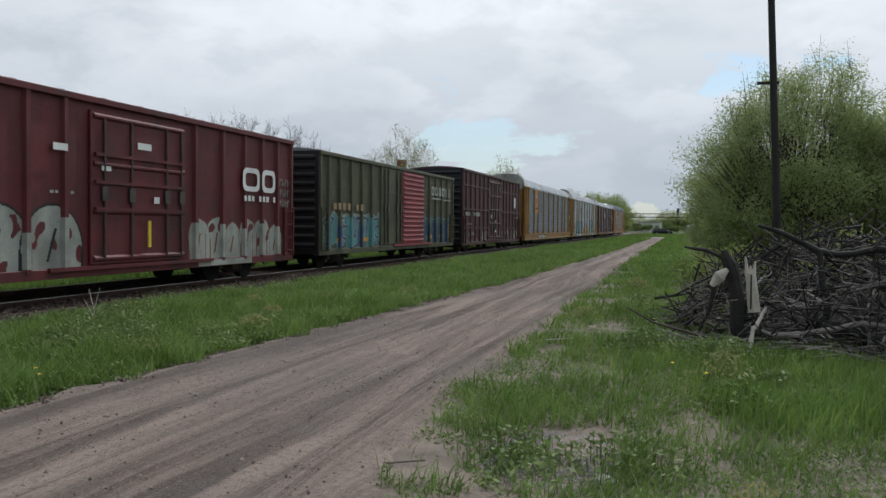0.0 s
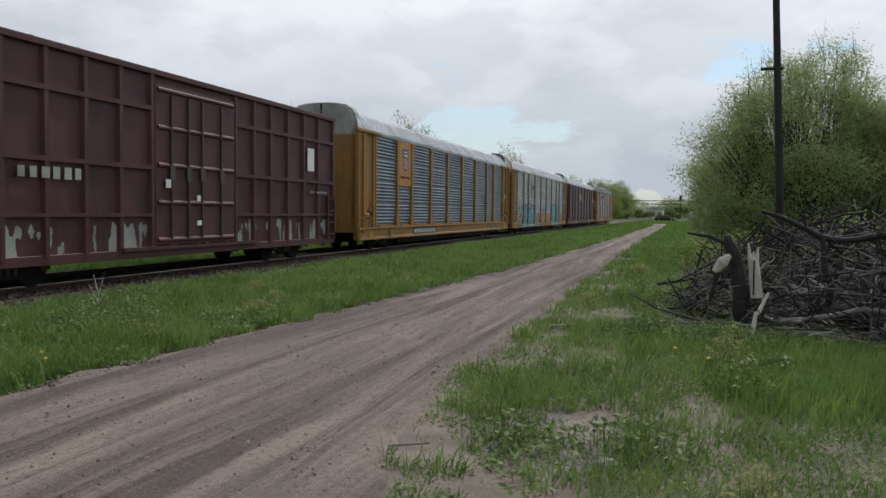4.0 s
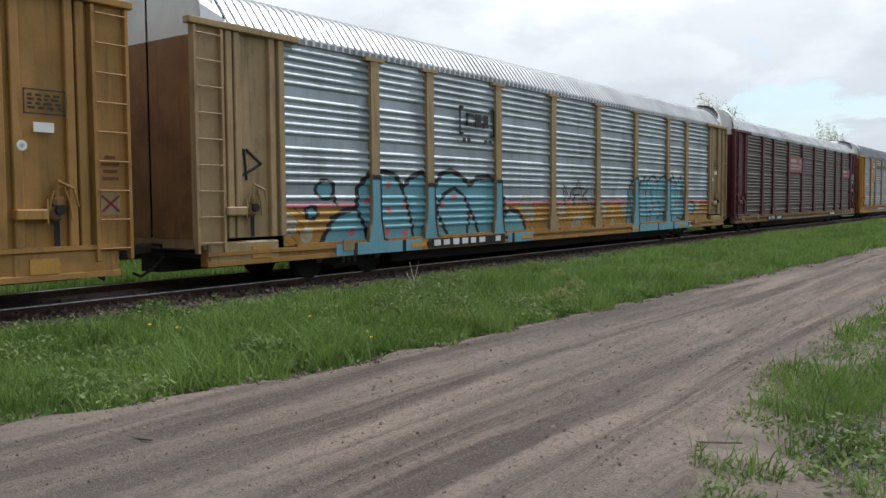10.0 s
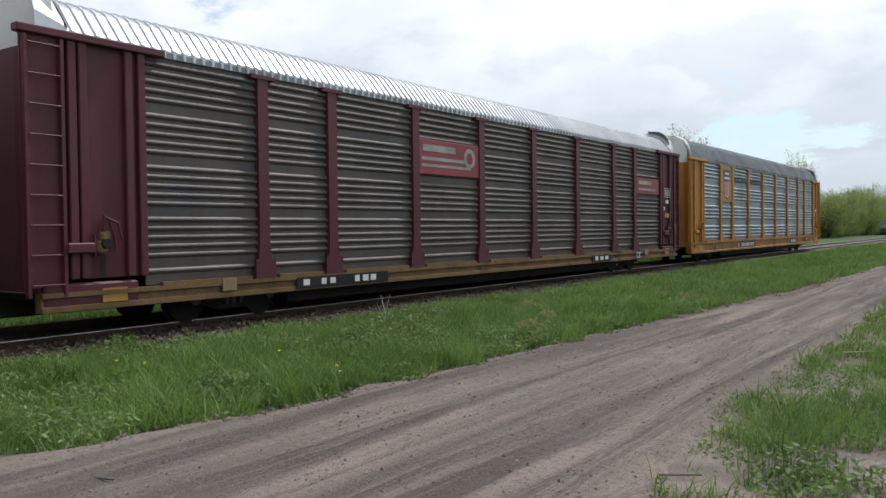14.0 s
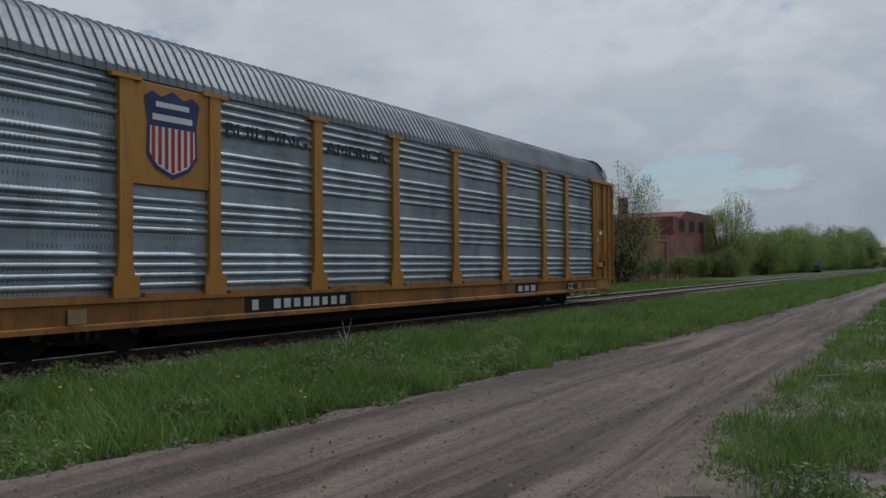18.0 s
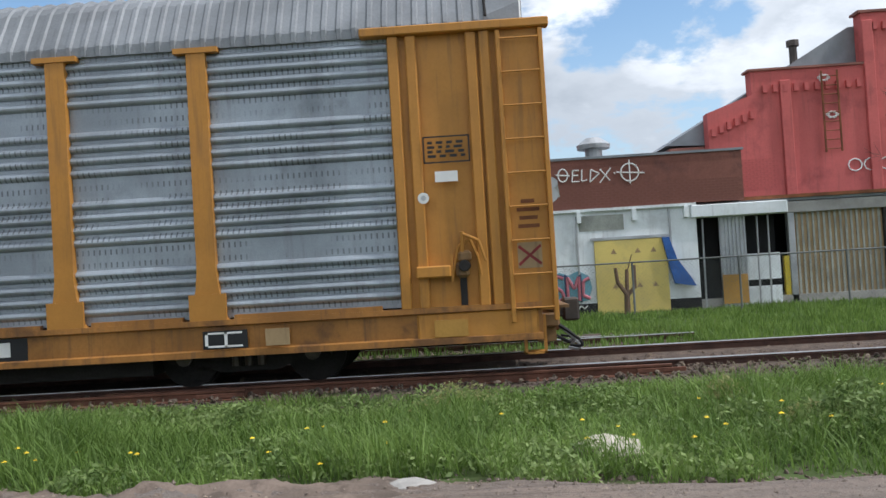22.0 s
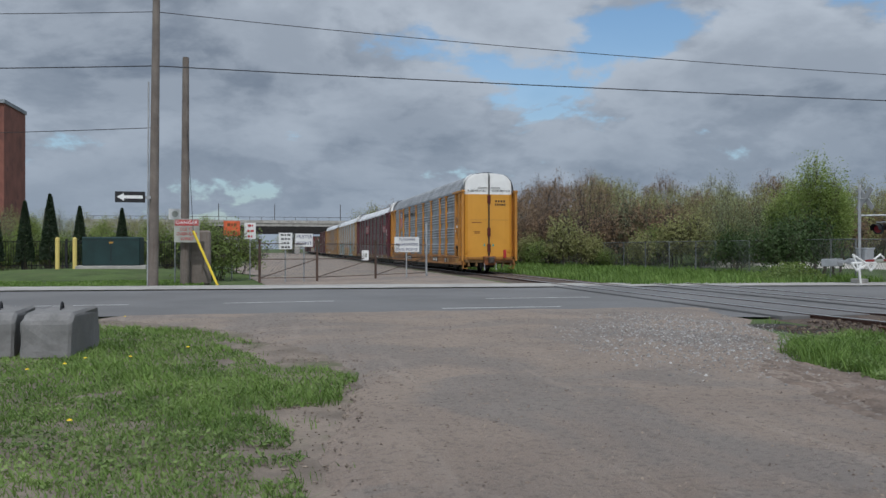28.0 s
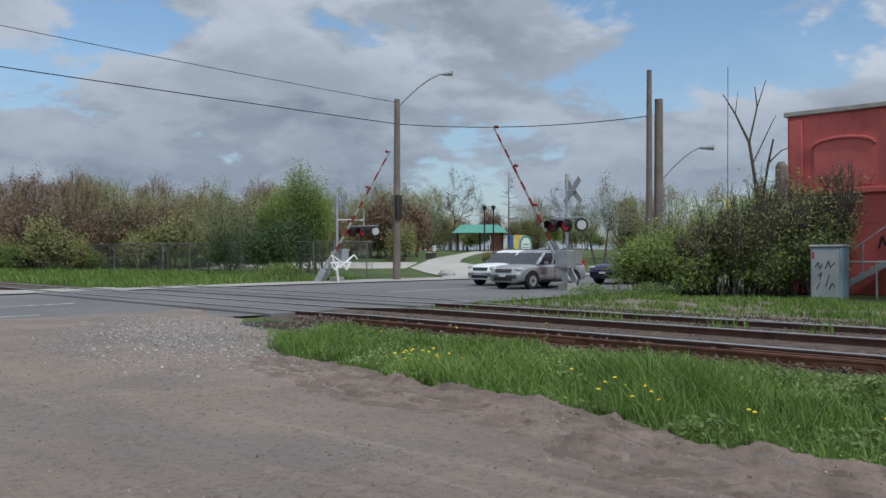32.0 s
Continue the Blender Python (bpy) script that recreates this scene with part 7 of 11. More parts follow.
vent = part("roof_vent", tubes(((-1.2, 3.85, 4.6), (-1.2, 3.85, 5.0), 0.26), seg=14), M["galvpost"], ws, "mushroom-shaped roof vent")
part("vent_cap", tubes(((-1.2, 3.85, 5.0), (-1.2, 3.85, 5.12), 0.5, 0.52), ((-1.2, 3.85, 5.12), (-1.2, 3.85, 5.34), 0.52, 0.22), seg=16), M["galvpost"], vent)
part("side_cowl", tubes(((0.0, 1.75, 2.45), (0.32, 1.75, 2.35), 0.2, 0.16), ((0.28, 1.75, 2.4), (0.40, 1.75, 2.10), 0.16, 0.22), seg=10), M["galvpost"], ws, "grey metal wall cowl")
# near-black sheet in place of the shade deep in the bay
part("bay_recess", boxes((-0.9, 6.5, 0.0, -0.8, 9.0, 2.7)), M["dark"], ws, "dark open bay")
col = part("bay_column", boxes((-0.35, 7.22, 0.0, -0.28, 7.95, 2.66)), M["galvpost"], ws, "grey ribbed sheet column with a yellow foot")
each("column_rib", [(-0.28, 7.26 + 0.11 * k, 0.0, -0.25, 7.31 + 0.11 * k, 2.66) for k in range(7)], M["galvpost"], col)
part("yellow_foot", boxes((-0.25, 7.22, 0.1, -0.235, 7.95, 0.95)), M["gyel"], col)
each("bay_panel", [(-0.5, 7.98, 0.75, -0.46, 9.0, 1.52), (-0.5, 7.98, 0.05, -0.46, 9.0, 0.56)], M["wall_white"], ws, "")
for y in (6.72, 8.3, 8.62):
    part("bay_bar", tubes(((-0.3, y, 0), (-0.3, y + 0.03, 2.62), 0.028), seg=6), M["galvpost"], ws)
part("bay_lintel", boxes((-0.45, 6.35, 2.66, 0.12, 9.1, 3.02), bevel=0.02), M["wall_white"], ws, "pale peeling lintel")
tp = part("tarpaulin", prism(bmesh.new(), [(5.45, 2.15), (5.65, 2.15), (5.85, 1.5), (6.25, 0.9), (6.35, 0.7), (6.0, 0.75), (5.75, 0.8), (5.6, 1.4)], "x", 0.05, 0.14), M["tarp"], ws, "crumpled blue tarpaulin")


def piece(parent, x, letters, material, width):
    bm = bmesh.new()
    for path in letters:
        for a, b in zip(path, path[1:]):
            tube(bm, (x, *a), (x, *b), width, seg=6)
    return part("sprayed_lettering", bm, material, parent)


def letter_s(y, z, w, h):
    return [(y + w, z + h * 0.9), (y + w * 0.3, z + h), (y, z + h * 0.75), (y + w * 0.3, z + h * 0.55), (y + w * 0.8, z + h * 0.4), (y + w, z + h * 0.15), (y + w * 0.5, z), (y, z + h * 0.1)]


part("sprayed_panel", prism(bmesh.new(), [(2.15, 0.55), (2.2, 1.15), (2.45, 1.30), (2.7, 1.2), (3.0, 1.32), (3.3, 1.15), (3.38, 0.8), (3.25, 0.45), (2.8, 0.38), (2.4, 0.35)], "x", 0.004, 0.012), M["gblue"], ws, "bright sprayed lettering on the wall")
piece(ws, 0.018, [letter_s(2.25, 0.45, 0.3, 0.75), [(2.66, 0.45), (2.66, 1.15), (2.86, 0.8), (3.0, 1.15), (3.0, 0.45)], [(3.3, 1.1), (3.12, 1.0), (3.1, 0.6), (3.3, 0.5)]], M["gpink"], 0.05)
piece(ws, 0.018, [letter_s(2.2, 0.4, 0.4, 0.85), [(2.62, 0.4), (2.6, 1.22), (2.86, 0.88), (3.06, 1.22), (3.05, 0.4)]], M["gnavy"], 0.025)
part("pale_sprayed_panel", prism(bmesh.new(), [(1.35, 3.45), (1.35, 4.0), (1.7, 4.05), (2.1, 4.0), (2.55, 4.0), (2.6, 3.5), (2.0, 3.4)], "x", 0.055, 0.063), M["ggrey"], ws, "pale silver sprayed lettering")
ring = [(4.66 + 0.26 * math.cos(k * math.pi / 8), 4.10 + 0.26 * math.sin(k * math.pi / 8)) for k in range(17)]
oval = [(2.72 + 0.14 * math.cos(k * math.pi / 6), 4.12 + 0.19 * math.sin(k * math.pi / 6)) for k in range(13)]
piece(ws, 0.062, [oval, [(2.52, 4.14), (2.92, 4.10)], [(3.2, 4.24), (3.02, 4.25), (2.98, 3.92), (3.2, 3.92)], [(2.98, 4.1), (3.16, 4.1)], [(3.28, 4.26), (3.26, 3.92), (3.42, 3.95)], [(3.5, 3.88), (3.54, 4.24), (3.78, 4.12), (3.5, 3.88)], [(3.80, 4.24), (4.08, 3.90)], [(4.12, 4.26), (3.78, 3.84)], [(4.2, 4.12), (4.24, 4.08)], ring, [(4.28, 4.12), (5.08, 4.06)], [(4.66, 3.76), (4.66, 4.46)]], M["white"], 0.02)
piece(ws, 0.03, [[(1.3 + 0.09 * k, 0.22 + 0.09 * (k % 2)) for k in range(8)], [(2.4 + 0.09 * k, 0.2 + 0.1 * (k % 2)) for k in range(10)]], M["white"], 0.015)
for y, w in ((1.62, 0.33), (2.0, 0.3), (2.36, 0.33)):
    for z, h in ((3.93, 0.2), (3.58, 0.24)):
        bub = [(y + w * 0.55 * math.cos(t) * (1 + 0.12 * math.cos(2 * t)), z + h * 0.9 * math.sin(t)) for t in np.arange(0, math.tau, math.tau / 14)]
        part("silver_letter", prism(bmesh.new(), bub, "x", 0.055, 0.068), M["galvpost"], ws, "pale silver bubble letter")
each("wall_conduit", [(0.0, 3.0, 1.2, 0.05, 3.05, 2.9), (0.0, 5.7, 1.0, 0.05, 5.75, 3.0), (0.0, 3.4, 2.16, 0.06, 5.7, 2.24)], M["galvpost"], ws)
part("faded_panel", boxes((0.0, 3.1, 2.45, 0.012, 4.4, 2.9)), M["ggrey"], ws)
brick_courses(ws, 0.05, 0.98, 7.9, 3.14, 4.53, M["brick_brown"], 290, whole=True)

# pollarded stump and young tree before the workshop
ps = thing("pollard_stump", "brown pollarded stump with cut forks", "stump", at=(-23.9, 4.15, G))
for nm, pts in (("trunk", ((0, 0, 0, 0.09), (0, 0.02, 0.6, 0.08))), ("fork", ((0, 0.02, 0.6, 0.07), (0, -0.22, 0.95, 0.06), (0, -0.26, 1.35, 0.05))), ("fork", ((0, 0.02, 0.6, 0.06), (0, 0.05, 1.3, 0.05))), ("fork", ((0, 0.02, 0.55, 0.06), (0, 0.24, 0.8, 0.06), (0, 0.26, 1.4, 0.045))), ("fork", ((0, 0.05, 1.2, 0.02), (0.05, 0.2, 1.7, 0.012)))):
    part(nm, bent_tube(pts, [q[3] for q in pts], 8), M["stumpwood"], ps)

# red house by the crossing, with stair and door
rh = thing("red_brick_house", "red-painted brick house with blind arches and a side stair", "building", at=(-30.0, 0, G))
part("wall", boxes((-10, -11.5, 0, 0, 0.9, 6.05)), M["brick_red"], rh)
part("flat_roof_edge", boxes((-10, -11.6, 6.05, 0.12, 1.0, 6.22), bevel=0.02), M["concrete"], rh, "pale roof edging")
for y in (-11.2, -7.95, -4.7, -1.4):
    part("pilaster", boxes((0, y - 0.22, 0, 0.10, y + 0.22, 5.9), bevel=0.02), M["brick_red"], rh)
part("string_course", boxes((0, -11.5, 3.32, 0.13, 0.9, 3.5), bevel=0.02), M["brick_red"], rh)
for y0, y1 in ((-10.6, -8.75), (-7.2, -5.4), (-4.0, -2.2)):
    w = part("blind_arch", prism(bmesh.new(), arch(y0, y1, 3.6, 5.15, rise=0.25), "x", 0.0, 0.03), M["brick_arch"], rh)
    bm = bmesh.new()
    pts = arch(y0 - 0.05, y1 + 0.05, 3.6, 5.2, 12, 0.28)[2:]
    for a, b in zip(pts, pts[1:]):
        tube(bm, (0.04, *a), (0.04, *b), 0.06, seg=6)
    part("arch_trim", bm, M["brick_red"], w)
part("dark_window", boxes((0.0, -10.5, 1.35, 0.03, -9.65, 2.35)), M["dark"], rh)
part("window_sill", boxes((0.0, -10.6, 1.25, 0.12, -9.55, 1.35)), M["brick_red"], rh)
dr = part("door", boxes((0.0, -7.65, 1.45, 0.05, -6.85, 3.15), bevel=0.01), M["doorblue"], rh, "blue-grey steel door")
each("door_panel", [(0.05, -7.55, 2.35, 0.065, -7.3, 3.0), (0.05, -7.2, 2.35, 0.065, -6.95, 3.0)], M["navy"], dr)
part("landing", boxes((0.0, -7.8, 1.3, 1.1, -6.2, 1.42)), M["concrete"], rh)
part("meter_box", boxes((0.0, -6.6, 1.5, 0.25, -6.1, 2.1), bevel=0.02), M["doorblue"], rh)
for k in range(7):
    part("step", boxes((0.1, -7.8 - 0.26 * (k + 1), 1.24 - 0.18 * k, 1.05, -7.8 - 0.26 * k, 1.30 - 0.18 * k)), M["galvpost"], rh)
part("stair_stringer", prism(bmesh.new(), [(-7.8, 1.3), (-7.8, 1.1), (-9.8, -0.1), (-9.8, 0.12)], "x", 1.02, 1.10), M["galvpost"], rh)
for a, b in (((-7.8, 1.4), (-7.8, 2.4)), ((-6.25, 1.4), (-6.25, 2.4)), ((-7.8, 2.4), (-6.25, 2.4)), ((-7.8, 1.9), (-6.25, 1.9)), ((-7.8, 2.4), (-9.7, 1.0)), ((-9.7, 0), (-9.7, 1.0)), ((-8.75, 0.6), (-8.75, 1.7))):
    part("handrail", tubes(((1.05, *a), (1.05, *b), 0.025), seg=6), M["galvpost"], rh)
bm = bmesh.new()
for y in np.arange(-9.5, 0.8, 1.6):
    tube(bm, (2.6, float(y), 0), (2.6, float(y), 1.1), 0.03, seg=6)
tube(bm, (2.6, -9.5, 1.1), (2.6, 0.8, 1.1), 0.03, seg=6)
part("yard_rail", bm, M["galvpost"], rh)
piece(rh, 0.012, [[(-8.6, 1.5), (-8.5, 1.9), (-8.4, 1.6), (-8.25, 1.85), (-8.1, 1.55)], [(-8.0, 1.9), (-7.9, 1.55)], [(-8.3, 2.1), (-8.1, 2.3), (-8.0, 2.1)]], M["black"], 0.03)
part("pink_patch", boxes((0.0, -5.6, 0.4, 0.012, -5.2, 1.0)), M["gpink"], rh)
part("roof_pipe", tubes(((-2, -0.35, 6.2), (-2, -0.35, 6.8), 0.07), ((-2, -0.35, 6.75), (-2, -0.35, 6.9), 0.13), seg=8), M["steel"], rh)
part("roof_pipe", tubes(((-2, 0.35, 6.2), (-2, 0.35, 6.8), 0.07), ((-2, 0.35, 6.75), (-2, 0.35, 6.9), 0.13), seg=8), M["steel"], rh)
part("side_wall", boxes((0.0, 0.25, 0, 4.9, 0.45, 4.2)), M["brick_brown"], rh, "dark brick side wall")
each("poster", [(0.0, -0.9, 0.9, 0.02, -0.3, 1.25), (0.0, -2.2, 1.0, 0.02, -2.0, 1.2)], M["ggrey"], rh)
brick_courses(rh, 0.0, -11.5, -8.2, 2.4, 3.3, M["brick_red"], 170)

# long brick sheds down the line
sh = thing("brick_shed", "long low weathered brick shed with a glazed roof ridge", "building", at=(-27.0, 0, G))
part("wall", boxes((-14, 26, 0, 0, 93, 4.25)), M["brick_old"], sh)
each("coping", [(-14, 26, 4.25, 0.1, 93, 4.4)], M["roof_dull"], sh)
part("ridge_roof", prism(bmesh.new(), [(29.8, 4.4), (31.4, 5.05), (36.6, 4.95), (37.6, 4.4)], "x", -10, -0.4), M["roof"], sh, "pale ribbed ridge roof")
part("roof_pipe", tubes(((-1, 33.6, 4.9), (-1, 33.6, 5.7), 0.06), seg=6), M["steel"], sh)
part("pier_wall", boxes((-0.2, 32.75, 0, 1.85, 38.6, 3.55)), M["brick_shed"], sh, "red-brown brick pier wall")
each("pier_coping", [(-0.2, 32.9, 3.55, 1.92, 38.6, 3.66)], M["roof_dull"], sh, bevel=0.01)
part("pier_step", boxes((-0.2, 32.7, 2.95, 1.95, 33.9, 3.12), bevel=0.02), M["ggrey"], sh)
pw = part("pier_window", boxes((1.85, 34.15, 0.82, 1.88, 35.42, 1.68)), M["dark"], sh)
each("window_bar", [(1.88, 34.15 + 0.42 * k, 0.82, 1.895, 34.19 + 0.42 * k, 1.68) for k in range(1, 3)], M["galvpost"], pw)
part("sill_board", boxes((1.85, 34.1, 0.26, 1.89, 35.5, 0.76)), M["white"], sh, "white board below the window")
brick_courses(sh, 1.85, 32.8, 38.5, 1.8, 3.5, M["brick_shed"], 160)

# grey timber lean-to and roller door between the dock and the pier
lean = thing("lean_to", "dark timber lean-to with a yellow door and roller shutter", "shed", at=(-25.25, 0, G))
part("wall", boxes((-1.6, 23.75, 0, 0, 29.55, 2.95)), M["lean_grey"], lean)
for k in range(29):
    part("plank", boxes((0, 23.78 + 0.2 * k, 0.04, 0.014 + 0.006 * (k % 3), 23.965 + 0.2 * k, 2.42 - 0.03 * (k % 2))), M["lean_grey"], lean)
each("fascia_board", [(0, 23.7, 2.50, 0.05, 29.6, 2.60), (0, 23.7, 2.78, 0.07, 29.6, 2.90)], M["galvpost"], lean, "pale weathered board")
part("roof_sheet", boxes((-1.7, 23.65, 2.96, 0.15, 29.7, 3.04)), M["roof_dull"], lean)
part("corner_post", boxes((-0.05, 23.85, 0, 0.12, 24.05, 2.95), bevel=0.01), M["wood_dark"], lean)
dy = part("door", boxes((0.02, 26.8, 0.02, 0.07, 27.9, 1.78), bevel=0.008), M["gyel"], lean, "dull yellow steel door")
for z in (1.28, 0.62):
    part("warning_mark", prism(bmesh.new(), [(27.42, z), (27.66, z), (27.54, z + 0.2)], "x", 0.07, 0.074), M["black"], dy)
part("door_head", boxes((0.02, 26.7, 1.78, 0.16, 28.0, 1.92), bevel=0.01), M["wood_dark"], lean)
wp = part("sprayed_patch", boxes((0.03, 24.88, 0.6, 0.036, 25.9, 1.15)), M["ggrey"], lean, "white painted-over patch")
each("patch_edge", [(0.036, 24.95, 1.15, 0.042, 25.5, 1.26), (0.036, 25.2, 0.52, 0.042, 25.8, 0.6)], M["ggrey"], wp)
part("bay_side", boxes((-1.6, 29.55, 0, 0.25, 30.0, 3.02)), M["dark"], lean)
part("bay_head", boxes((-1.6, 30.0, 2.25, 0.25, 32.7, 3.02)), M["dark"], lean)
rs = part("roller_shutter", boxes((-0.3, 30.0, 0, -0.2, 32.7, 2.25)), M["shutter"], lean, "dark blue-grey roller shutter")
each("slat", [(-0.2, 30.0, 0.02 + 0.15 * k, -0.185, 32.7, 0.14 + 0.15 * k) for k in range(15)], M["shutter"], rs)
part("bay_gutter", boxes((0.0, 29.5, 3.02, 0.3, 32.75, 3.10)), M["galvpost"], lean)

for y in (37.0, 48, 55, 63, 71, 80):
    w = part("window", boxes((0, y, 1.1, 0.03, y + 1.2, 2.4)), M["dark"], sh)
    part("window_sill", boxes((0, y - 0.05, 0.3, 0.06, y + 1.25, 1.0)), M["ggrey"], w)
for y in np.arange(40, 93, 6.6):
    part("pilaster", boxes((0, float(y) - 0.2, 0, 0.12, float(y) + 0.2, 4.25)), M["brick_old"], sh)
part("parapet_step", boxes((-0.3, 36.3, 4.4, 0.05, 38.0, 4.75)), M["brick_brown"], sh)

tw = thing("brick_factory", "tall stepped brown brick factory block", "building", at=(-27.0, 0, G))
part("wall", boxes((-18, 93, 0, 0, 118, 5.0)), M["brick_old"], tw)
part("upper_wall", prism(bmesh.new(), [(96, 5.0), (96, 7.2), (99, 7.2), (102, 8.1), (114, 8.1), (114, 7.6), (117, 7.6), (117, 5.0)], "x", -18, 0.0), M["brick_brown"], tw)
for y in (98.5, 103, 107.5, 112):
    part("window", boxes((0, y, 5.6, 0.03, y + 2.2, 7.0)), M["dark"], tw)
part("chimney", boxes((-8, 100, 8.0, -7, 101, 10.0), bevel=0.03), M["brick_brown"], tw)

# sprayed metal cabinet box in front of the shed
wb = thing("sprayed_box", "white metal box covered in dark scrawl", "utility box", at=(-24.4, 42.6, G))
part("body", boxes((-0.4, -1.1, 0, 0.4, 1.1, 1.9), bevel=0.03), M["ggrey"], wb)
piece(wb, 0.41, [[(-0.8, 0.4), (-0.5, 1.5), (-0.2, 0.5), (0.1, 1.4), (0.4, 0.5), (0.8, 1.5)], [(-0.9, 1.0), (0.9, 0.9)]], M["black"], 0.04)

# utility cabinet near the stair
uc = thing("utility_cabinet", "grey-green metal utility cabinet with black scrawl", "utility cabinet", at=(-26.6, -8.95, G))
part("body", boxes((-0.35, -0.43, 0, 0.35, 0.43, 1.55), bevel=0.02), M["doorblue"], uc)
part("lid", boxes((-0.4, -0.46, 1.55, 0.4, 0.46, 1.62), bevel=0.015), M["galvpost"], uc)
part("door", boxes((0.35, -0.39, 0.08, 0.37, 0.39, 1.48)), M["galvpost"], uc)
piece(uc, 0.38, [[(-0.28, 0.95), (-0.2, 1.1), (-0.15, 0.9), (-0.08, 1.05)], [(0.0, 0.9), (0.1, 1.15), (0.15, 0.95), (0.27, 1.1)], [(-0.2, 0.7), (-0.1, 0.8), (-0.15, 0.6)], [(0.02, 0.4), (0.12, 0.75)], [(0.1, 0.3), (0.2, 0.5), (0.28, 0.35)], [(-0.25, 0.3), (-0.15, 0.5)]], M["black"], 0.012)
part("sticker", boxes((0.372, -0.37, 1.2, 0.376, -0.31, 1.4)), M["red"], uc)

# chain-link fence in front of the workshop
fence = thing("chain_link_fence", "thin chain-link fence before the old workshop", "fence", at=(-23.6, 0, G))
for y in np.arange(-1.5, 27.5, 2.9):
    part("post", tubes(((0, float(y), 0), (0, float(y), 1.5), 0.03), seg=6), M["chain"], fence)
part("top_rail", tubes(((0, -1.5, 1.48), (0, 27.0, 1.48), 0.022), seg=6), M["chain"], fence)


def mesh_wire(name, a, b, z0, z1, step, r, material, parent):
    """Diagonal fence wires between two uprights, as thin strips."""
    a, b = np.array(a, float), np.array(b, float)
    L = np.hypot(*(b - a))
    d = (b - a) / L
    h = z1 - z0
    vs, fs = [], []
    for s in (1, -1):
        for u in np.arange(-h, L, step):
            p0, p1 = (u, z0), (u + h, z1)
            if s < 0:
                p0, p1 = (u, z1), (u + h, z0)
            c0, c1 = max(0, -p0[0] / h), min(1, (L - p0[0]) / h)
            if c1 <= c0:
                continue
            q = [(p0[0] + h * c, p0[1] + (p1[1] - p0[1]) * c) for c in (c0, c1)]
            k = len(vs)
            for (w, z) in q:
                for o in (-r, r):
                    vs.append((a[0] + d[0] * (w + o), a[1] + d[1] * (w + o), z))
            fs.append((k, k + 1, k + 3, k + 2))
    return link(name, raw(name, vs, fs, material), parent)


mesh_wire("wire_mesh", (0, -1.5), (0, 27.0), 0.05, 1.48, 0.11, 0.003, M["chain"], fence)

# ---- the crossing ----


def pole(name, label, base, top, r0, r1, material, group=""):
    e = thing(name, label, "utility pole", group, at=(base[0], base[1], G))
    d = (top[0] - base[0], top[1] - base[1], top[2] - G)
    part("shaft", tubes(((0, 0, 0), d, r0, r1), seg=12), material, e)
    return e


def street_arm(e, z, out, r=0.045):
    """A curved lamp bracket with a cobra-head lamp; out is its horizontal reach (x, y)."""
    pts = [(out[0] * k / 6, out[1] * k / 6, z + 1.55 * math.sin(k / 6 * 1.3) / math.sin(1.3)) for k in range(7)]
    arm = part("lamp_arm", bent_tube(pts, [r] * 7, 6), M["galvpost"], e, "curved metal lamp bracket")
    L = math.hypot(*out)
    u = (out[0] / L, out[1] / L)
    bm = bmesh.new()
    tube(bm, pts[-1], (pts[-1][0] + u[0] * 0.6, pts[-1][1] + u[1] * 0.6, pts[-1][2] - 0.02), 0.06, 0.13, seg=8)
    part("lamp_head", bm, M["galvpost"], arm)


pA = pole("utility_pole", "tall weathered wooden utility pole", (3.4, -33.9), (3.25, -33.8, 12.6), 0.20, 0.13, M["wood"], "poles at the crossing")
part("conduit", tubes(((0.2, 0.05, 0), (0.16, 0.05, 8), 0.03), seg=6), M["galvpost"], pA)
ow = thing("arrow_sign", "black and white arrow sign on a pole", "road sign", at=(3.4, -33.62, G))
part("plate", boxes((0.25, -0.02, 3.3, 1.35, 0.02, 3.72), bevel=0.008), M["black"], ow)
part("arrow", prism(bmesh.new(), [(1.28, 3.51), (1.02, 3.66), (1.02, 3.57), (0.34, 3.57), (0.34, 3.45), (1.02, 3.45), (1.02, 3.36)], "y", 0.021, 0.026), M["white"], ow)
part("bracket", boxes((0.05, -0.05, 3.45, 0.3, -0.02, 3.55)), M["galvpost"], ow)
pB = pole("utility_pole", "shorter cracked wooden utility pole", (2.4, -35.8), (2.35, -35.7, 9.3), 0.19, 0.13, M["wood"], "poles at the crossing")
part("stub", boxes((-0.15, -0.9, 0, -1.0, -0.3, 2.3), bevel=0.08), M["wood"], pB, "short cut-off pole butt")
for gx, gy, dx, dy, lab in ((-28.3, -12.9, 0.35, 0.15, "yellow guy-wire guard standing out of the thicket"),):
    gg = thing("guy_guard", lab, "guy wire", at=(gx, gy, G))
    part("guard", tubes(((0, 0, 1.1), (-dx, -dy, 3.25), 0.05), seg=8), M["safety"], gg)
    part("wire", tubes(((dx * 0.5, dy * 0.5, 0), (0, 0, 1.1), 0.012), ((-dx, -dy, 3.25), (-dx * 3, -dy * 3, 8.0), 0.012), seg=5), M["wire"], gg)
gw = thing("guy_guard", "yellow plastic guard on a guy wire", "guy wire", at=(1.0, -34.6, G))
part("guard", tubes(((0, 0, 0), (1.02, -0.75, 2.25), 0.05), seg=8), M["safety"], gw)
part("wire", tubes(((1.02, -0.75, 2.25), (1.35, -1.1, 7.5), 0.012), seg=5), M["wire"], gw)
ds = thing("danger_sign", "white warning board with a red heading on a pole", "sign", at=(2.2, -35.4, G))
part("plate", boxes((-0.42, -0.015, 1.78, 0.58, 0.015, 2.75), bevel=0.006), M["ggrey"], ds)
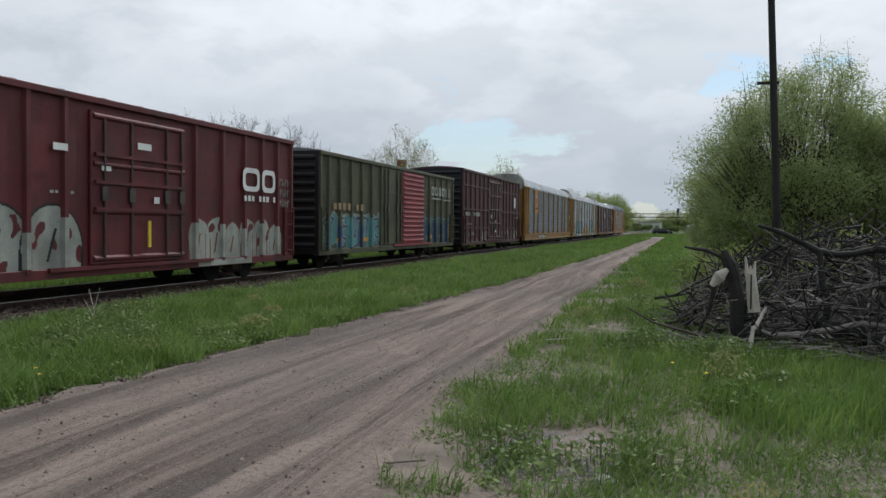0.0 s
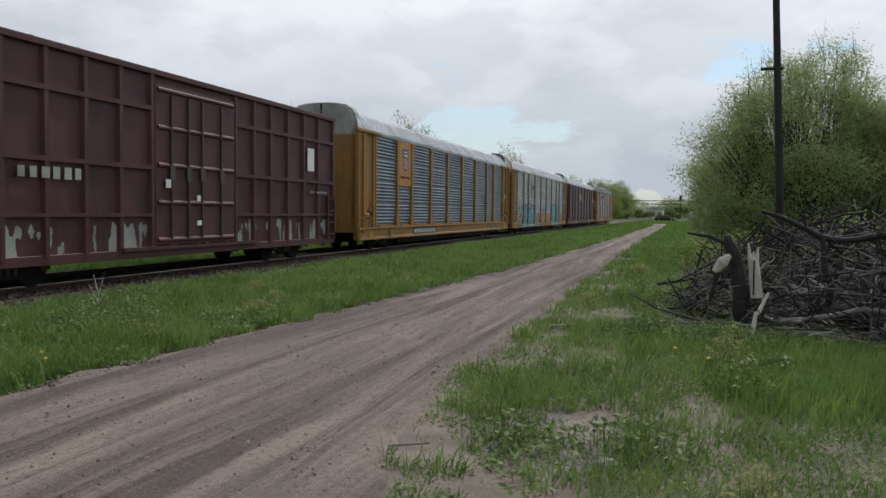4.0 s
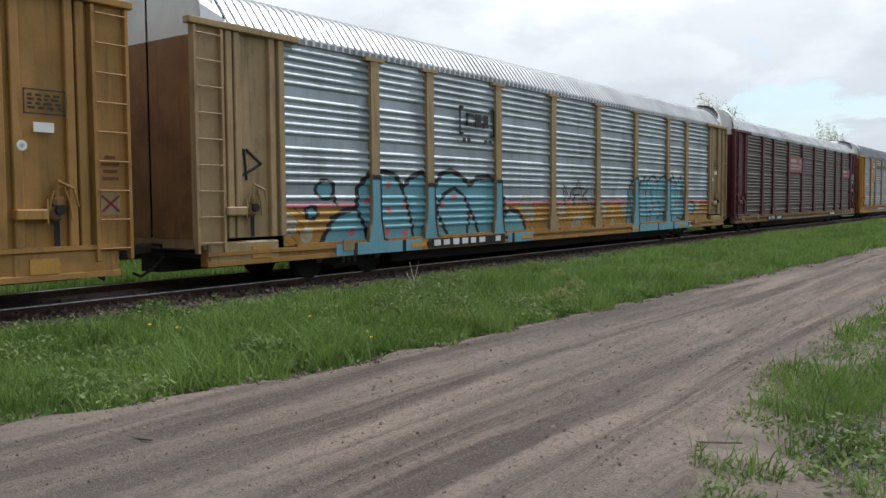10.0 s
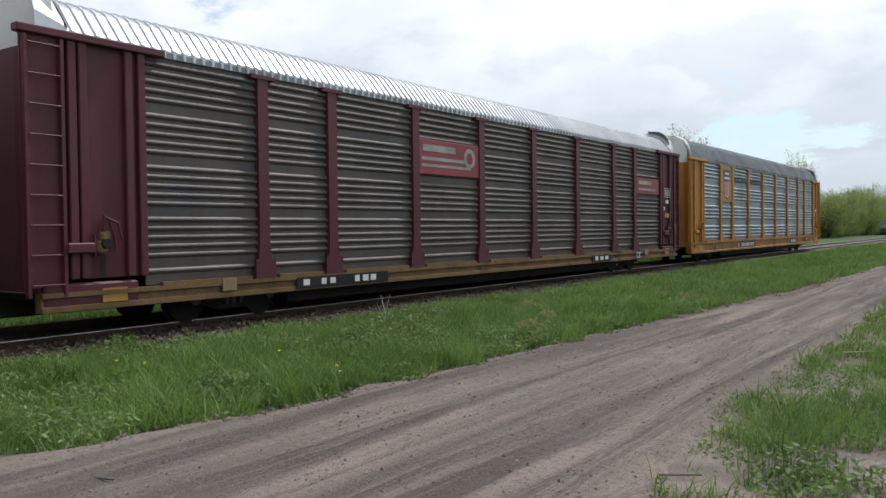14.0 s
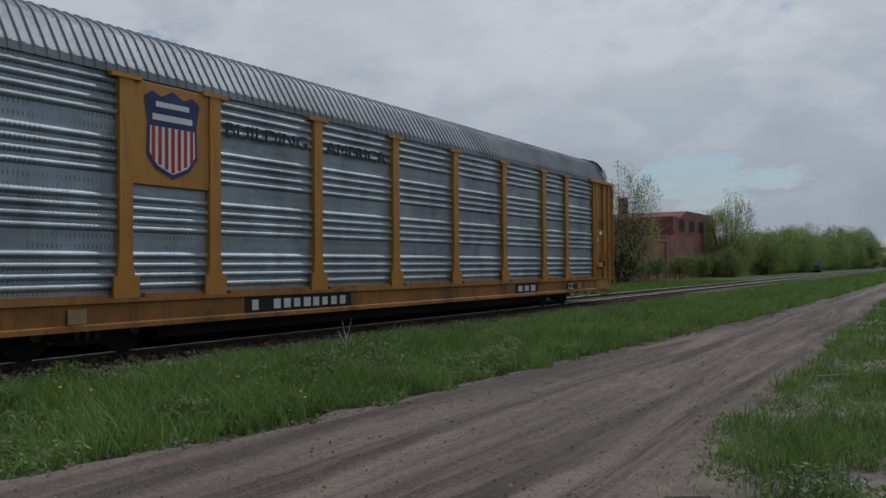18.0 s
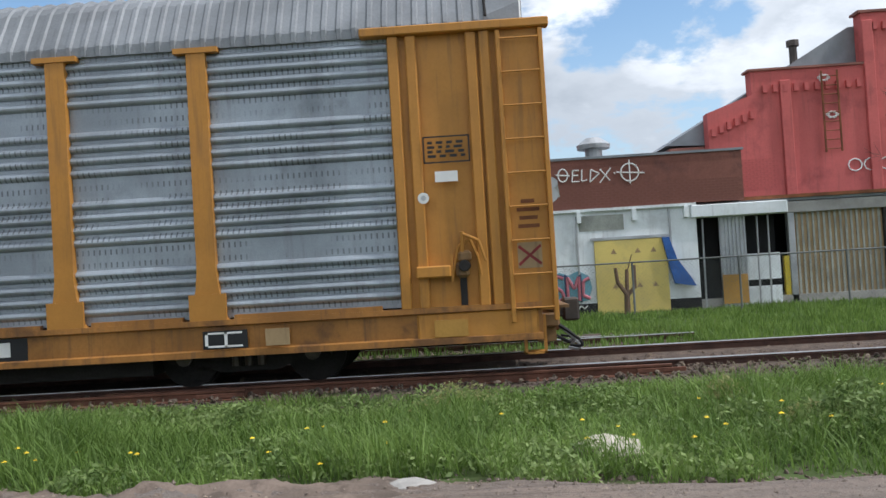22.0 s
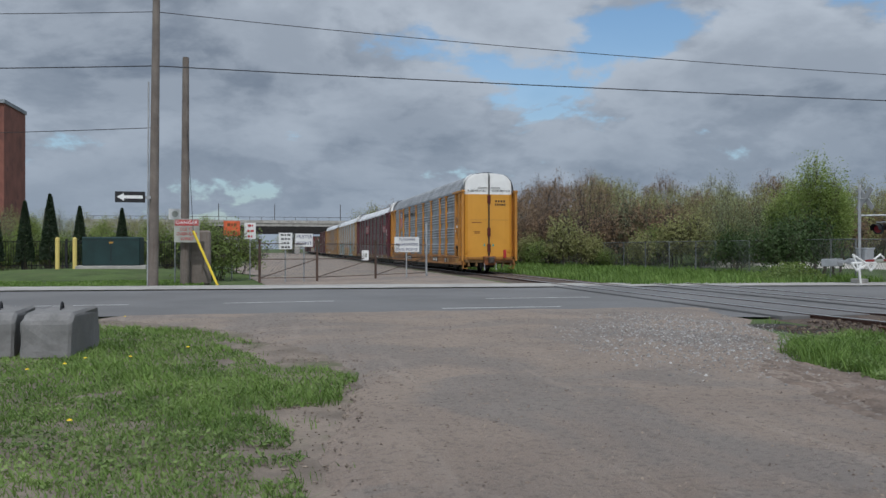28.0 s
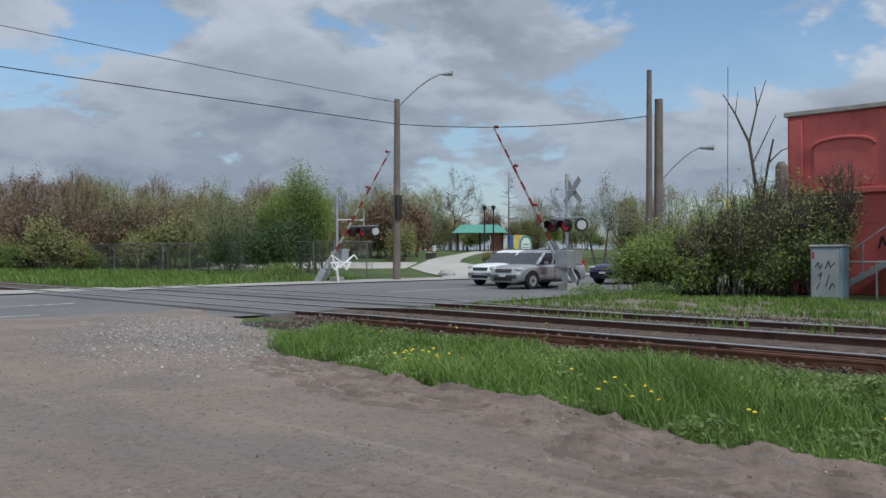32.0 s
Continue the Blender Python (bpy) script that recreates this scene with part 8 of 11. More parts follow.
part("heading_band", boxes((-0.38, 0.016, 2.47, 0.54, 0.02, 2.71)), M["red"], ds)
lettering("heading", "DANGER", 0.22, M["white"], ds, Matrix.Translation((0.08, 0.026, 2.59)) @ FACE_Y, "", 0.86)
for k, w in enumerate(("DUE TO", "OVERHEAD", "WIRES")):
    lettering("words", w, 0.18, M["red"], ds, Matrix.Translation((0.08, 0.022, 2.32 - 0.20 * k)) @ FACE_Y, "", (0.52, 0.80, 0.52)[k])
pl = thing("small_sign", "small square white road sign with a symbol", "road sign", at=(2.85, -36.4, G))
part("post", tubes(((0, 0, 0), (0, 0, 3.2), 0.03), seg=6), M["galvpost"], pl)
part("plate", boxes((-0.25, 0.03, 2.75, 0.25, 0.05, 3.2), bevel=0.006), M["white"], pl)
part("symbol", tubes(((0, 0.05, 2.98), (0, 0.056, 2.98), 0.13), seg=14), M["ggrey"], pl)

pC = pole("lamp_pole", "wooden street lamp pole beside the crossing", (-28.5, -29.9), (-28.5, -29.8, 8.75), 0.2, 0.14, M["wood"], "poles at the crossing")
street_arm(pC, 8.4, (-1.0, 2.1), 0.034)
part("pole_box", boxes((-0.1, 0.15, 3.0, 0.25, 0.32, 4.2), bevel=0.02), M["wood_dark"], pC)
pD = pole("utility_pole", "tall slim utility pole behind the thicket", (-34.1, -19.3), (-34.1, -19.25, 9.4), 0.16, 0.11, M["wood"], "poles at the crossing")
pE = pole("utility_pole", "stout utility pole behind the thicket", (-34.4, -19.0), (-34.4, -18.95, 8.1), 0.22, 0.18, M["wood"], "poles at the crossing")
street_arm(pE, 4.4, (-0.6, 1.7), 0.03)
p0 = pole("utility_pole", "dark leaning utility pole in front of the bushes", (2.45, 22.2), (1.95, 22.1, 11.0), 0.10, 0.075, M["wood_dark"])
part("step_bracket", boxes((-0.62, -0.05, 5.30, -0.10, 0.05, 5.36), (-0.3, -0.05, 5.36, -0.26, 0.05, 5.5)), M["wood_dark"], p0)


def wire(name, pts, sag, label, r=0.014):
    vs = []
    for (a, b), s in zip(zip(pts, pts[1:]), sag):
        for k in range(17):
            u = k / 16
            vs.append((a[0] + (b[0] - a[0]) * u, a[1] + (b[1] - a[1]) * u, a[2] + (b[2] - a[2]) * u - 4 * s * u * (1 - u)))
    vs = [a for k, a in enumerate(vs) if k == 0 or (Vector(a) - Vector(vs[k - 1])).length > 1e-4]
    bm = bmesh.new()
    rings = []
    for k, a in enumerate(vs):
        d = Vector(vs[min(k + 1, len(vs) - 1)]) - Vector(vs[max(k - 1, 0)])
        s_ = Vector((-d.y, d.x, 0)).normalized() * r
        u_ = Vector((0, 0, r))
        rings.append([bm.verts.new(Vector(a) + o) for o in (s_, u_, -s_, -u_)])
    for p_, q_ in zip(rings, rings[1:]):
        for c in range(4):
            bm.faces.new((p_[c], p_[(c + 1) % 4], q_[(c + 1) % 4], q_[c]))
    tagged(part(name, bm, M["wire"]), label, "cable", "overhead cables")


wire("overhead_cable", [(40, -40, 11.0), (3.3, -33.8, 10.6), (-28.5, -29.8, 8.6)], (0.4, 0.2), "upper cable strung between poles")
wire("overhead_cable", [(40, -40, 8.6), (3.3, -33.8, 8.5), (-28.5, -29.8, 7.55), (-34.1, -19.3, 7.35)], (0.3, 0.06, 0.3), "lower cable strung between poles", 0.02)
wire("overhead_cable", [(40, -41, 5.8), (3.3, -33.8, 6.1)], (0.3,), "service cable to the pole")


def crossing_signal(label, at, facing, with_box, tall=4.25, out=(0.0, 0.0)):
    """Mast with crossbuck, hooded lamps, and a gate machine; facing: degrees of the lamps' direction."""
    e = thing("crossing_signal", label, "crossing signal", "signals at the crossing")
    e.matrix_basis = pose(at[0], at[1], G, 0, 0, facing)
    part("mast", tubes(((0, 0, 0.25), (0, 0, tall), 0.062), seg=12), M["galvpost"], e)
    part("base", boxes((-0.25, -0.25, 0, 0.25, 0.25, 0.28), bevel=0.03), M["concrete"], e)
    for s in (-1, 1):
        part("crossbuck_blade", blade(s), M["galvpost"], e, "weathered crossbuck blade")
    bracket = part("bracket", tubes(((0, 0, 3.62), (-0.42, 0.06, 3.62), 0.025), seg=6), M["galvpost"], e)
    z = 2.38
    part("lamp_bar", tubes(((out[0] - 0.85, out[1], z + 0.27), (out[0] + 0.85, out[1], z + 0.27), 0.03), seg=8), M["galvpost"], e)
    if out[0]:
        part("lamp_arm", tubes(((0, 0, z + 0.55), (out[0], out[1], z + 0.55), 0.035), seg=8), M["galvpost"], e)
        part("lamp_post", tubes(((out[0], out[1], z + 0.2), (out[0], out[1], z + 1.1), 0.035), seg=8), M["galvpost"], e)
    for k, (x, lens, turn) in enumerate(((0.72, "lens_red", 12), (0.0, "lamp_red", 5), (-0.70, "lamp_off", 62))):
        m = pose(x + out[0], out[1], z, 0, 0, turn)
        shell = tubes(((0, -0.10, 0), (0, -0.02, 0), 0.10, 0.20), ((0, -0.02, 0), (0, 0.08, 0), 0.235, 0.235), seg=20)
        bmesh.ops.transform(shell, matrix=m, verts=shell.verts)
        u = part("lamp_unit", shell, M["black"], e, "round black lamp hood")
        glass = tubes(((0, 0.08, 0), (0, 0.10, 0), 0.175, 0.165), seg=20)
        bmesh.ops.transform(glass, matrix=m, verts=glass.verts)
        part("lens", glass, M[lens], u)
        if turn < 40:
            bm = bmesh.new()
            for q in range(-5, 6):
                a0, a1 = math.radians(90 + q * 20 - 10), math.radians(90 + q * 20 + 10)
                depth = 0.42 - 0.02 * abs(q)
                for r in (0.195, 0.185):
                    bm.faces.new([bm.verts.new(m @ Vector((r * math.cos(g), y, r * math.sin(g)))) for g, y in ((a0, 0.07), (a1, 0.07), (a1, depth), (a0, depth))])
            part("visor", bm, M["black"], u)
    mech = part("gate_machine", boxes((-0.26, -0.55, 0.95, 0.30, -0.08, 1.55), bevel=0.05), M["galvpost"], e, "grey gate machine")
    part("machine_lid", boxes((-0.28, -0.57, 1.50, 0.32, -0.06, 1.58), bevel=0.02), M["galvpost"], mech)
    if with_box:
        part("relay_box", boxes((-0.55, 0.08, 0.85, 0.12, 0.50, 1.50), bevel=0.02), M["galvpost"], e, "grey relay box")
        part("relay_box_door", boxes((-0.50, 0.50, 0.90, 0.07, 0.512, 1.45), bevel=0.005), M["galvpost"], e)
    return e


def blade(s):
    bm = bmesh.new()
    box(bm, -0.60, -0.012, -0.11, 0.60, 0.012, 0.11)
    bmesh.ops.transform(bm, matrix=Matrix.Translation((-0.30, 0.03 * s, 3.62)) @ Matrix.Rotation(radians(-5), 4, "Z") @ Matrix.Rotation(radians(s * 45), 4, "Y"), verts=bm.verts)
    return bm


SIG1, SIG2 = (-25.3, -30.5), (-25.7, -17.75)
s1 = crossing_signal("crossing signal with crossbuck and red lamps beyond the road", SIG1, -84, False, out=(-0.87, -0.89))
s2 = crossing_signal("crossing signal with crossbuck, lamps and a grey relay box", SIG2, -100, True)


def gate_arm(label, at):
    """Striped boom with counterweights; it lies along its own y and turns about x."""
    e = thing("crossing_gate", label, "crossing gate", "gates at the crossing")
    n = 15
    for k in range(n):
        a, b = 0.25 + 5.6 * k / n, 0.25 + 5.6 * (k + 1) / n
        w = 0.055 - 0.025 * k / n
        part("boom_stripe", boxes((-0.02, a, -w, 0.02, b, w)), M["reflector"] if k % 2 else M["ggrey"], e)
    for y in (2.1, 3.9, 5.75):
        part("boom_lamp", tubes(((-0.07, y, 0.12), (0.07, y, 0.12), 0.06), seg=10), M["lens_red"], e)
    part("hub", tubes(((-0.18, 0, 0), (0.18, 0, 0), 0.13), seg=14), M["galvpost"], e)
    for x in (-0.22, 0.22):
        part("counterweight", boxes((x - 0.03, -1.15, -0.17, x + 0.03, -0.45, 0.15), (x - 0.025, -0.5, -0.06, x + 0.025, 0.0, 0.06), bevel=0.015), M["galvpost"], e)
    each("strut", [(-0.24, 0.0, -0.05, -0.18, 0.55, 0.05), (0.18, 0.0, -0.05, 0.24, 0.55, 0.05)], M["galvpost"], e)
    return e


g1 = gate_arm("striped crossing gate boom beyond the road, rising", SIG1)
g2 = gate_arm("striped crossing gate boom at the near kerb, rising", SIG2)

# ---- yard gate and notices ----
yg = thing("yard_gate", "rusty tubular double gate across the yard", "gate", at=(0, 0, G))
GP = [(-0.6, -38.2), (-3.2, -38.9), (-6.3, -41.8), (-9.6, -45.4)]
for i, (x, y) in enumerate(GP):
    part("gate_post", tubes(((x, y, 0), (x, y, 1.95 if i != 3 else 3.0), 0.06), seg=8), M["gatebrown"] if i != 3 else M["galvpost"], yg)
for (a, b) in zip(GP, GP[1:]):
    for z in (0.2, 1.05, 1.75):
        part("gate_rail", tubes(((a[0], a[1], z), (b[0], b[1], z), 0.02), seg=5), M["gatebrown"], yg)
    part("gate_brace", tubes(((a[0], a[1], 0.2), (b[0], b[1], 1.05), 0.018), seg=5), M["gatebrown"], yg)
for a, b in zip(GP, GP[1:]):
    mesh_wire("gate_mesh", a, b, 0.2, 1.75, 0.16, 0.006, M["chain"], yg)


def notice(label, x, y, z0, w, h, words, heading=None, tilt=0, posts=True, plate="white", ink="navy", yaw=10):
    e = thing("notice_board", label, "sign", "notices at the yard gate")
    e.matrix_basis = pose(x, y, G, 0, 0, yaw)
    part("plate", boxes((-w / 2, -0.015, z0, w / 2, 0.015, z0 + h), bevel=0.006), M[plate], e)
    if posts:
        part("post", tubes(((0, -0.05, 0), (0, -0.05, z0 + h * 0.9), 0.035), seg=6), M["galvpost"], e)
    n = len(words)
    for k, t in enumerate(words):
        z = z0 + h * (1 - (k + 0.5) / n)
        if t.startswith("~"):
            bm = bmesh.new()
            L = w * 0.8 * float(t[1:])
            c = -L / 2
            rg = random.Random(k + int(w * 100))
            while c < L / 2 - 0.03:
                d = rg.uniform(0.06, 0.16)
                box(bm, c, 0.016, z - h * 0.2 / n, min(c + d, L / 2), 0.02, z + h * 0.2 / n)
                c += d + 0.04
            part("text_bars", bm, M[ink], e)
        else:
            lettering("words", t, h / n * 0.72, M[ink], e, Matrix.Translation((0, 0.022, z)) @ FACE_Y, "", min(w * 0.9, len(t) * h / n * 0.5))
    return e


notice("white board with blue lettering fixed to the yard gate", -8.2, -43.6, 1.35, 1.5, 0.8, ["FLAGMAN", "REQUIRED BEYOND", "THIS POINT"], yaw=20)
notice("white board reading muster point on the gate", -2.6, -38.75, 1.62, 0.8, 0.6, ["MUSTER", "POINT"])
notice("white printed notice sheet hung on the gate", -1.75, -38.5, 1.5, 0.62, 0.75, ["~0.9", "~0.8", "~0.7", "~0.8"], ink="black")
notice("orange and white notice on a post beside the gate", 0.75, -41.5, 2.15, 0.78, 0.72, ["~0.7", "~0.8"], plate="orange_sign", ink="rust")
notice("white notice below the orange board", 0.75, -41.45, 1.4, 0.72, 0.68, ["~0.8", "~0.6", "~0.8"], ink="ggrey", posts=False)
notice("white notice with red print on a post", -0.1, -42.0, 2.0, 0.55, 0.8, ["~0.7", "~0.8", "~0.5"], ink="red")
notice("small blank white tag on the yard gate", -5.7, -41.2, 0.95, 0.36, 0.5, ["~0.6"], ink="ggrey", posts=False)

# concrete blocks at the roadside
blk_me = bmesh.new()
prism(blk_me, [(-0.76, 0), (0.76, 0), (0.72, 0.52), (0.58, 0.64), (-0.60, 0.66), (-0.73, 0.56)], "x", -0.33, 0.33)
bmesh.ops.bevel(blk_me, geom=list(blk_me.edges), offset=0.035, segments=1, affect="EDGES", profile=0.5)
bmesh.ops.subdivide_edges(blk_me, edges=list(blk_me.edges), cuts=4, use_grid_fill=True)
for v in blk_me.verts:
    v.co += v.normal * (0.030 * noise.noise(v.co * 3.1) + 0.016 * noise.noise(v.co * 9.0))
blk0 = thing("concrete_block", "heavy weathered grey concrete block with a lifting loop", "concrete block", "roadside blocks")
part("block", blk_me, M["oldblock"], blk0)
lp = [(0.0, -0.07 + 0.14 * k / 6, 0.62 + 0.13 * math.sin(math.pi * k / 6)) for k in range(7)]
part("lifting_loop", bent_tube(lp, [0.016] * 7, 6), M["black"], blk0, "dark steel loop")
blk0.matrix_basis = pose(1.93, -13.02, G, 0, 0, -4)
copy_thing(blk0, pose(2.80, -13.20, G, 0, 0, 3))

# transformer box, bollards and iron fence on the lawn
MX, MY = 7.2, -47.5
tb = thing("transformer_box", "dark green transformer box on a concrete pad", "utility box", at=(MX, MY, G))
part("body", boxes((-1.45, -0.8, 0.62, 1.45, 0.8, 2.15), bevel=0.04), M["boxgreen"], tb)
part("pad", boxes((-1.8, -1.1, 0.35, 1.8, 1.1, 0.62), bevel=0.03), M["concrete"], tb)
each("door_seam", [(-0.015, 0.80, 0.7, 0.015, 0.812, 2.1), (-1.4, 0.80, 1.98, 1.4, 0.812, 2.0)], M["black"], tb)
part("label_plate", boxes((-0.1, 0.80, 1.8, 0.1, 0.815, 1.9)), M["gyel"], tb)
for x, y in ((1.75, 1.0), (2.55, 1.2), (-2.0, 0.9)):
    b = thing("bollard", "round yellow steel bollard", "bollard", "bollards round the box", at=(MX + x, MY + y, G + 0.3))
    part("post", tubes(((0, 0, 0), (0, 0, 1.75), 0.11), ((0, 0, 1.75), (0, 0, 1.82), 0.11, 0.05), seg=12), M["board"], b)
lawn = bmesh.new()
prism(lawn, [(25, -60), (22, -35.0), (8, -34.0), (2, -34.0), (1.6, -60)], "z", G - 0.1, G + 0.05)
tagged(part("lawn", lawn, M["soil"]), "mown lawn beyond the road", "lawn", kind="structure")
md = bmesh.new()
bmesh.ops.create_icosphere(md, subdivisions=4, radius=1, matrix=Matrix.Translation((8.0, -47.0, G - 0.25)) @ Matrix.Diagonal((9, 8.5, 0.72, 1)))
tagged(part("lawn_mound", md, M["soil"]), "low grassy mound under the transformer box", "mound", kind="structure")
irf = thing("iron_fence", "black iron fence behind the lawn", "fence", at=(0, -52.5, G))
for x in np.arange(3.5, 30, 2.4):
    part("fence_post", boxes((float(x) - 0.05, -0.05, 0.2, float(x) + 0.05, 0.05, 2.1)), M["black"], irf)
each("fence_rail", [(3.5, -0.02, 0.5, 30, 0.02, 0.55), (3.5, -0.02, 1.9, 30, 0.02, 1.95)], M["black"], irf)
bm = bmesh.new()
for x in np.arange(3.5, 30, 0.14):
    box(bm, float(x) - 0.012, -0.012, 0.4, float(x) + 0.012, 0.012, 2.0)
tagged(part("fence_bar", bm, M["black"], irf), kind="stuff")

br = thing("brick_block", "dark red brick building with tall narrow windows", "building", at=(20.0, -73, G))
part("wall", boxes((0, -6, 0, 30, 0, 13.3)), M["brick_brown"], br)
part("roof", boxes((-0.1, -6.1, 13.3, 30.2, 0.2, 13.6)), M["roof_dull"], br)
for x in (1.6, 3.0, 6.0, 8.0):
    for z in (2.6, 6.2, 9.2):
        w = part("window", boxes((x, 0.0, z, x + 0.7, 0.04, z + 2.2)), M["ggrey"], br)
        each("window_frame", [(x - 0.05, 0.04, z, x, 0.08, z + 2.2), (x + 0.7, 0.04, z, x + 0.75, 0.08, z + 2.2)], M["black"], w)

# road bridge over the line, far down the track
ob = thing("road_bridge", "concrete road bridge over the railway", "bridge", at=(0, -232, G))
part("deck", boxes((-70, -6, 7.2, 45, 6, 8.3)), M["concrete"], ob)
part("girder", boxes((-60, 5.2, 5.4, 16, 6.05, 7.5)), M["under"], ob, "dark steel girder")
part("parapet", boxes((-70, 5.9, 8.3, 45, 6.2, 9.1)), M["concrete"], ob)
for x in (-24, -8.5, 8):
    part("pier", boxes((x - 0.7, -5, 0, x + 0.7, 5, 6.2), bevel=0.1), M["concrete"], ob)
part("abutment", boxes((14, -7, 0, 45, 7, 7.2)), M["concrete"], ob)
for x in (-20, -2.5, 12):
    part("bridge_lamp", tubes(((x, 6, 9), (x, 6, 13.5), 0.1), seg=6), M["steel"], ob)
bm = bmesh.new()
for x in np.arange(-68, 44, 3.0):
    box(bm, float(x) - 0.05, 6.0, 9.1, float(x) + 0.05, 6.1, 10.0)
box(bm, -68, 6.0, 9.9, 44, 6.1, 10.0)
part("railing", bm, M["steel"], ob)

# signal bridge at the far end of the lane
sg = thing("signal_bridge", "far steel signal gantry over the tracks", "signal gantry", at=(0, 285, G))
for x in (-19, 4):
    part("leg", boxes((x - 0.25, -0.25, 0, x + 0.25, 0.25, 6.2)), M["steel"], sg)
bm = bmesh.new()
for z in (5.0, 6.2):
    box(bm, -19, -0.12, z - 0.1, 4, 0.12, z + 0.1)
for x in np.arange(-19, 4, 1.2):
    tube(bm, (float(x), 0, 5.0), (float(x) + 0.6, 0, 6.2), 0.06, seg=4)
    tube(bm, (float(x) + 0.6, 0, 6.2), (float(x) + 1.2, 0, 5.0), 0.06, seg=4)
part("truss", bm, M["steel"], sg)
part("signal_mast", tubes(((-1.4, 0, 0), (-1.4, 0, 7.6), 0.12), seg=6), M["black"], sg)
part("signal_head", boxes((-1.75, -0.2, 6.4, -1.05, 0.2, 8.0), bevel=0.05), M["black"], sg)
fs = thing("far_shed", "far pale metal shed by the lane", "building", at=(2.5, 300, G))
part("wall", boxes((0, 0, 0, 9, 12, 2.6)), M["ggrey"], fs)
part("roof", prism(bmesh.new(), [(0, 2.6), (9, 2.6), (4.5, 3.3)], "y", -0.3, 12.3), M["roof_dull"], fs)

part("loading_door", boxes((1.5, -0.04, 0.1, 4.2, 0.0, 2.3)), M["white"], fs)
tl = thing("site_trailer", "grey site trailer with a white rounded roof", "trailer", at=(2.45, 200, G))
part("body", boxes((-1.4, -2.5, 0.5, 1.4, 2.5, 1.95), bevel=0.06), M["galvpost"], tl)
part("roof", prism(bmesh.new(), [(-1.45, 1.95), (1.45, 1.95), (1.2, 2.2), (0.6, 2.34), (-0.6, 2.34), (-1.2, 2.2)], "y", -2.55, 2.55), M["white"], tl, "white rounded roof")
for y in (-0.5, 0.5):
    for x in (-1.2, 1.2):
        part("wheel", tubes(((x - 0.1, y, 0.33), (x + 0.1, y, 0.33), 0.33), seg=12), M["black"], tl)
wh = thing("white_store", "low white store building beyond the lane", "building", at=(-13.5, 292, G))
part("wall", boxes((0, 0, 0, 6.5, 9, 3.3), bevel=0.02), M["white"], wh)
part("roof", boxes((-0.2, -0.2, 3.3, 6.7, 9.2, 3.55), bevel=0.03), M["roof_dull"], wh)
each("window", [(0.8 + 1.9 * k, -0.03, 1.2, 1.9 + 1.9 * k, 0.0, 2.3) for k in range(3)], M["dark"], wh)
for x0, x1, y0, y1 in ((-5.6, -2.2, 129, 135), (-9.0, -6.4, 126, 131)):
    tagged(part("concrete_slab", boxes((x0, y0, G - 0.05, x1, y1, G + 0.13), bevel=0.03), M["concrete"]), "pale concrete slab across the end of the lane", "slab", "slabs across the lane", "structure")

# ---- park beyond the road ----
pv = thing("park_pavilion", "open park pavilion with a green metal roof", "pavilion")
pv.matrix_basis = pose(-64.5, -56.4, 1.08, 0, 0, -48) @ Matrix.Diagonal((0.78, 0.85, 0.82, 1))
for x in (-2.9, 0, 2.9):
    for y in (-2.2, 2.2):
        part("post", boxes((x - 0.1, y - 0.1, 0, x + 0.1, y + 0.1, 2.5)), M["wood_dark"], pv)
v = [(-3.6, -3, 2.45), (3.6, -3, 2.45), (3.6, 3, 2.45), (-3.6, 3, 2.45), (-2.4, -0.8, 3.5), (2.4, -0.8, 3.5), (2.4, 0.8, 3.5), (-2.4, 0.8, 3.5)]
link("roof", raw("roof", v, [(0, 1, 5, 4), (1, 2, 6, 5), (2, 3, 7, 6), (3, 0, 4, 7), (4, 5, 6, 7), (3, 2, 1, 0)], M["greenroof"]), pv, "green hipped metal roof")
part("hut", boxes((-2.9, -1.8, 0, -1.5, 1.8, 2.45)), M["brick_brown"], pv)
for x in (-0.6, 1.6):
    part("picnic_table", boxes((x - 0.7, -0.4, 0.70, x + 0.7, 0.4, 0.76), (x - 0.08, -0.3, 0, x + 0.08, 0.3, 0.7), (x - 0.7, -0.8, 0.42, x + 0.7, -0.55, 0.47), (x - 0.7, 0.55, 0.42, x + 0.7, 0.8, 0.47)), M["wood_dark"], pv)
for k, c in enumerate(("white", "tarp", "board", "board")):
    part("coloured_panel", boxes((-3.6 - 0.75 * k, -0.1, 0.15, -2.9 - 0.75 * k, 0.1, 2.2)), M[c], pv)
gs = thing("park_sign", "arched green and white park sign", "sign")
gs.matrix_basis = pose(-46.7, -36.3, float(lawn_z(-46.7, -36.3)), 0, 0, 38) @ Matrix.Diagonal((0.78, 0.62, 0.84, 1))
part("frame", prism(bmesh.new(), arch(-0.72, 0.72, 0.5, 2.55, rise=0.7), "x", -0.06, 0.02), M["greenroof"], gs)
part("face", prism(bmesh.new(), arch(-0.52, 0.52, 0.7, 2.35, rise=0.55), "x", 0.02, 0.05), M["white"], gs)
each("leg", [(-0.06, -0.7, 0, 0.06, -0.55, 0.6), (-0.06, 0.55, 0, 0.06, 0.7, 0.6)], M["wood_dark"], gs)
each("text_bar", [(0.05, -0.35, 1.75, 0.055, 0.35, 1.85), (0.05, -0.38, 1.5, 0.055, 0.38, 1.58), (0.05, -0.3, 1.2, 0.055, 0.3, 1.27)], M["greenroof"], gs)
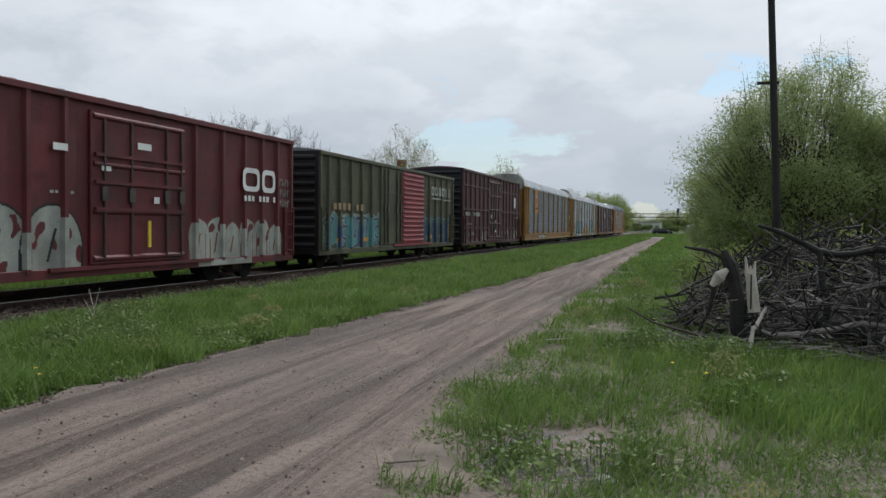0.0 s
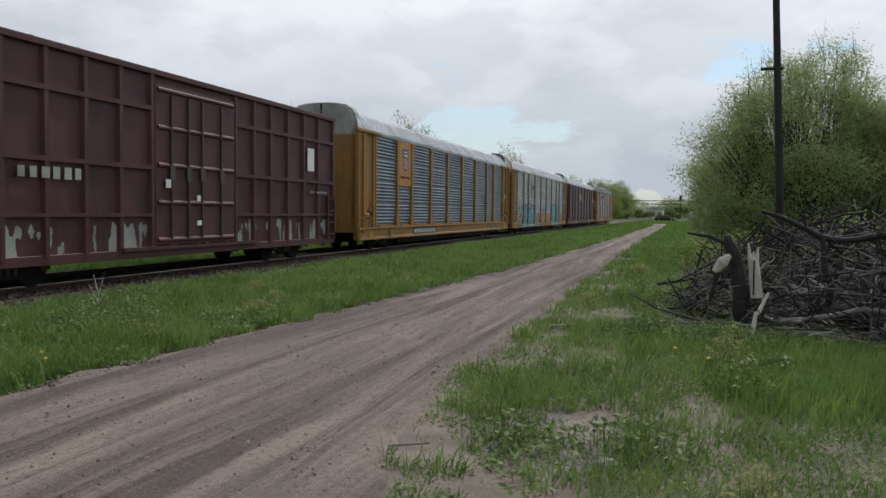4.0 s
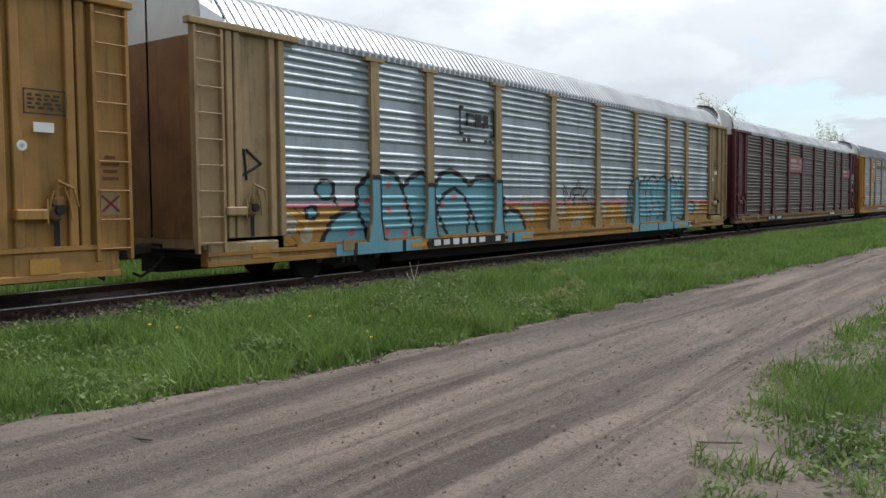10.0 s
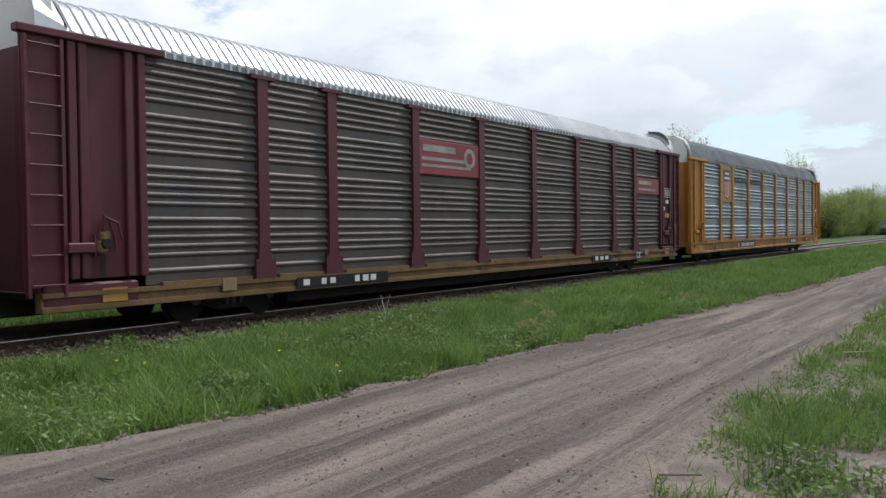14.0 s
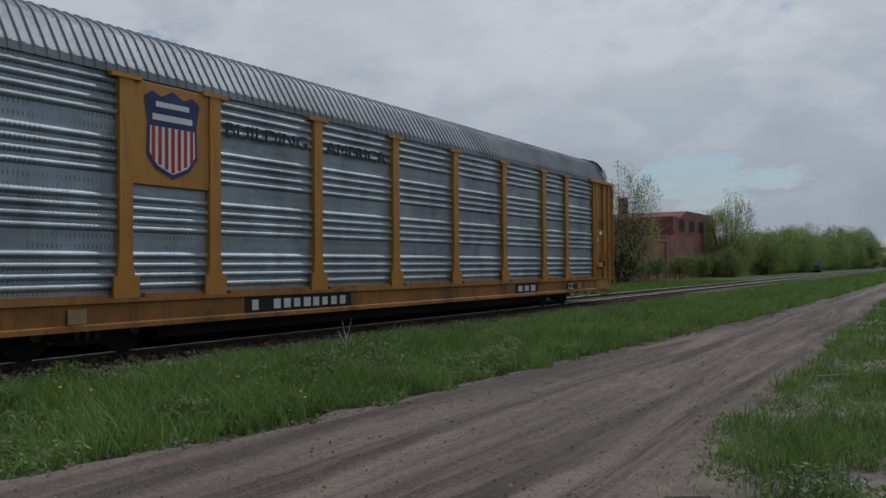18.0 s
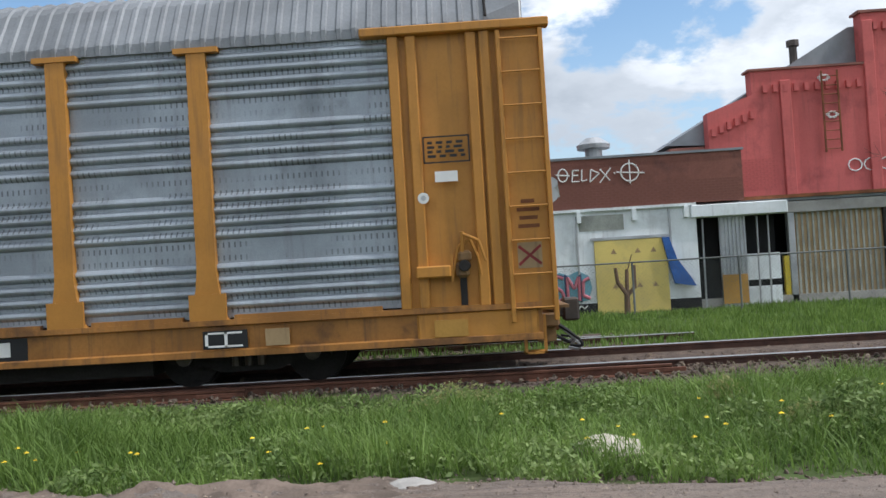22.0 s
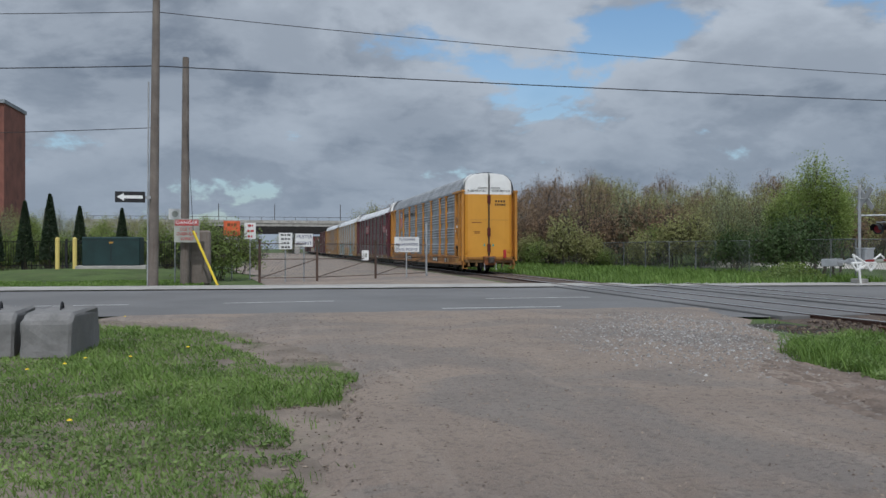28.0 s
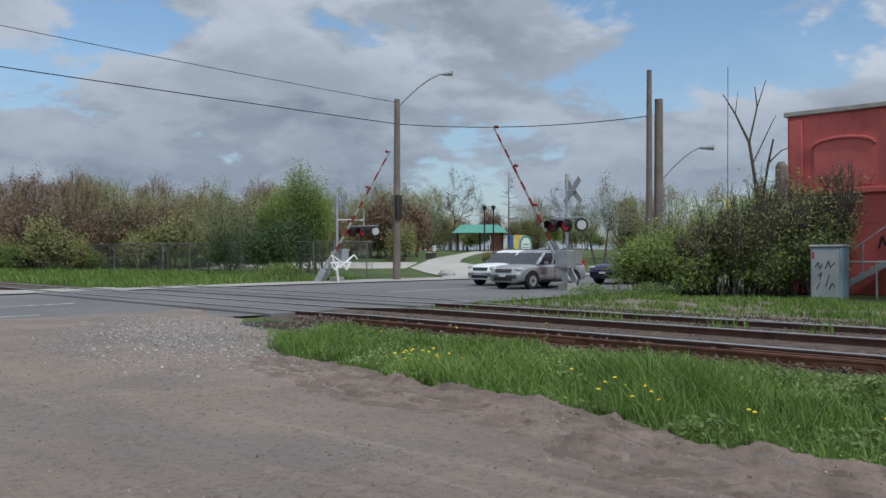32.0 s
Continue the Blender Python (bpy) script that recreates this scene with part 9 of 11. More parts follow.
for m in ((-62.0, -52.4, 0.3), (-61.6, -53.2, 0.0)):
    lp = thing("park_lamp", "dark slim park lamp post", "lamp post", "park lamps", at=(m[0], m[1], float(lawn_z(m[0], m[1]))))
    part("pole", tubes(((0, 0, 0), (0, 0, 4.1), 0.07), seg=8), M["black"], lp)
    part("lantern", tubes(((0, 0, 4.1), (0, 0, 4.45), 0.12, 0.24), ((0, 0, 4.45), (0, 0, 4.55), 0.26, 0.1), seg=10), M["black"], lp)
bn = thing("park_bench", "white wooden park bench on the grass", "bench")
bn.matrix_basis = pose(-49.05, -48.1, float(lawn_z(-49.05, -48.1)), 0, 0, 215) @ Matrix.Diagonal((1.25, 1.25, 1.2, 1))
for k in range(3):
    part("seat_slat", boxes((-0.75, -0.22 + 0.15 * k, 0.43, 0.75, -0.11 + 0.15 * k, 0.46)), M["white"], bn)
    part("back_slat", boxes((-0.75, -0.28, 0.55 + 0.14 * k, 0.75, -0.25, 0.65 + 0.14 * k)), M["white"], bn)
for x in (-0.6, 0.6):
    part("leg", boxes((x - 0.04, -0.28, 0, x + 0.04, 0.2, 0.43), (x - 0.04, -0.3, 0.43, x + 0.04, -0.24, 0.95)), M["steel"], bn)
rk = bmesh.new()
bmesh.ops.create_icosphere(rk, subdivisions=3, radius=1)
for vtx in rk.verts:
    vtx.co *= 1 + 0.22 * noise.noise(vtx.co * 1.6)
    vtx.co.z *= 0.55
bk = tagged(part("boulder", rk, M["concrete"]), "pale boulder on the grass by the path", "boulder")
bk.matrix_basis = pose(-34.1, -31.9, float(lawn_z(-34.1, -31.9)) + 0.14) @ Matrix.Diagonal((0.55, 0.42, 0.5, 1))
rp = thing("park_building", "low red park building behind the trees", "building", at=(-90, -101, G))
part("wall", boxes((-8, 0, 0, 4, 5, 2.6)), M["brick_red"], rp)
part("roof", prism(bmesh.new(), [(-0.4, 2.6), (5.4, 2.6), (2.5, 3.6)], "x", -8.4, 4.4), M["brick_brown"], rp)
for x in (-6, -3, 0, 2.5):
    part("window", boxes((x, 5.0, 1.0, x + 0.7, 5.05, 2.0)), M["white"], rp)
cf = thing("park_fence", "long chain-link fence along the railway", "fence", at=(0, 0, G))
FL = [(-24.5, -78), (-25.5, -58), (-26.5, -44), (-27.5, -33.5), (-31, -34.5)]
for a, b in zip(FL, FL[1:]):
    L = math.hypot(b[0] - a[0], b[1] - a[1])
    for k in range(int(L / 3) + 1):
        u = k * 3 / L
        part("post", tubes(((a[0] + (b[0] - a[0]) * u, a[1] + (b[1] - a[1]) * u, 0), (a[0] + (b[0] - a[0]) * u, a[1] + (b[1] - a[1]) * u, 2.0), 0.035), seg=6), M["chain"], cf)
    part("top_rail", tubes(((a[0], a[1], 1.98), (b[0], b[1], 1.98), 0.025), seg=5), M["chain"], cf)
    mesh_wire("wire_mesh", a, b, 0.05, 1.98, 0.20, 0.012, M["chain"], cf)

# bits of broken cycle-like scrap on the first signal's base
jn = thing("scrap_frame", "white tubular scrap frame chained to the signal", "scrap", at=(-25.0, -30.0, G))
bm = bmesh.new()
for a, b in (((-0.9, 0, 1.3), (-0.2, 0.1, 0.9)), ((-0.2, 0.1, 0.9), (0.5, 0.1, 1.3)), ((0.5, 0.1, 1.3), (0.2, 0.1, 0.7)), ((-0.2, 0.1, 0.9), (0.2, 0.1, 0.7)), ((-0.9, 0, 1.3), (-1.1, 0, 1.1)), ((0.2, 0.1, 0.7), (0.1, 0.1, 0.0))):
    tube(bm, a, b, 0.04, seg=6)
part("frame_tube", bm, M["white"], jn)
for x in (-0.35, 0.30):
    part("bracket", tubes(((x - 0.25, 0.1, 0.95), (x + 0.25, 0.1, 0.95), 0.045), ((x - 0.25, 0.1, 0.95), (x, 0.1, 0.62), 0.045), ((x, 0.1, 0.62), (x + 0.25, 0.1, 0.95), 0.045), seg=6), M["white"], jn, "white triangular bracket")


# ---- road vehicles ----
def loft(rings, closed_ring=True, caps=True):
    """Faces between rings of equally many points."""
    n = len(rings[0])
    vs = [p for r in rings for p in r]
    fs = [(k * n + i, k * n + (i + 1) % n, (k + 1) * n + (i + 1) % n, (k + 1) * n + i) for k in range(len(rings) - 1) for i in range(n if closed_ring else n - 1)]
    if caps:
        fs += [tuple(range(n - 1, -1, -1)), tuple((len(rings) - 1) * n + i for i in range(n))]
    return vs, fs


def suv(label, paint, L=4.0, Wd=1.64, H=1.46):
    """A small SUV, nose towards +x, its wheels on z = 0."""
    e = thing("car", label, "car", "cars waiting at the crossing")
    k, hw = H / 1.68, Wd / 2
    rings = []
    for u, zt, w in ((-0.50, 0.80, 0.86), (-0.495, 0.98, 0.93), (-0.47, 1.06, 0.97), (-0.36, 1.08, 1.0), (-0.1, 1.07, 1.0), (0.14, 1.06, 1.0), (0.25, 1.04, 0.99), (0.36, 1.0, 0.97), (0.44, 0.93, 0.93), (0.485, 0.80, 0.86), (0.5, 0.62, 0.78)):
        sec = [(0.80, 0.30), (0.97, 0.40), (1.0, 0.62), (0.99, zt - 0.16), (0.95, zt - 0.05), (0.84, zt), (0.0, zt + 0.025)]
        half = [(w * a * hw, z) for a, z in sec]
        ring = half + [(-y, z) for y, z in reversed(half[:-1])]
        rings.append([(u * L, y, z * k) for y, z in ring])
    vs, fs = loft(rings)
    body = link("body", raw("body", vs, fs, paint, smooth=True), e)
    # cabin: glass all round with painted pillars, and the roof over it
    rings, cuts = [], (0.0, 0.05, 0.33, 0.37, 0.66, 0.70, 0.95, 1.0)
    for z, r0, r1, w in ((1.05, -0.465, 0.245, 0.93), (1.30, -0.445, 0.175, 0.87), (1.54, -0.415, 0.105, 0.79), (1.62, -0.39, 0.07, 0.75), (1.67, -0.33, 0.0, 0.62)):
        ring = [((r0 + (r1 - r0) * c) * L, w * hw * (0.93 if c in (0.0, 1.0) else 1.0), z * k) for c in cuts]
        rings.append(ring + [(x, -y, zz) for x, y, zz in reversed(ring)])
    vs, fs = loft(rings)
    m = len(rings[0])
    idx = []
    for r in range(len(rings) - 1):
        for i in range(m):
            side = i if i < 7 else 14 - i if 7 < i < 15 else -1
            pillar = side in (0, 2, 4, 6)
            idx.append(0 if r >= 2 or pillar else 1)
    idx += [0, 0]
    link("cabin", raw("cabin", vs, fs, [paint, M["glass"]], idx), e, "cabin with dark windows")
    for s in (-1, 1):
        for u in (-0.30, 0.31):
            c = (u * L, s * (hw - 0.10), 0.31)
            w = part("wheel", tubes(((c[0], c[1] - 0.10, c[2]), (c[0], c[1] + 0.105, c[2]), 0.31), seg=22), M["rubber"], e)
            part("rim", tubes(((c[0], s * (hw + 0.014), c[2]), (c[0], s * (hw - 0.1), c[2]), 0.20), seg=14), M["galvpost"], w)
            part("hub", tubes(((c[0], s * (hw + 0.022), c[2]), (c[0], s * (hw - 0.1), c[2]), 0.06), seg=10), M["black"], w)
            arch_ = [(c[0] + 0.39 * math.cos(math.pi * q / 10), c[2] + 0.39 * math.sin(math.pi * q / 10)) for q in range(11)]
            part("wheel_arch", prism(bmesh.new(), arch_, "y", *sorted((s * (hw - 0.06), s * (hw + 0.004)))), M["black"], e)
        part("door_mirror", boxes((0.13 * L, min(s * (hw + 0.0), s * (hw + 0.17)), 1.05 * k, 0.155 * L, max(s * hw, s * (hw + 0.17)), 1.17 * k), bevel=0.02), paint, e)
        part("headlight", boxes((0.42 * L, min(s * 0.50, s * 0.76) * hw / 0.82, 0.80 * k, 0.484 * L, max(s * 0.50, s * 0.76) * hw / 0.82, 0.92 * k), bevel=0.025), M["headlight"], e)
        part("fog_light", boxes((0.478 * L, s * hw * 0.66, 0.44 * k, 0.496 * L, s * hw * 0.80, 0.52 * k)), M["black"], e)
        part("roof_rail", boxes((-0.36 * L, s * hw * 0.66, 1.66 * k, 0.0, s * hw * 0.70, 1.70 * k)), M["black"], e)
        part("door_seam", boxes((-0.012 * L, s * hw - 0.004, 0.40 * k, -0.006 * L, s * hw + 0.003, 1.0 * k), (-0.21 * L, s * hw - 0.004, 0.40 * k, -0.204 * L, s * hw + 0.003, 1.0 * k)), M["black"], e)
        part("door_handle", boxes((-0.19 * L, s * hw - 0.02, 0.92 * k, -0.15 * L, s * hw + 0.02, 0.95 * k)), paint, e)
        part("side_skirt", boxes((-0.22 * L, s * hw - 0.06, 0.28 * k, 0.22 * L, s * hw + 0.004, 0.38 * k), bevel=0.01), M["black"], e)
    part("grille", boxes((0.470 * L, -0.40, 0.70 * k, 0.495 * L, 0.40, 0.86 * k), bevel=0.015), M["black"], e)
    part("grille_bar", boxes((0.490 * L, -0.38, 0.77 * k, 0.500 * L, 0.38, 0.80 * k)), M["chrome"], e)
    part("lower_grille", boxes((0.488 * L, -0.46, 0.36 * k, 0.504 * L, 0.46, 0.50 * k), bevel=0.015), M["black"], e)
    part("number_plate", boxes((0.500 * L, -0.15, 0.54 * k, 0.508 * L, 0.15, 0.64 * k)), M["white"], e)
    each("rear_light", [(-0.499 * L, -hw * 0.93, 0.85 * k, -0.47 * L, -hw * 0.78, 1.2 * k), (-0.499 * L, hw * 0.78, 0.85 * k, -0.47 * L, hw * 0.93, 1.2 * k)], M["red"], e)
    return e


silver_car = suv("silver SUV rolling towards the crossing", M["silver"])
white_car = suv("white SUV waiting beside the silver one", M["whitecar"], 4.1, 1.66, 1.46)
blue_car = suv("dark blue car behind the silver SUV", M["bluecar"], 4.1, 1.66, 1.38)
far_car = suv("dark parked car far down the lane", M["black"], 4.5, 1.8, 1.5)
far_car.matrix_basis = pose(-4.4, 200, G, 0, 0, 8)
truck_cab = thing("truck", "small dark truck cab far beside the tracks", "truck", at=(-20.5, 165, G))
truck_cab.scale = (0.75, 0.75, 0.75)
part("cab", prism(bmesh.new(), [(-1.6, 0.6), (1.6, 0.6), (1.6, 3.0), (0.6, 3.2), (-0.2, 2.4), (-1.6, 1.7)], "x", -1.2, 1.2), M["bluecar"], truck_cab)
for y in (-1.0, 1.0):
    part("wheel", tubes(((-1.25, y, 0.5), (1.25, y, 0.5), 0.5), seg=14), M["rubber"], truck_cab)

# ---- plants ----


def tubes_mesh(name, segs, material, sides=5):
    """Many tapered limbs at once; segs: rows of x0 y0 z0 x1 y1 z1 r0 r1."""
    s = np.asarray(segs, float)
    a, b, r0, r1 = s[:, 0:3], s[:, 3:6], s[:, 6], s[:, 7]
    d = b - a
    d /= np.linalg.norm(d, axis=1)[:, None] + 1e-9
    ref = np.where(np.abs(d[:, 2:3]) < 0.9, np.array([[0, 0, 1.0]]), np.array([[1.0, 0, 0]]))
    u = np.cross(d, ref)
    u /= np.linalg.norm(u, axis=1)[:, None] + 1e-9
    w = np.cross(d, u)
    t = np.arange(sides) * 2 * math.pi / sides
    ring = u[:, None, :] * np.cos(t)[None, :, None] + w[:, None, :] * np.sin(t)[None, :, None]
    v = np.concatenate([a[:, None, :] + ring * r0[:, None, None], b[:, None, :] + ring * r1[:, None, None]], 1)
    k = np.arange(sides)
    f = np.stack([k, (k + 1) % sides, sides + (k + 1) % sides, sides + k], 1)
    F = (f[None] + (2 * sides) * np.arange(len(s))[:, None, None]).reshape(-1, 4)
    return raw(name, v.reshape(-1, 3), F, material)


def leaves_mesh(name, pts, size, material, rg, flat=0.0, face=None):
    """Small leaves round the given points; face: the way in which they mostly look."""
    n = len(pts)
    q = rg.normal(size=(n, 3))
    q[:, 2] += flat
    if face is not None:
        q += face
    q /= np.linalg.norm(q, axis=1)[:, None]
    ref = rg.normal(size=(n, 3))
    u = np.cross(q, ref)
    u /= np.linalg.norm(u, axis=1)[:, None] + 1e-9
    w = np.cross(q, u)
    s = size * rg.uniform(0.6, 1.4, n)[:, None]
    c = np.asarray(pts)
    v = np.stack([c - u * s, c + w * s * 0.45, c + u * s, c - w * s * 0.45], 1)
    F = np.arange(4 * n).reshape(n, 4)
    return raw(name, v.reshape(-1, 3), F, material)


def grow(rg, h, spread, trunk_r, stems=1, depth=4, lean=0.0, first=0.28, twig=3, upright=0.35):
    """Limbs of a tree, and the places where its twigs end."""
    segs, tips = [], []

    def limb(p, d, L, r, k):
        n = 3 if k < 2 else 2
        for i in range(n):
            d2 = d + rg.normal(size=3) * 0.13
            d2[2] += upright * 0.12
            d2 /= np.linalg.norm(d2)
            q = p + d2 * L / n
            r2 = r * (1 - 0.28 / n * (i + 1)) if k else r * (1 - 0.12 * (i + 1))
            segs.append([*p, *q, r, r2])
            if k >= 1 and k < depth and i < n - 1:
                side(q, d2, L * rg.uniform(0.4, 0.65), r2 * 0.6, k + 1)
            p, d, r = q, d2, r2
            if k >= depth - 2:
                tips.append(p.copy())
        if k < depth:
            for _ in range(twig if k else twig + 2):
                side(p, d, L * rg.uniform(0.5, 0.78), r * 0.66, k + 1)
        else:
            tips.append(p.copy())

    def side(p, d, L, r, k):
        v = rg.normal(size=3)
        v -= d * (v @ d)
        v /= np.linalg.norm(v) + 1e-9
        nd = d * rg.uniform(0.45, 0.9) + v * spread * rg.uniform(0.5, 1.0)
        nd[2] += upright * 0.3
        nd /= np.linalg.norm(nd)
        limb(p, nd, L, max(r, 0.006), k)

    for s in range(stems):
        a = rg.uniform(0, math.tau)
        off = 0.0 if stems == 1 else rg.uniform(0.1, 0.5)
        d = np.array([math.cos(a) * (lean if stems == 1 else 0.35), math.sin(a) * (lean if stems == 1 else 0.35), 1.0])
        d /= np.linalg.norm(d)
        limb(np.array([off * math.cos(a), off * math.sin(a), -0.1]), d, h * first * (1 if stems == 1 else rg.uniform(0.8, 1.1)), trunk_r, 0)
    segs, tips = np.array(segs), np.array(tips)
    k = h / max(segs[:, 5].max(), 0.1)
    segs[:, [2, 5]] *= k
    tips[:, 2] *= k
    return segs, tips


def tree(name, label, h, seed, leaf, n_leaf, leaf_size, spread=0.9, trunk_r=0.16, stems=1, depth=4, scatter=0.35, material="bark", group="", twig=3, first=0.28, upright=0.35, category="tree"):
    rg = np.random.default_rng(seed)
    segs, tips = grow(rg, h, spread, trunk_r, stems, depth, 0.06, first, twig, upright)
    e = thing(name, label, category, group)
    link("trunk", tubes_mesh("trunk", segs, M[material]), e)
    if leaf:
        p = tips[rg.integers(0, len(tips), n_leaf)] + np.clip(rg.normal(size=(n_leaf, 3)), -1.4, 1.4) * scatter * 0.95
        p = p[p[:, 2] > 0.15]
        out = p - p.mean(0) * [1, 1, 0.8]
        out /= np.linalg.norm(out, axis=1)[:, None] + 0.3
        link("crown", leaves_mesh("crown", p, leaf_size, M[leaf], rg, 0.4, out * 1.2), e)
    return e


def put(e, x, y, turn=0.0, scale=1.0, z=None):
    e.matrix_basis = pose(x, y, float(lawn_z(x, y)) if z is None else z, 0, 0, turn) @ Matrix.Diagonal((scale, scale, scale, 1))
    return e


def again(e, x, y, turn, scale=1.0, tall=1.0):
    return copy_thing(e, pose(x, y, float(lawn_z(x, y)), 0, 0, turn) @ Matrix.Diagonal((scale / e.scale[0], scale / e.scale[1], scale * tall / e.scale[2], 1)))


# big shrubby tree by the brush pile
def broad_shrub(label, h, w, seed, leaf, clumps, per, size, name="shrub_tree", group="shrub trees by the lane", low=-0.72, spray=0.25):
    """A wide crown to the ground: many stems, leaf clumps over a lumpy dome, bare twigs at the top."""
    rg = np.random.default_rng(seed)
    e = thing(name, label, "tree", group)
    t, v = rg.uniform(0, math.tau, clumps), rg.uniform(low, 1.0, clumps)
    d = np.stack([np.cos(t) * np.sqrt(1 - v * v), np.sin(t) * np.sqrt(1 - v * v), v], 1)
    lumpy = np.array([1 + 0.40 * noise.noise(Vector(k) * 1.7 + Vector((seed, 0, 0))) + 0.26 * noise.noise(Vector(k) * 4.1 + Vector((0, seed, 0))) for k in d])
    r = lumpy * rg.uniform(0.55, 1.0, clumps) ** 0.45
    c = d * r[:, None] * [w, w, h * 0.52] + [0, 0, h * 0.46]
    keep = c[:, 2] > 0.15
    c, d = c[keep], d[keep]
    n = len(c)
    hub = np.stack([c[:, 0] * 0.18, c[:, 1] * 0.18, np.maximum(c[:, 2] * 0.25, 0)], 1)
    mid = hub * 0.35 + c * 0.65 + rg.normal(size=(n, 3)) * 0.18
    one = np.ones((n, 1))
    segs = [np.concatenate([hub, mid, one * 0.022, one * 0.011], 1), np.concatenate([mid, c, one * 0.011, one * 0.005], 1)]
    for _ in range(1):
        tip = c + d * rg.uniform(0.15, 0.5, (n, 1)) + rg.normal(size=(n, 3)) * 0.16 + [0, 0, 0.12]
        segs.append(np.concatenate([c, tip, one * 0.007, one * 0.003], 1))
    up_ = c[c[:, 2] > h * 0.72]
    up_ = up_[rg.integers(0, len(up_), 170)]
    wis = up_ + np.stack([rg.normal(size=170) * 0.16, rg.normal(size=170) * 0.16, rg.uniform(0.3, 0.95, 170)], 1)
    segs.append(np.concatenate([up_, wis, np.full((170, 1), 0.010), np.full((170, 1), 0.003)], 1))
    stem = rg.uniform(0, math.tau, 12)
    foot = np.stack([np.cos(stem) * 0.4, np.sin(stem) * 0.4, np.full(12, -0.05)], 1)
    segs.append(np.concatenate([foot, foot * [3, 3, 0] + [0, 0, h * 0.45], np.full((12, 1), 0.07), np.full((12, 1), 0.04)], 1))
    link("trunk", tubes_mesh("trunk", np.concatenate(segs), M["bark"], 4), e)
    k = np.repeat(np.arange(n), per)
    p = c[k] + np.clip(rg.normal(size=(len(k), 3)), -1.8, 1.8) * [spray, spray, spray * 0.88] + d[k] * rg.uniform(0, 0.22, (len(k), 1))
    few = wis[rg.integers(0, 170, 700)] + rg.normal(size=(700, 3)) * 0.10
    p = np.concatenate([p, few])
    p = p[p[:, 2] > 0.08]
    out = p - [0, 0, h * 0.40]
    out /= np.linalg.norm(out, axis=1)[:, None] + 0.3
    link("crown", leaves_mesh("crown", p, size, M[leaf], rg, 0.4, out * 1.4), e)
    return e


bush = broad_shrub("broad many-stemmed shrub tree in young leaf", 7.0, 3.15, 11, "leaf_bush", 1000, 125, 0.042)
put(bush, 3.75, 30.5, 0, 1.0)
again(bush, 8.1, 32.0, 130, 1.0, 0.90)
again(bush, 2.6, 38.5, 70, 0.72)
sb = tree("low_shrub", "low bright shrub behind the brush pile", 1.7, 12, "leaf_bright", 2600, 0.05, 1.0, 0.02, 7, 3, 0.16, category="shrub", group="low shrubs")
put(sb, 2.9, 18.0, 0, 1.0)
again(sb, 5.0, 17.2, 90, 0.9)
again(sb, 6.8, 16.4, 190, 1.1)
again(sb, 0.9, 19.0, 30, 0.8)

# bare trees and hedge beyond the tracks
bare = tree("bare_tree", "leafless grey tree behind the tracks", 8.0, 21, "leaf_red", 1500, 0.03, 0.95, 0.12, 2, 5, 0.2, twig=3, first=0.24, group="bare trees")
put(bare, -23.0, 36.5, 0, 0.92)
for x, y, r, s in ((-23.8, 40, 70, 1.0), (-23.2, 44, 140, 1.02), (-24, 48.5, 200, 1.0), (-23.4, 53, 280, 0.95), (-24.5, 58, 20, 0.9)):
    again(bare, x, y, r, s)
leafy = broad_shrub("wide tree in pale young leaf", 9.2, 3.1, 22, "leaf_olive", 380, 30, 0.075, "leafy_tree", "leafy trees", -0.75, 0.38)
put(leafy, -24.2, 70, 0, 1.0)
green = broad_shrub("rounded tree in fresh green leaf", 7.5, 3.4, 23, "leaf_bright", 420, 34, 0.085, "green_tree", "leafy trees", -0.9, 0.42)
put(green, -25, 112, 0, 1.05)
for x, y, r, s in ((-22.6, 126, 60, 0.8), (-23, 139, 120, 0.8), (-24, 152, 200, 0.95), (-23, 168, 30, 1.0), (-26, 188, 90, 1.2), (-23, 214, 150, 1.2), (-25, 242, 210, 1.4), (-22, 275, 280, 1.5), (-23, 310, 20, 1.6), (14, 130, 40, 1.2), (18, 100, 80, 1.3), (12, 75, 10, 1.1), (20, 60, 200, 1.2)):
    again(green, x, y, r, s)
for x, y, r, s in ((-26, 122, 40, 1.15), (-24, 131, 100, 0.9), (-27, 145, 170, 1.1), (-25, 160, 220, 1.15), (-28, 178, 300, 1.3), (-25, 200, 10, 1.2), (-27, 228, 60, 1.4), (-24, 255, 130, 1.4), (-26, 290, 200, 1.6), (-24, 330, 270, 1.7)):
    again(leafy if y < 130 else green, x, y, r, s * (1 if y < 130 else 0.95), 1.0 if y < 130 else 0.8)
hedge = tree("hedge_shrub", "scrubby green shrub at the foot of the wall", 1.9, 24, "leaf", 3200, 0.06, 1.1, 0.02, 8, 3, 0.22, category="shrub", group="scrub by the walls")
put(hedge, -24.3, 62, 0, 1.1)
for x, y, r, s in ((-24.5, 66, 50, 1.2), (-24.2, 74, 90, 1.3), (-24.6, 80, 150, 1.4), (-24, 87, 210, 1.5), (-24.5, 95, 280, 1.6), (-24.2, 104, 20, 1.7), (-24.4, 36, 130, 0.8), (-24.3, 51, 170, 0.9)):
    again(hedge, x, y, r, s)
for k in range(26):
    y = 104 + k * 8.5 + 3.4 * math.sin(k * 2.3)
    again(hedge if k % 2 else green, -22.4 - (k % 3) * 1.6, y, 47 * k, (2.3 + 0.09 * k) * (0.8 + 0.4 * math.sin(k * 1.7) ** 2) if k % 2 else (0.6 + 0.025 * k) * (0.75 + 0.5 * math.sin(k * 2.9) ** 2), 1.0)
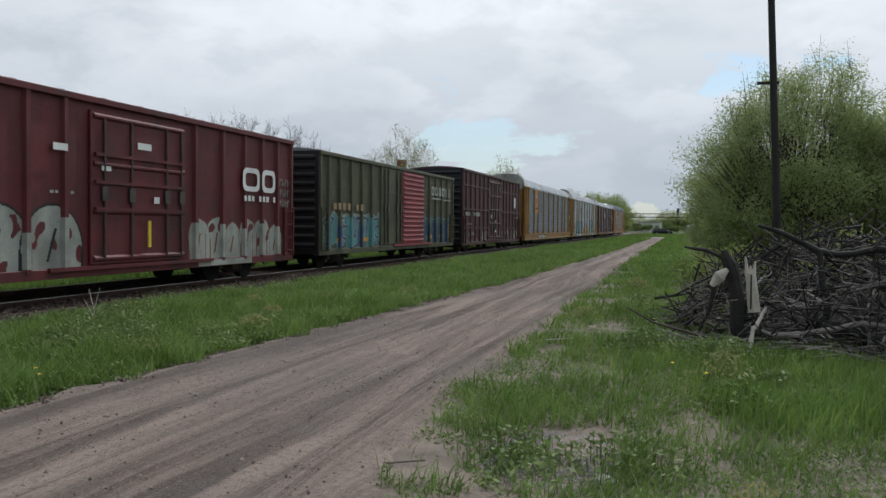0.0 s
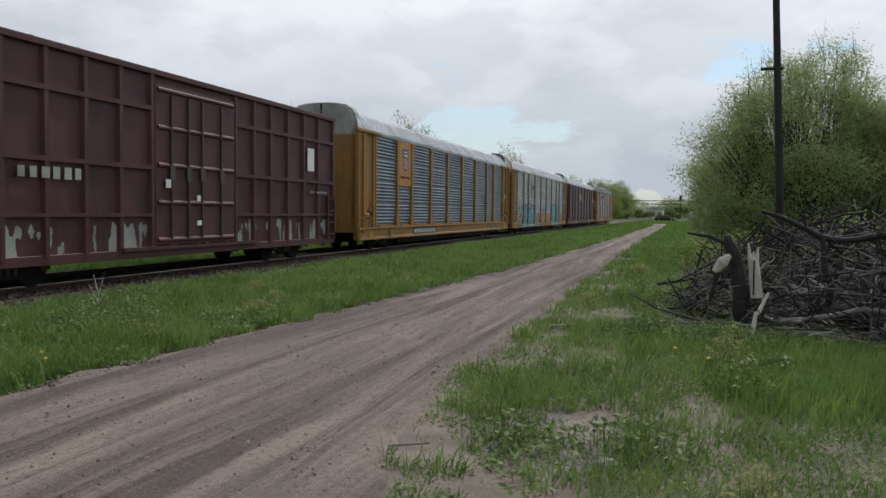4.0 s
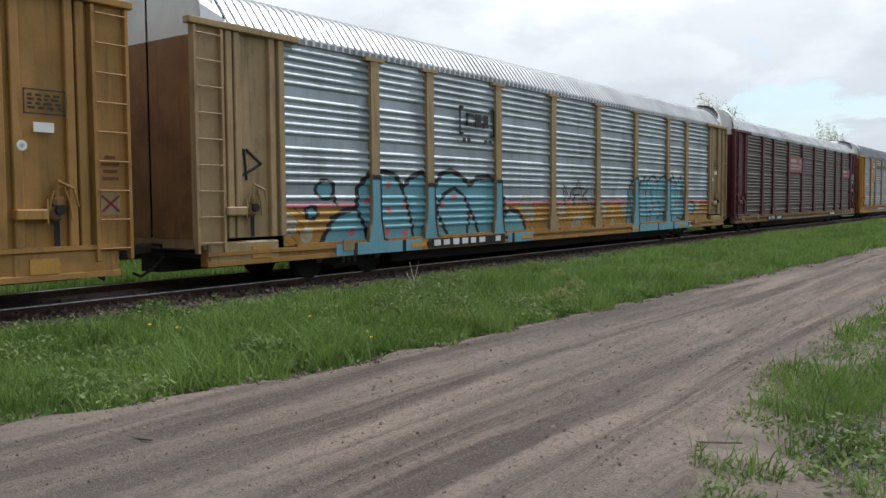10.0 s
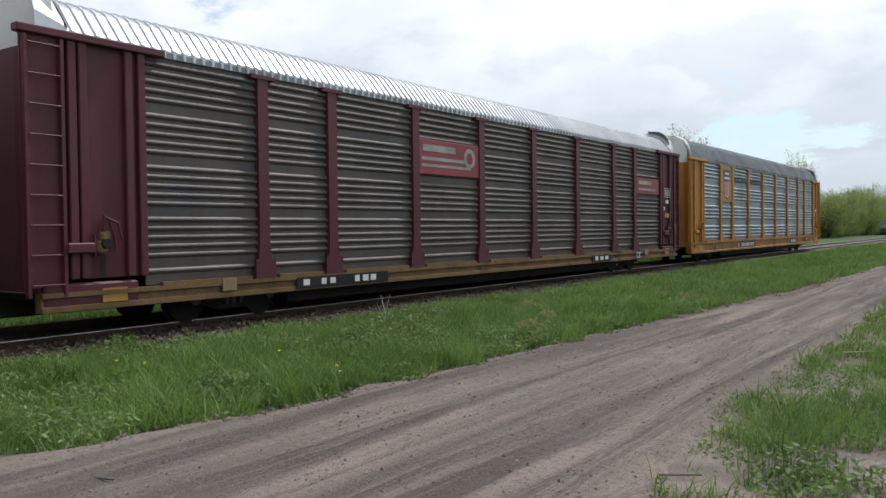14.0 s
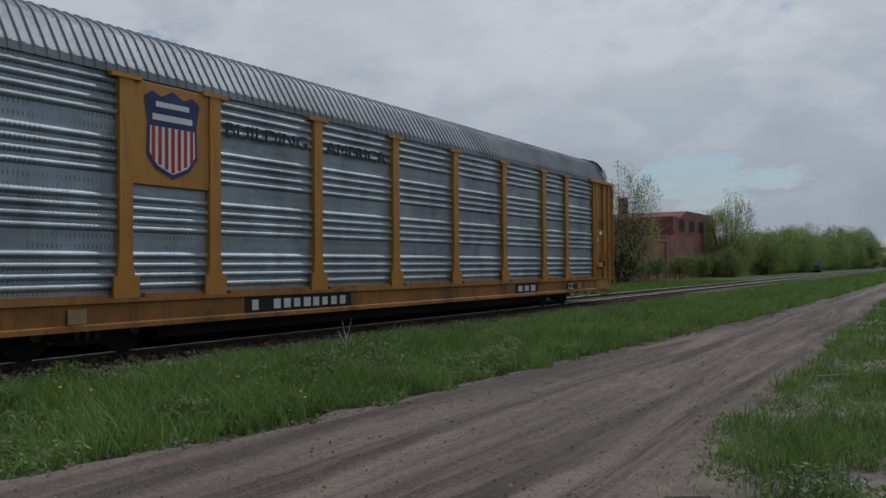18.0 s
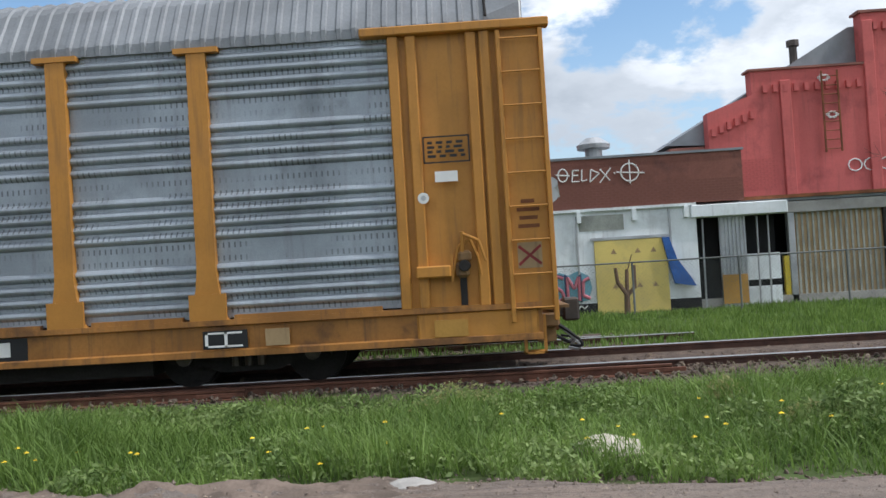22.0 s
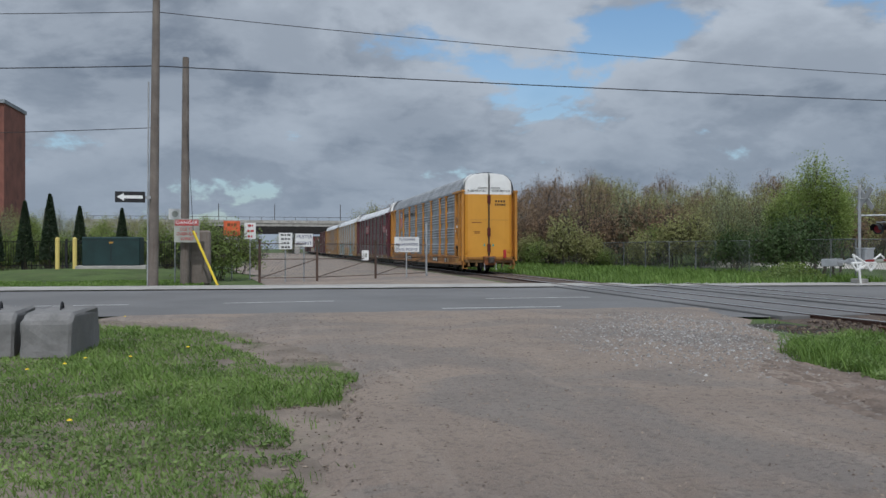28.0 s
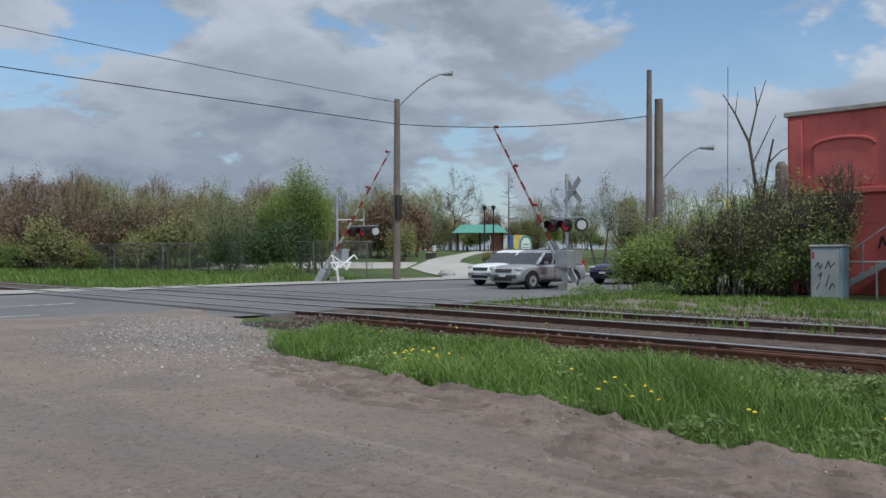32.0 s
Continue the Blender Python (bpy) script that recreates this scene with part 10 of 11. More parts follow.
for k in range(15):
    again(hedge, -22 + k * 4.6 + (k % 3), 248 + 11 * ((k * 5) % 4), 67 * k, 1.5 + 0.25 * (k % 3), 0.8)
for k in range(46):
    again((green, hedge, green, hedge)[k % 4], -18 + k * 3.2 + (k % 4), 345 + 30 * ((k * 7) % 5), 61 * k, (1.5 + 0.15 * (k % 5)) if k % 2 == 0 else 3.6 + 0.4 * (k % 3), 0.62 if k % 2 == 0 else 0.8)
# two thin bare saplings before the loading dock
sap = tree("bare_sapling", "thin leafless sapling by the loading dock", 6.2, 25, None, 0, 0, 0.6, 0.05, 2, 4, 0.1, twig=2, first=0.35, group="bare saplings")
put(sap, -23.8, 13.6, 0, 1.0)
again(sap, -24.0, 20.2, 120, 0.85)
again(sap, -23.9, 26.3, 220, 0.85)
again(sap, -24.1, 22.4, 300, 0.9)
again(sap, -24.2, 29.4, 40, 0.6)

# young tree at the workshop's corner
yt = tree("young_tree", "young tree in fresh leaf at the workshop corner", 4.2, 33, "leaf_bright", 2600, 0.045, 0.55, 0.05, 1, 4, 0.26, twig=2, first=0.2, upright=0.6, group="leafy trees")
put(yt, -24.4, 0.1, 0, 1.0)
# tree before the red house
ht = tree("house_tree", "spreading half-leafed tree before the red house", 9.2, 26, "leaf", 15000, 0.075, 1.0, 0.15, 3, 5, 0.30, twig=3, first=0.22)
put(ht, -26.2, -3.4, 40, 1.0)
lt = thing('leaning_tree', 'dark trunk leaning across the front of the red house', 'tree', at=(-26.2, -6.4, G))
for nm, pts in (('trunk', ((0, 0, 0, 0.15), (0, 0.45, 0.7, 0.13), (0, 1.25, 1.8, 0.11), (-0.1, 1.8, 3.2, 0.07), (-0.2, 2.1, 4.6, 0.03))), ('limb', ((0, 0.45, 0.7, 0.09), (0.1, 1.4, 1.15, 0.06), (0.1, 2.6, 1.35, 0.03))), ('limb', ((0, 1.25, 1.8, 0.07), (0, 2.2, 2.5, 0.05), (0, 3.2, 3.4, 0.02)))):
    part(nm, bent_tube(pts, [q[3] for q in pts], 7), M['bark'], lt)
again(hedge, -25.8, -3.6, 80, 1.3)
again(hedge, -26.0, -2.4, 10, 1.2)
# thicket beside the crossing
thk = tree("thicket_shrub", "dense dark green thicket shrub", 2.8, 27, "leaf", 6000, 0.07, 1.15, 0.03, 10, 4, 0.24, category="shrub", group="thicket by the crossing")
put(thk, -26.6, -13.0, 0, 0.75)
for x, y, r, s in ((-27.6, -11.2, 200, 0.95), (-28.2, -10.7, 260, 0.95), (-28.6, -11.8, 20, 1.15)):
    again(thk, x, y, r, s)
thd = tree("thicket_shrub", "bare twiggy thicket shrub with few leaves", 3.9, 30, "leaf_olive", 1500, 0.05, 0.7, 0.035, 9, 4, 0.22, twig=3, first=0.2, upright=0.8, category="shrub", group="thicket by the crossing")
put(thd, -26.9, -12.2, 0, 0.8)
for x, y, r, s in ((-27.4, -10.6, 60, 0.95), (-26.5, -11.6, 150, 0.72), (-28.4, -9.9, 240, 1.1), (-26.1, -13.0, 320, 0.62)):
    again(thd, x, y, r, s)
thb = tree("thicket_shrub", "bright green thicket shrub", 2.4, 28, "leaf_bright", 5200, 0.065, 1.1, 0.03, 9, 3, 0.26, category="shrub", group="thicket by the crossing")
put(thb, -25.5, -14.4, 0, 0.85)
again(thb, -26.2, -13.9, 200, 1.0)
again(thb, -26.5, -14.8, 290, 0.8)
again(thk, -26.9, -11.2, 70, 0.7)
again(thb, -27.2, -12.8, 140, 1.15)
tks = tree("thicket_shrub", "tall twiggy thicket shrub with upright leafy shoots", 4.0, 29, "leaf_bush", 5200, 0.055, 0.55, 0.03, 12, 4, 0.20, twig=2, first=0.22, upright=1.3, category="shrub", group="thicket by the crossing")
put(tks, -27.4, -12.2, 0, 0.92)
for x, y, r, s_ in ((-28.2, -11.2, 80, 1.05), (-26.6, -13.2, 160, 0.72), (-28.8, -10.2, 240, 1.0), (-27.9, -13.4, 300, 0.85), (-29.0, -12.2, 30, 1.1), (-28.3, -9.6, 110, 0.85)):
    again(tks, x, y, r, s_)
dead = thing("dead_tree", "dead forked tree with bare dark limbs", "tree")
dead.matrix_basis = pose(-28.6, -11.8, G, 0, 0, 120.5)
for nm, pts in (("trunk", ((0, 0, 0, 0.14), (-0.1, 0, 2.6, 0.12), (-0.2, 0.05, 3.6, 0.10))), ("limb", ((-0.2, 0.05, 3.6, 0.085), (-0.42, 0, 5.1, 0.07), (-0.85, 0.1, 6.1, 0.045), (-1.25, 0.1, 6.8, 0.02))), ("limb", ((-0.42, 0, 5.1, 0.05), (-0.15, 0.1, 6.3, 0.04), (-0.22, 0.1, 7.0, 0.02))), ("limb", ((-0.15, 0.1, 6.3, 0.03), (0.12, 0, 7.2, 0.015))), ("limb", ((-0.1, 0, 2.6, 0.08), (0.2, 0.1, 4.4, 0.06), (0.35, 0, 5.2, 0.04))), ("limb", ((0.2, 0.1, 4.4, 0.04), (0.6, 0, 4.8, 0.03), (1.0, 0.1, 4.95, 0.015))), ("limb", ((-0.3, 0.05, 4.4, 0.035), (0.25, 0.1, 5.6, 0.025), (0.45, 0.1, 6.0, 0.012))), ("limb", ((-0.85, 0.1, 6.1, 0.025), (-0.75, 0.2, 6.9, 0.012))), ("limb", ((0.1, 0, 2.7, 0.05), (0.9, 0, 3.2, 0.04), (1.9, 0.1, 3.4, 0.03), (2.7, 0.2, 4.3, 0.015)))):
    part(nm, bent_tube(pts, [q[3] * 0.7 for q in pts], 7), M["bark"], dead)
st = thing("pole_stump", "broken pole butt in the thicket", "stump", at=(-28.2, -11.0, G))
part("shaft", tubes(((0, 0, 0), (0, 0, 4.2), 0.22, 0.19), ((0, 0, 4.2), (0.03, 0, 4.35), 0.19, 0.1), seg=10), M["wood"], st)

# woods beyond the crossing
rus = broad_shrub("tree in russet bud beyond the railway", 7.6, 2.5, 41, "leaf_red", 420, 22, 0.062, "russet_tree", "woods beyond the crossing", -0.85, 0.36)
oli = broad_shrub("tree in thin olive-green leaf beyond the railway", 6.8, 2.9, 42, "leaf_olive", 420, 30, 0.066, "olive_tree", "woods beyond the crossing", -0.85, 0.38)
pale = tree("pale_tree", "tree in pale blossom and leaf", 7.0, 43, "leaf_pale", 7500, 0.050, 1.05, 0.11, 2, 4, 0.34, twig=3, first=0.2, upright=0.35, group="woods beyond the crossing")
gaunt = tree("gaunt_tree", "nearly leafless park tree", 7.8, 44, "leaf_red", 900, 0.04, 0.8, 0.12, 1, 5, 0.2, twig=3, first=0.3, group="woods beyond the crossing")
brt = tree("bright_tree", "bright green young tree", 6.6, 45, "leaf_bright", 12000, 0.062, 0.85, 0.10, 2, 4, 0.40, twig=3, first=0.12, upright=0.6, group="woods beyond the crossing")
drk = tree("dark_shrub", "dark evergreen shrub by the fence", 3.2, 46, "leaf_dark", 6000, 0.07, 1.0, 0.05, 6, 3, 0.35, category="shrub", group="woods beyond the crossing")


def polar(az, d):
    return -1.0 - d * math.sin(radians(az)), d * math.cos(radians(az))


first = {}
rgw = random.Random(5)
for e, az, d, s in ((rus, 160.5, 74, 1.05), (rus, 158.3, 70, 1.0), (rus, 162.6, 84, 1.0), (oli, 156.5, 78, 0.95), (pale, 155.4, 66, 0.85), (oli, 154.0, 70, 0.78), (oli, 152.4, 74, 0.8), (rus, 151.0, 78, 0.75), (oli, 149.5, 66, 0.75), (pale, 148.3, 58, 0.9), (oli, 147.2, 62, 0.75), (brt, 143.8, 48, 1.0), (brt, 145.2, 52, 0.85), (brt, 142.6, 50, 0.8), (drk, 146.0, 43, 0.95), (drk, 144.6, 46, 1.1), (drk, 148.8, 50, 0.9), (oli, 141.0, 70, 0.8), (gaunt, 139.2, 72, 0.85), (oli, 137.0, 98, 1.1), (oli, 135.0, 104, 1.1), (gaunt, 133.6, 98, 1.3), (oli, 127.8, 104, 0.9), (brt, 126.6, 70, 0.55), (gaunt, 125.2, 66, 0.85), (pale, 123.6, 60, 0.95), (oli, 121.4, 66, 0.72), (oli, 119.0, 64, 0.8), (oli, 115.5, 66, 0.85), (gaunt, 113.8, 62, 0.6), (oli, 166.0, 95, 1.0), (oli, 168.5, 100, 1.05), (rus, 170.5, 130, 1.1), (oli, 173.0, 190, 1.6), (rus, 171.8, 165, 1.4), (oli, 164.3, 88, 0.9), (rus, 153.2, 88, 1.0), (oli, 157.6, 92, 1.1), (oli, 150.4, 90, 1.0), (rus, 146.4, 84, 0.95)):
    x, y = polar(az, d)
    turn = rgw.uniform(0, 360)
    if e.name in first:
        again(e, x, y, turn, s)
    else:
        first[e.name] = put(e, x, y, turn, s)
for az, d, s in ((178.5, 250, 1.3), (184, 240, 1.4), (188, 120, 0.8), (191.5, 75, 0.62), (193.6, 70, 0.6), (186.5, 66, 0.55), (195.5, 72, 0.62), (189.5, 64, 0.55)):
    x, y = polar(az, d)
    again(oli, x, y, rgw.uniform(0, 360), s)
for k in range(24):
    az = 169 - k * 1.45 + rgw.uniform(-0.4, 0.4)
    e = (rus if az > 157 or k % 5 == 2 else oli) if k % 4 != 3 else (gaunt if k % 8 == 3 else pale)
    again(e, *polar(az, rgw.uniform(88, 104)), rgw.uniform(0, 360), rgw.uniform(0.85, 1.1) * (1.1 if az > 157 else 0.92))
for az, d, s in ((184, 63, 0.6), (185.2, 68, 0.62), (187.4, 70, 0.66), (190.4, 66, 0.6), (192.5, 64, 0.62), (194.6, 62, 0.6), (196.4, 64, 0.62), (198, 68, 0.65)):
    again(pale if int(d) % 4 == 0 else brt, *polar(az, d), rgw.uniform(0, 360), s)
for k in range(16):
    again(hedge, *polar(183.5 + k * 1.0, 58 + (k * 5) % 7), 53 * k, 1.2 + 0.15 * (k % 4))
for az, d in ((183.6, 41), (182.2, 47)):
    again(thk, *polar(az, d), rgw.uniform(0, 360), 1.0)

scr = tree("brown_scrub", "tangled brown scrub behind the fence", 3.4, 48, "leaf_red", 3000, 0.07, 0.9, 0.04, 8, 4, 0.3, twig=3, first=0.16, category="shrub", group="scrub behind the fence")
scg = tree("olive_scrub", "thin olive scrub behind the fence", 3.0, 49, "leaf_olive", 4000, 0.08, 1.0, 0.04, 8, 4, 0.3, twig=3, first=0.16, category="shrub", group="scrub behind the fence")
for k in range(60):
    az = 168 - k * 0.75
    e, far = (scr, scg, scr, scg, hedge)[k % 5], (60, 74) if az > 136 else (104, 120)
    spot = polar(az + rgw.uniform(-0.4, 0.4), rgw.uniform(*far))
    if k < 2:
        put(e, *spot, rgw.uniform(0, 360), 1.0)
    else:
        again(e, *spot, rgw.uniform(0, 360), rgw.uniform(0.9, 1.7))

# scrub beds beside the park path
for e, az, d, s in ((scr, 128.3, 60, 0.42), (hedge, 129.4, 58, 0.75), (scr, 130.4, 57, 0.36), (scg, 127.5, 55, 0.45), (hedge, 128.8, 52, 0.55), (scg, 131.2, 60, 0.35)):
    again(e, *polar(az, d), 71 * d, s)
# bare larch with level branches
rg = np.random.default_rng(71)
la = thing("bare_larch", "leafless larch with level twiggy branches", "tree")
segs = [[0, 0, 0, 0.05, 0, 4.0, 0.12, 0.07], [0.05, 0, 4.0, 0, 0, 8.0, 0.07, 0.015]]
for z in np.arange(1.5, 7.8, 0.16):
    reach = 2.1 * (1 - (z / 8.3) ** 1.3) * rg.uniform(0.7, 1.1) + 0.15
    t = rg.uniform(0, math.tau)
    tip = np.array([math.cos(t) * reach, math.sin(t) * reach, z + reach * rg.uniform(0.0, 0.3)])
    segs.append([0.03, 0, float(z), *tip, 0.022, 0.006])
    for f in rg.uniform(0.3, 0.95, 6):
        q = np.array([0.03, 0, z]) * (1 - f) + tip * f
        segs.append([*q, *(q + rg.normal(size=3) * [0.22, 0.22, 0.10]), 0.009, 0.004])
link("trunk", tubes_mesh("trunk", [[float(v) for v in r] for r in segs], M["bark"], 4), la)
put(la, *polar(129.6, 72), 0, 0.93)
# far apartment tower above the trees
at_ = thing("apartment_tower", "far grey apartment tower above the trees", "building", at=(*polar(121.55, 450), G))
at_.rotation_euler = (0, 0, radians(-58))
part("wall", boxes((-5, -7, 0, 5, 7, 26.4)), M["oldblock"], at_)
part("roof_house", boxes((-2, -3, 26.4, 2, 3, 28.2)), M["oldblock"], at_)
for k in range(8):
    for x in (-3.4, -1.1, 1.1, 3.4):
        part("window", boxes((x - 0.7, 7, 3.4 + 2.9 * k, x + 0.7, 7.05, 4.9 + 2.9 * k)), M["dark"], at_)
        part("window", boxes((x - 0.7, -7.05, 3.4 + 2.9 * k, x + 0.7, -7, 4.9 + 2.9 * k)), M["dark"], at_)

# clipped cedars by the iron fence
rg = np.random.default_rng(50)
cd = thing("cedar", "dark narrow cedar by the iron fence", "cedar", "row of cedars")
link("trunk", tubes_mesh("trunk", [[0, 0, 0, 0, 0, 3.6, 0.08, 0.02]], M["bark"]), cd)
n = 6000
zz = rg.uniform(0.15, 1, n) ** 0.9
rr = 0.62 * (1 - zz) ** 0.75 * rg.uniform(0.75, 1.05, n) + 0.03
aa = rg.uniform(0, math.tau, n)
link("crown", leaves_mesh("crown", np.stack([rr * np.cos(aa), rr * np.sin(aa), zz * 4.5], 1), 0.07, M["cedar"], rg, 0.5), cd)
for i, (az, s) in enumerate(((194.9, 0.95), (193.5, 1.05), (191.8, 0.9), (189.3, 0.88), (185.5, 0.75), (196.6, 1.0))):
    x, y = polar(az, 54)
    if i:
        again(cd, x, y, 70 * i, s)
    else:
        put(cd, x, y, 0, s)

# ---- brush pile ----
rg = np.random.default_rng(61)
bp = thing("brush_pile", "heap of grey dead branches and a split stump", "brush pile", at=(2.7, 14.0, G))


def pile_h(x, y):
    return 1.55 * np.clip(1 - (np.abs(x - 0.5) / 3.2) ** 2.4 - (np.abs(y) / 2.2) ** 2.2, 0, 1) ** 0.55


def stick_heap(n, span, z_pow, length, radius, steep, seed, front=0.0):
    """Random straight sticks inside the heap; rows for tubes_mesh."""
    rg = np.random.default_rng(seed)
    c = np.stack([rg.uniform(-2.7, 3.7, n), rg.uniform(-2.1, 2.1, n) * (1 - front) - 1.5 * front + rg.normal(size=n) * 0.35 * front], 1)
    h = pile_h(c[:, 0], c[:, 1])
    ok = h > 0.08
    c, h = c[ok], h[ok]
    n = len(c)
    z = h * (span[0] + (span[1] - span[0]) * rg.uniform(0, 1, n) ** z_pow)
    d = rg.normal(size=(n, 3)) * [1, 0.7, steep]
    d /= np.linalg.norm(d, axis=1)[:, None]
    L = rg.uniform(*length, n)[:, None]
    ctr = np.stack([c[:, 0], c[:, 1], z + 0.04], 1)
    a, b = ctr - d * L / 2, ctr + d * L / 2
    kink = ctr + rg.normal(size=(n, 3)) * 0.045 * L
    for q in (a, b, kink):
        q[:, 2] = np.maximum(q[:, 2], 0.015)
    r = (rg.uniform(*radius, n) * rg.choice([1, 1, 1.5], n))[:, None]
    return np.concatenate([np.concatenate([a, kink, r, r * 0.85], 1), np.concatenate([kink, b, r * 0.85, r * 0.45], 1)])


tagged(link("stick_tangle", tubes_mesh("stick_tangle", stick_heap(1500, (0.1, 1.05), 0.6, (0.4, 1.2), (0.004, 0.010), 0.55, 62), M["deadwood"], 4), bp), kind="stuff")
tagged(link("dark_tangle", tubes_mesh("dark_tangle", stick_heap(900, (0.3, 1.15), 0.8, (0.4, 1.3), (0.006, 0.017), 0.7, 63), M["wood_dark"], 5), bp, "dark twigs through the heap"), kind="stuff")
tagged(link("stick_litter", tubes_mesh("stick_litter", stick_heap(300, (0.0, 0.6), 1.3, (0.3, 1.1), (0.007, 0.019), 0.28, 64, 0.75), M["greystick"], 5), bp, "pale grey sticks at the front of the heap"), kind="stuff")
n = 260
fr = rg.uniform(0, math.tau, n)
a = np.stack([-1.3 + rg.normal(size=n) * 1.1, -1.9 + rg.normal(size=n) * 0.3, rg.uniform(0.02, 0.25, n)], 1)
b = a + np.stack([np.cos(fr), np.sin(fr) * 0.6, rg.uniform(-0.1, 0.25, n)], 1) * rg.uniform(0.15, 0.5, n)[:, None]
b[:, 2] = np.maximum(b[:, 2], 0.015)
tagged(link("twig_litter", tubes_mesh("twig_litter", np.concatenate([a, b, np.full((n, 1), 0.008), np.full((n, 1), 0.004)], 1), M["greystick"], 4), bp), kind="stuff")


def crooked(name, pts, material, label="", seed=0, knots=0.25):
    """A limb through a few (x, y, z, radius) points, with crooked in-between joints and broken side twigs."""
    rl = np.random.default_rng(seed)
    line, twigs = [np.array(pts[0], float)], []
    for a_, b_ in zip(pts, pts[1:]):
        a_, b_ = np.array(a_, float), np.array(b_, float)
        m_ = (a_ + b_) / 2
        m_[:3] += rl.normal(size=3) * 0.07 * np.linalg.norm(b_[:3] - a_[:3])
        m_[3] *= rl.uniform(0.85, 1.1)
        line += [m_, b_]
        if rl.uniform() < knots:
            twigs.append((m_[:3], m_[:3] + rl.normal(size=3) * [0.22, 0.15, 0.22] + [0, 0, 0.16], m_[3]))
    limb = part(name, bent_tube(line, [q[3] for q in line], 8), material, bp, label)
    for a_, b_, r in twigs:
        part("broken_twig", tubes((a_, b_, r * 0.45, r * 0.18), seg=6), material, limb)
    return limb


crooked("long_limb", [(-1.55, -1.3, 1.78, 0.023), (-1.2, -1.3, 1.66, 0.036), (-0.75, -1.3, 1.42, 0.050), (-0.3, -1.25, 1.40, 0.046), (0.3, -1.2, 1.45, 0.056), (0.9, -1.2, 1.42, 0.053), (1.6, -1.1, 1.40, 0.050), (2.4, -1.0, 1.25, 0.033)], M["wood_dark"], "long dark limb across the top of the heap", 1, 0.6)
crooked("leaning_limb", [(-0.75, -1.35, 1.42, 0.040), (-0.72, -1.4, 1.0, 0.046), (-0.66, -1.5, 0.55, 0.053)], M["wood_dark"], "", 2)
crooked("leaning_limb", [(-0.3, -1.5, 0.5, 0.040), (0.1, -1.45, 0.85, 0.059), (0.45, -1.4, 1.15, 0.073), (0.62, -1.3, 1.42, 0.053)], M["wood_dark"], "", 3)
crooked("leaning_limb", [(0.5, -1.3, 1.5, 0.053), (0.75, -1.35, 1.0, 0.066), (1.0, -1.45, 0.45, 0.079)], M["wood_dark"], "", 4)
crooked("leaning_limb", [(0.9, -1.2, 1.35, 0.059), (1.4, -1.3, 0.95, 0.079), (2.0, -1.3, 0.7, 0.086), (2.8, -1.2, 0.6, 0.066)], M["wood_dark"], "", 5, 0.7)
crooked("root_mass", [(1.3, -1.1, 1.2, 0.106), (1.7, -1.1, 0.9, 0.145), (2.3, -1.0, 0.75, 0.119), (2.9, -0.9, 0.95, 0.066)], M["bark"], "dark mass of roots", 6, 1.0)
crooked("grey_log", [(-1.35, -1.85, 0.30, 0.033), (-0.6, -1.85, 0.42, 0.036), (0.1, -1.8, 0.46, 0.033), (1.2, -1.75, 0.50, 0.026)], M["greystick"], "weathered grey log", 7)
crooked("grey_log", [(0.3, -1.8, 0.42, 0.015), (0.9, -1.75, 0.72, 0.013), (1.7, -1.7, 0.92, 0.011)], M["greystick"], "", 8)
crooked("grey_log", [(-0.5, -1.5, 1.02, 0.013), (0.2, -1.5, 1.10, 0.012), (0.7, -1.5, 1.12, 0.008)], M["greystick"], "", 9)
for k in range(30):
    x, y = rg.uniform(-1.6, 3.0), rg.uniform(-1.75, 0.6)
    h = float(pile_h(x, y))
    an, ln, r0 = rg.normal() * 0.8, rg.uniform(0.5, 1.5), rg.uniform(0.014, 0.036)
    sl = rg.normal() * 0.45
    p0 = np.array([x, y, h * rg.uniform(0.3, 1.0)])
    dv = np.array([math.cos(an), 0.4 * math.sin(an), sl])
    pts = [(*(p0 + dv * ln * (u - 0.5)), r0 * (1.1 - 0.6 * u)) for u in (0, 0.33, 0.66, 1)]
    crooked("dark_limb" if k % 3 else "grey_limb", [(a_, b_, max(c_, 0.06), d_) for a_, b_, c_, d_ in pts], M["wood_dark"] if k % 3 == 1 else M["bark"] if k % 3 else M["greystick"], "", 20 + k, 0.5)
for k in range(16):
    x = rg.uniform(-1.4, 3.0)
    crooked("upright_twig", [(x, -0.9, 1.2, 0.014), (x + rg.normal() * 0.15, -0.9, 1.5, 0.010), (x + rg.normal() * 0.35, -0.85, rg.uniform(1.65, 2.0), 0.004)], M["bark"], "", 60 + k, 0.8)
crooked("broken_trunk", [(-1.70, -1.45, 0.05, 0.13), (-1.80, -1.4, 0.7, 0.11), (-1.92, -1.35, 1.22, 0.10), (-2.0, -1.35, 1.42, 0.05)], M["wood_dark"], "dark broken trunk", 10, 0.0)
crooked("broken_trunk", [(-1.9, -1.4, 1.2, 0.04), (-2.25, -1.4, 1.42, 0.03), (-2.55, -1.4, 1.46, 0.012)], M["wood_dark"], "", 11, 0.0)
part("split_stump", tubes(((-1.60, -1.6, 0.58), (-1.66, -1.58, 1.12), 0.085, 0.07), ((-1.70, -1.58, 1.08), (-1.73, -1.56, 1.34), 0.035, 0.012), ((-1.62, -1.58, 1.08), (-1.60, -1.56, 1.28), 0.035, 0.012), ((-1.66, -1.56, 1.08), (-1.66, -1.55, 1.22), 0.03, 0.01), seg=9), M["palewood"], bp, "pale split stump")
part("stump_crack", boxes((-1.665, -1.672, 0.62, -1.645, -1.655, 1.1)), M["wood_dark"], bp)
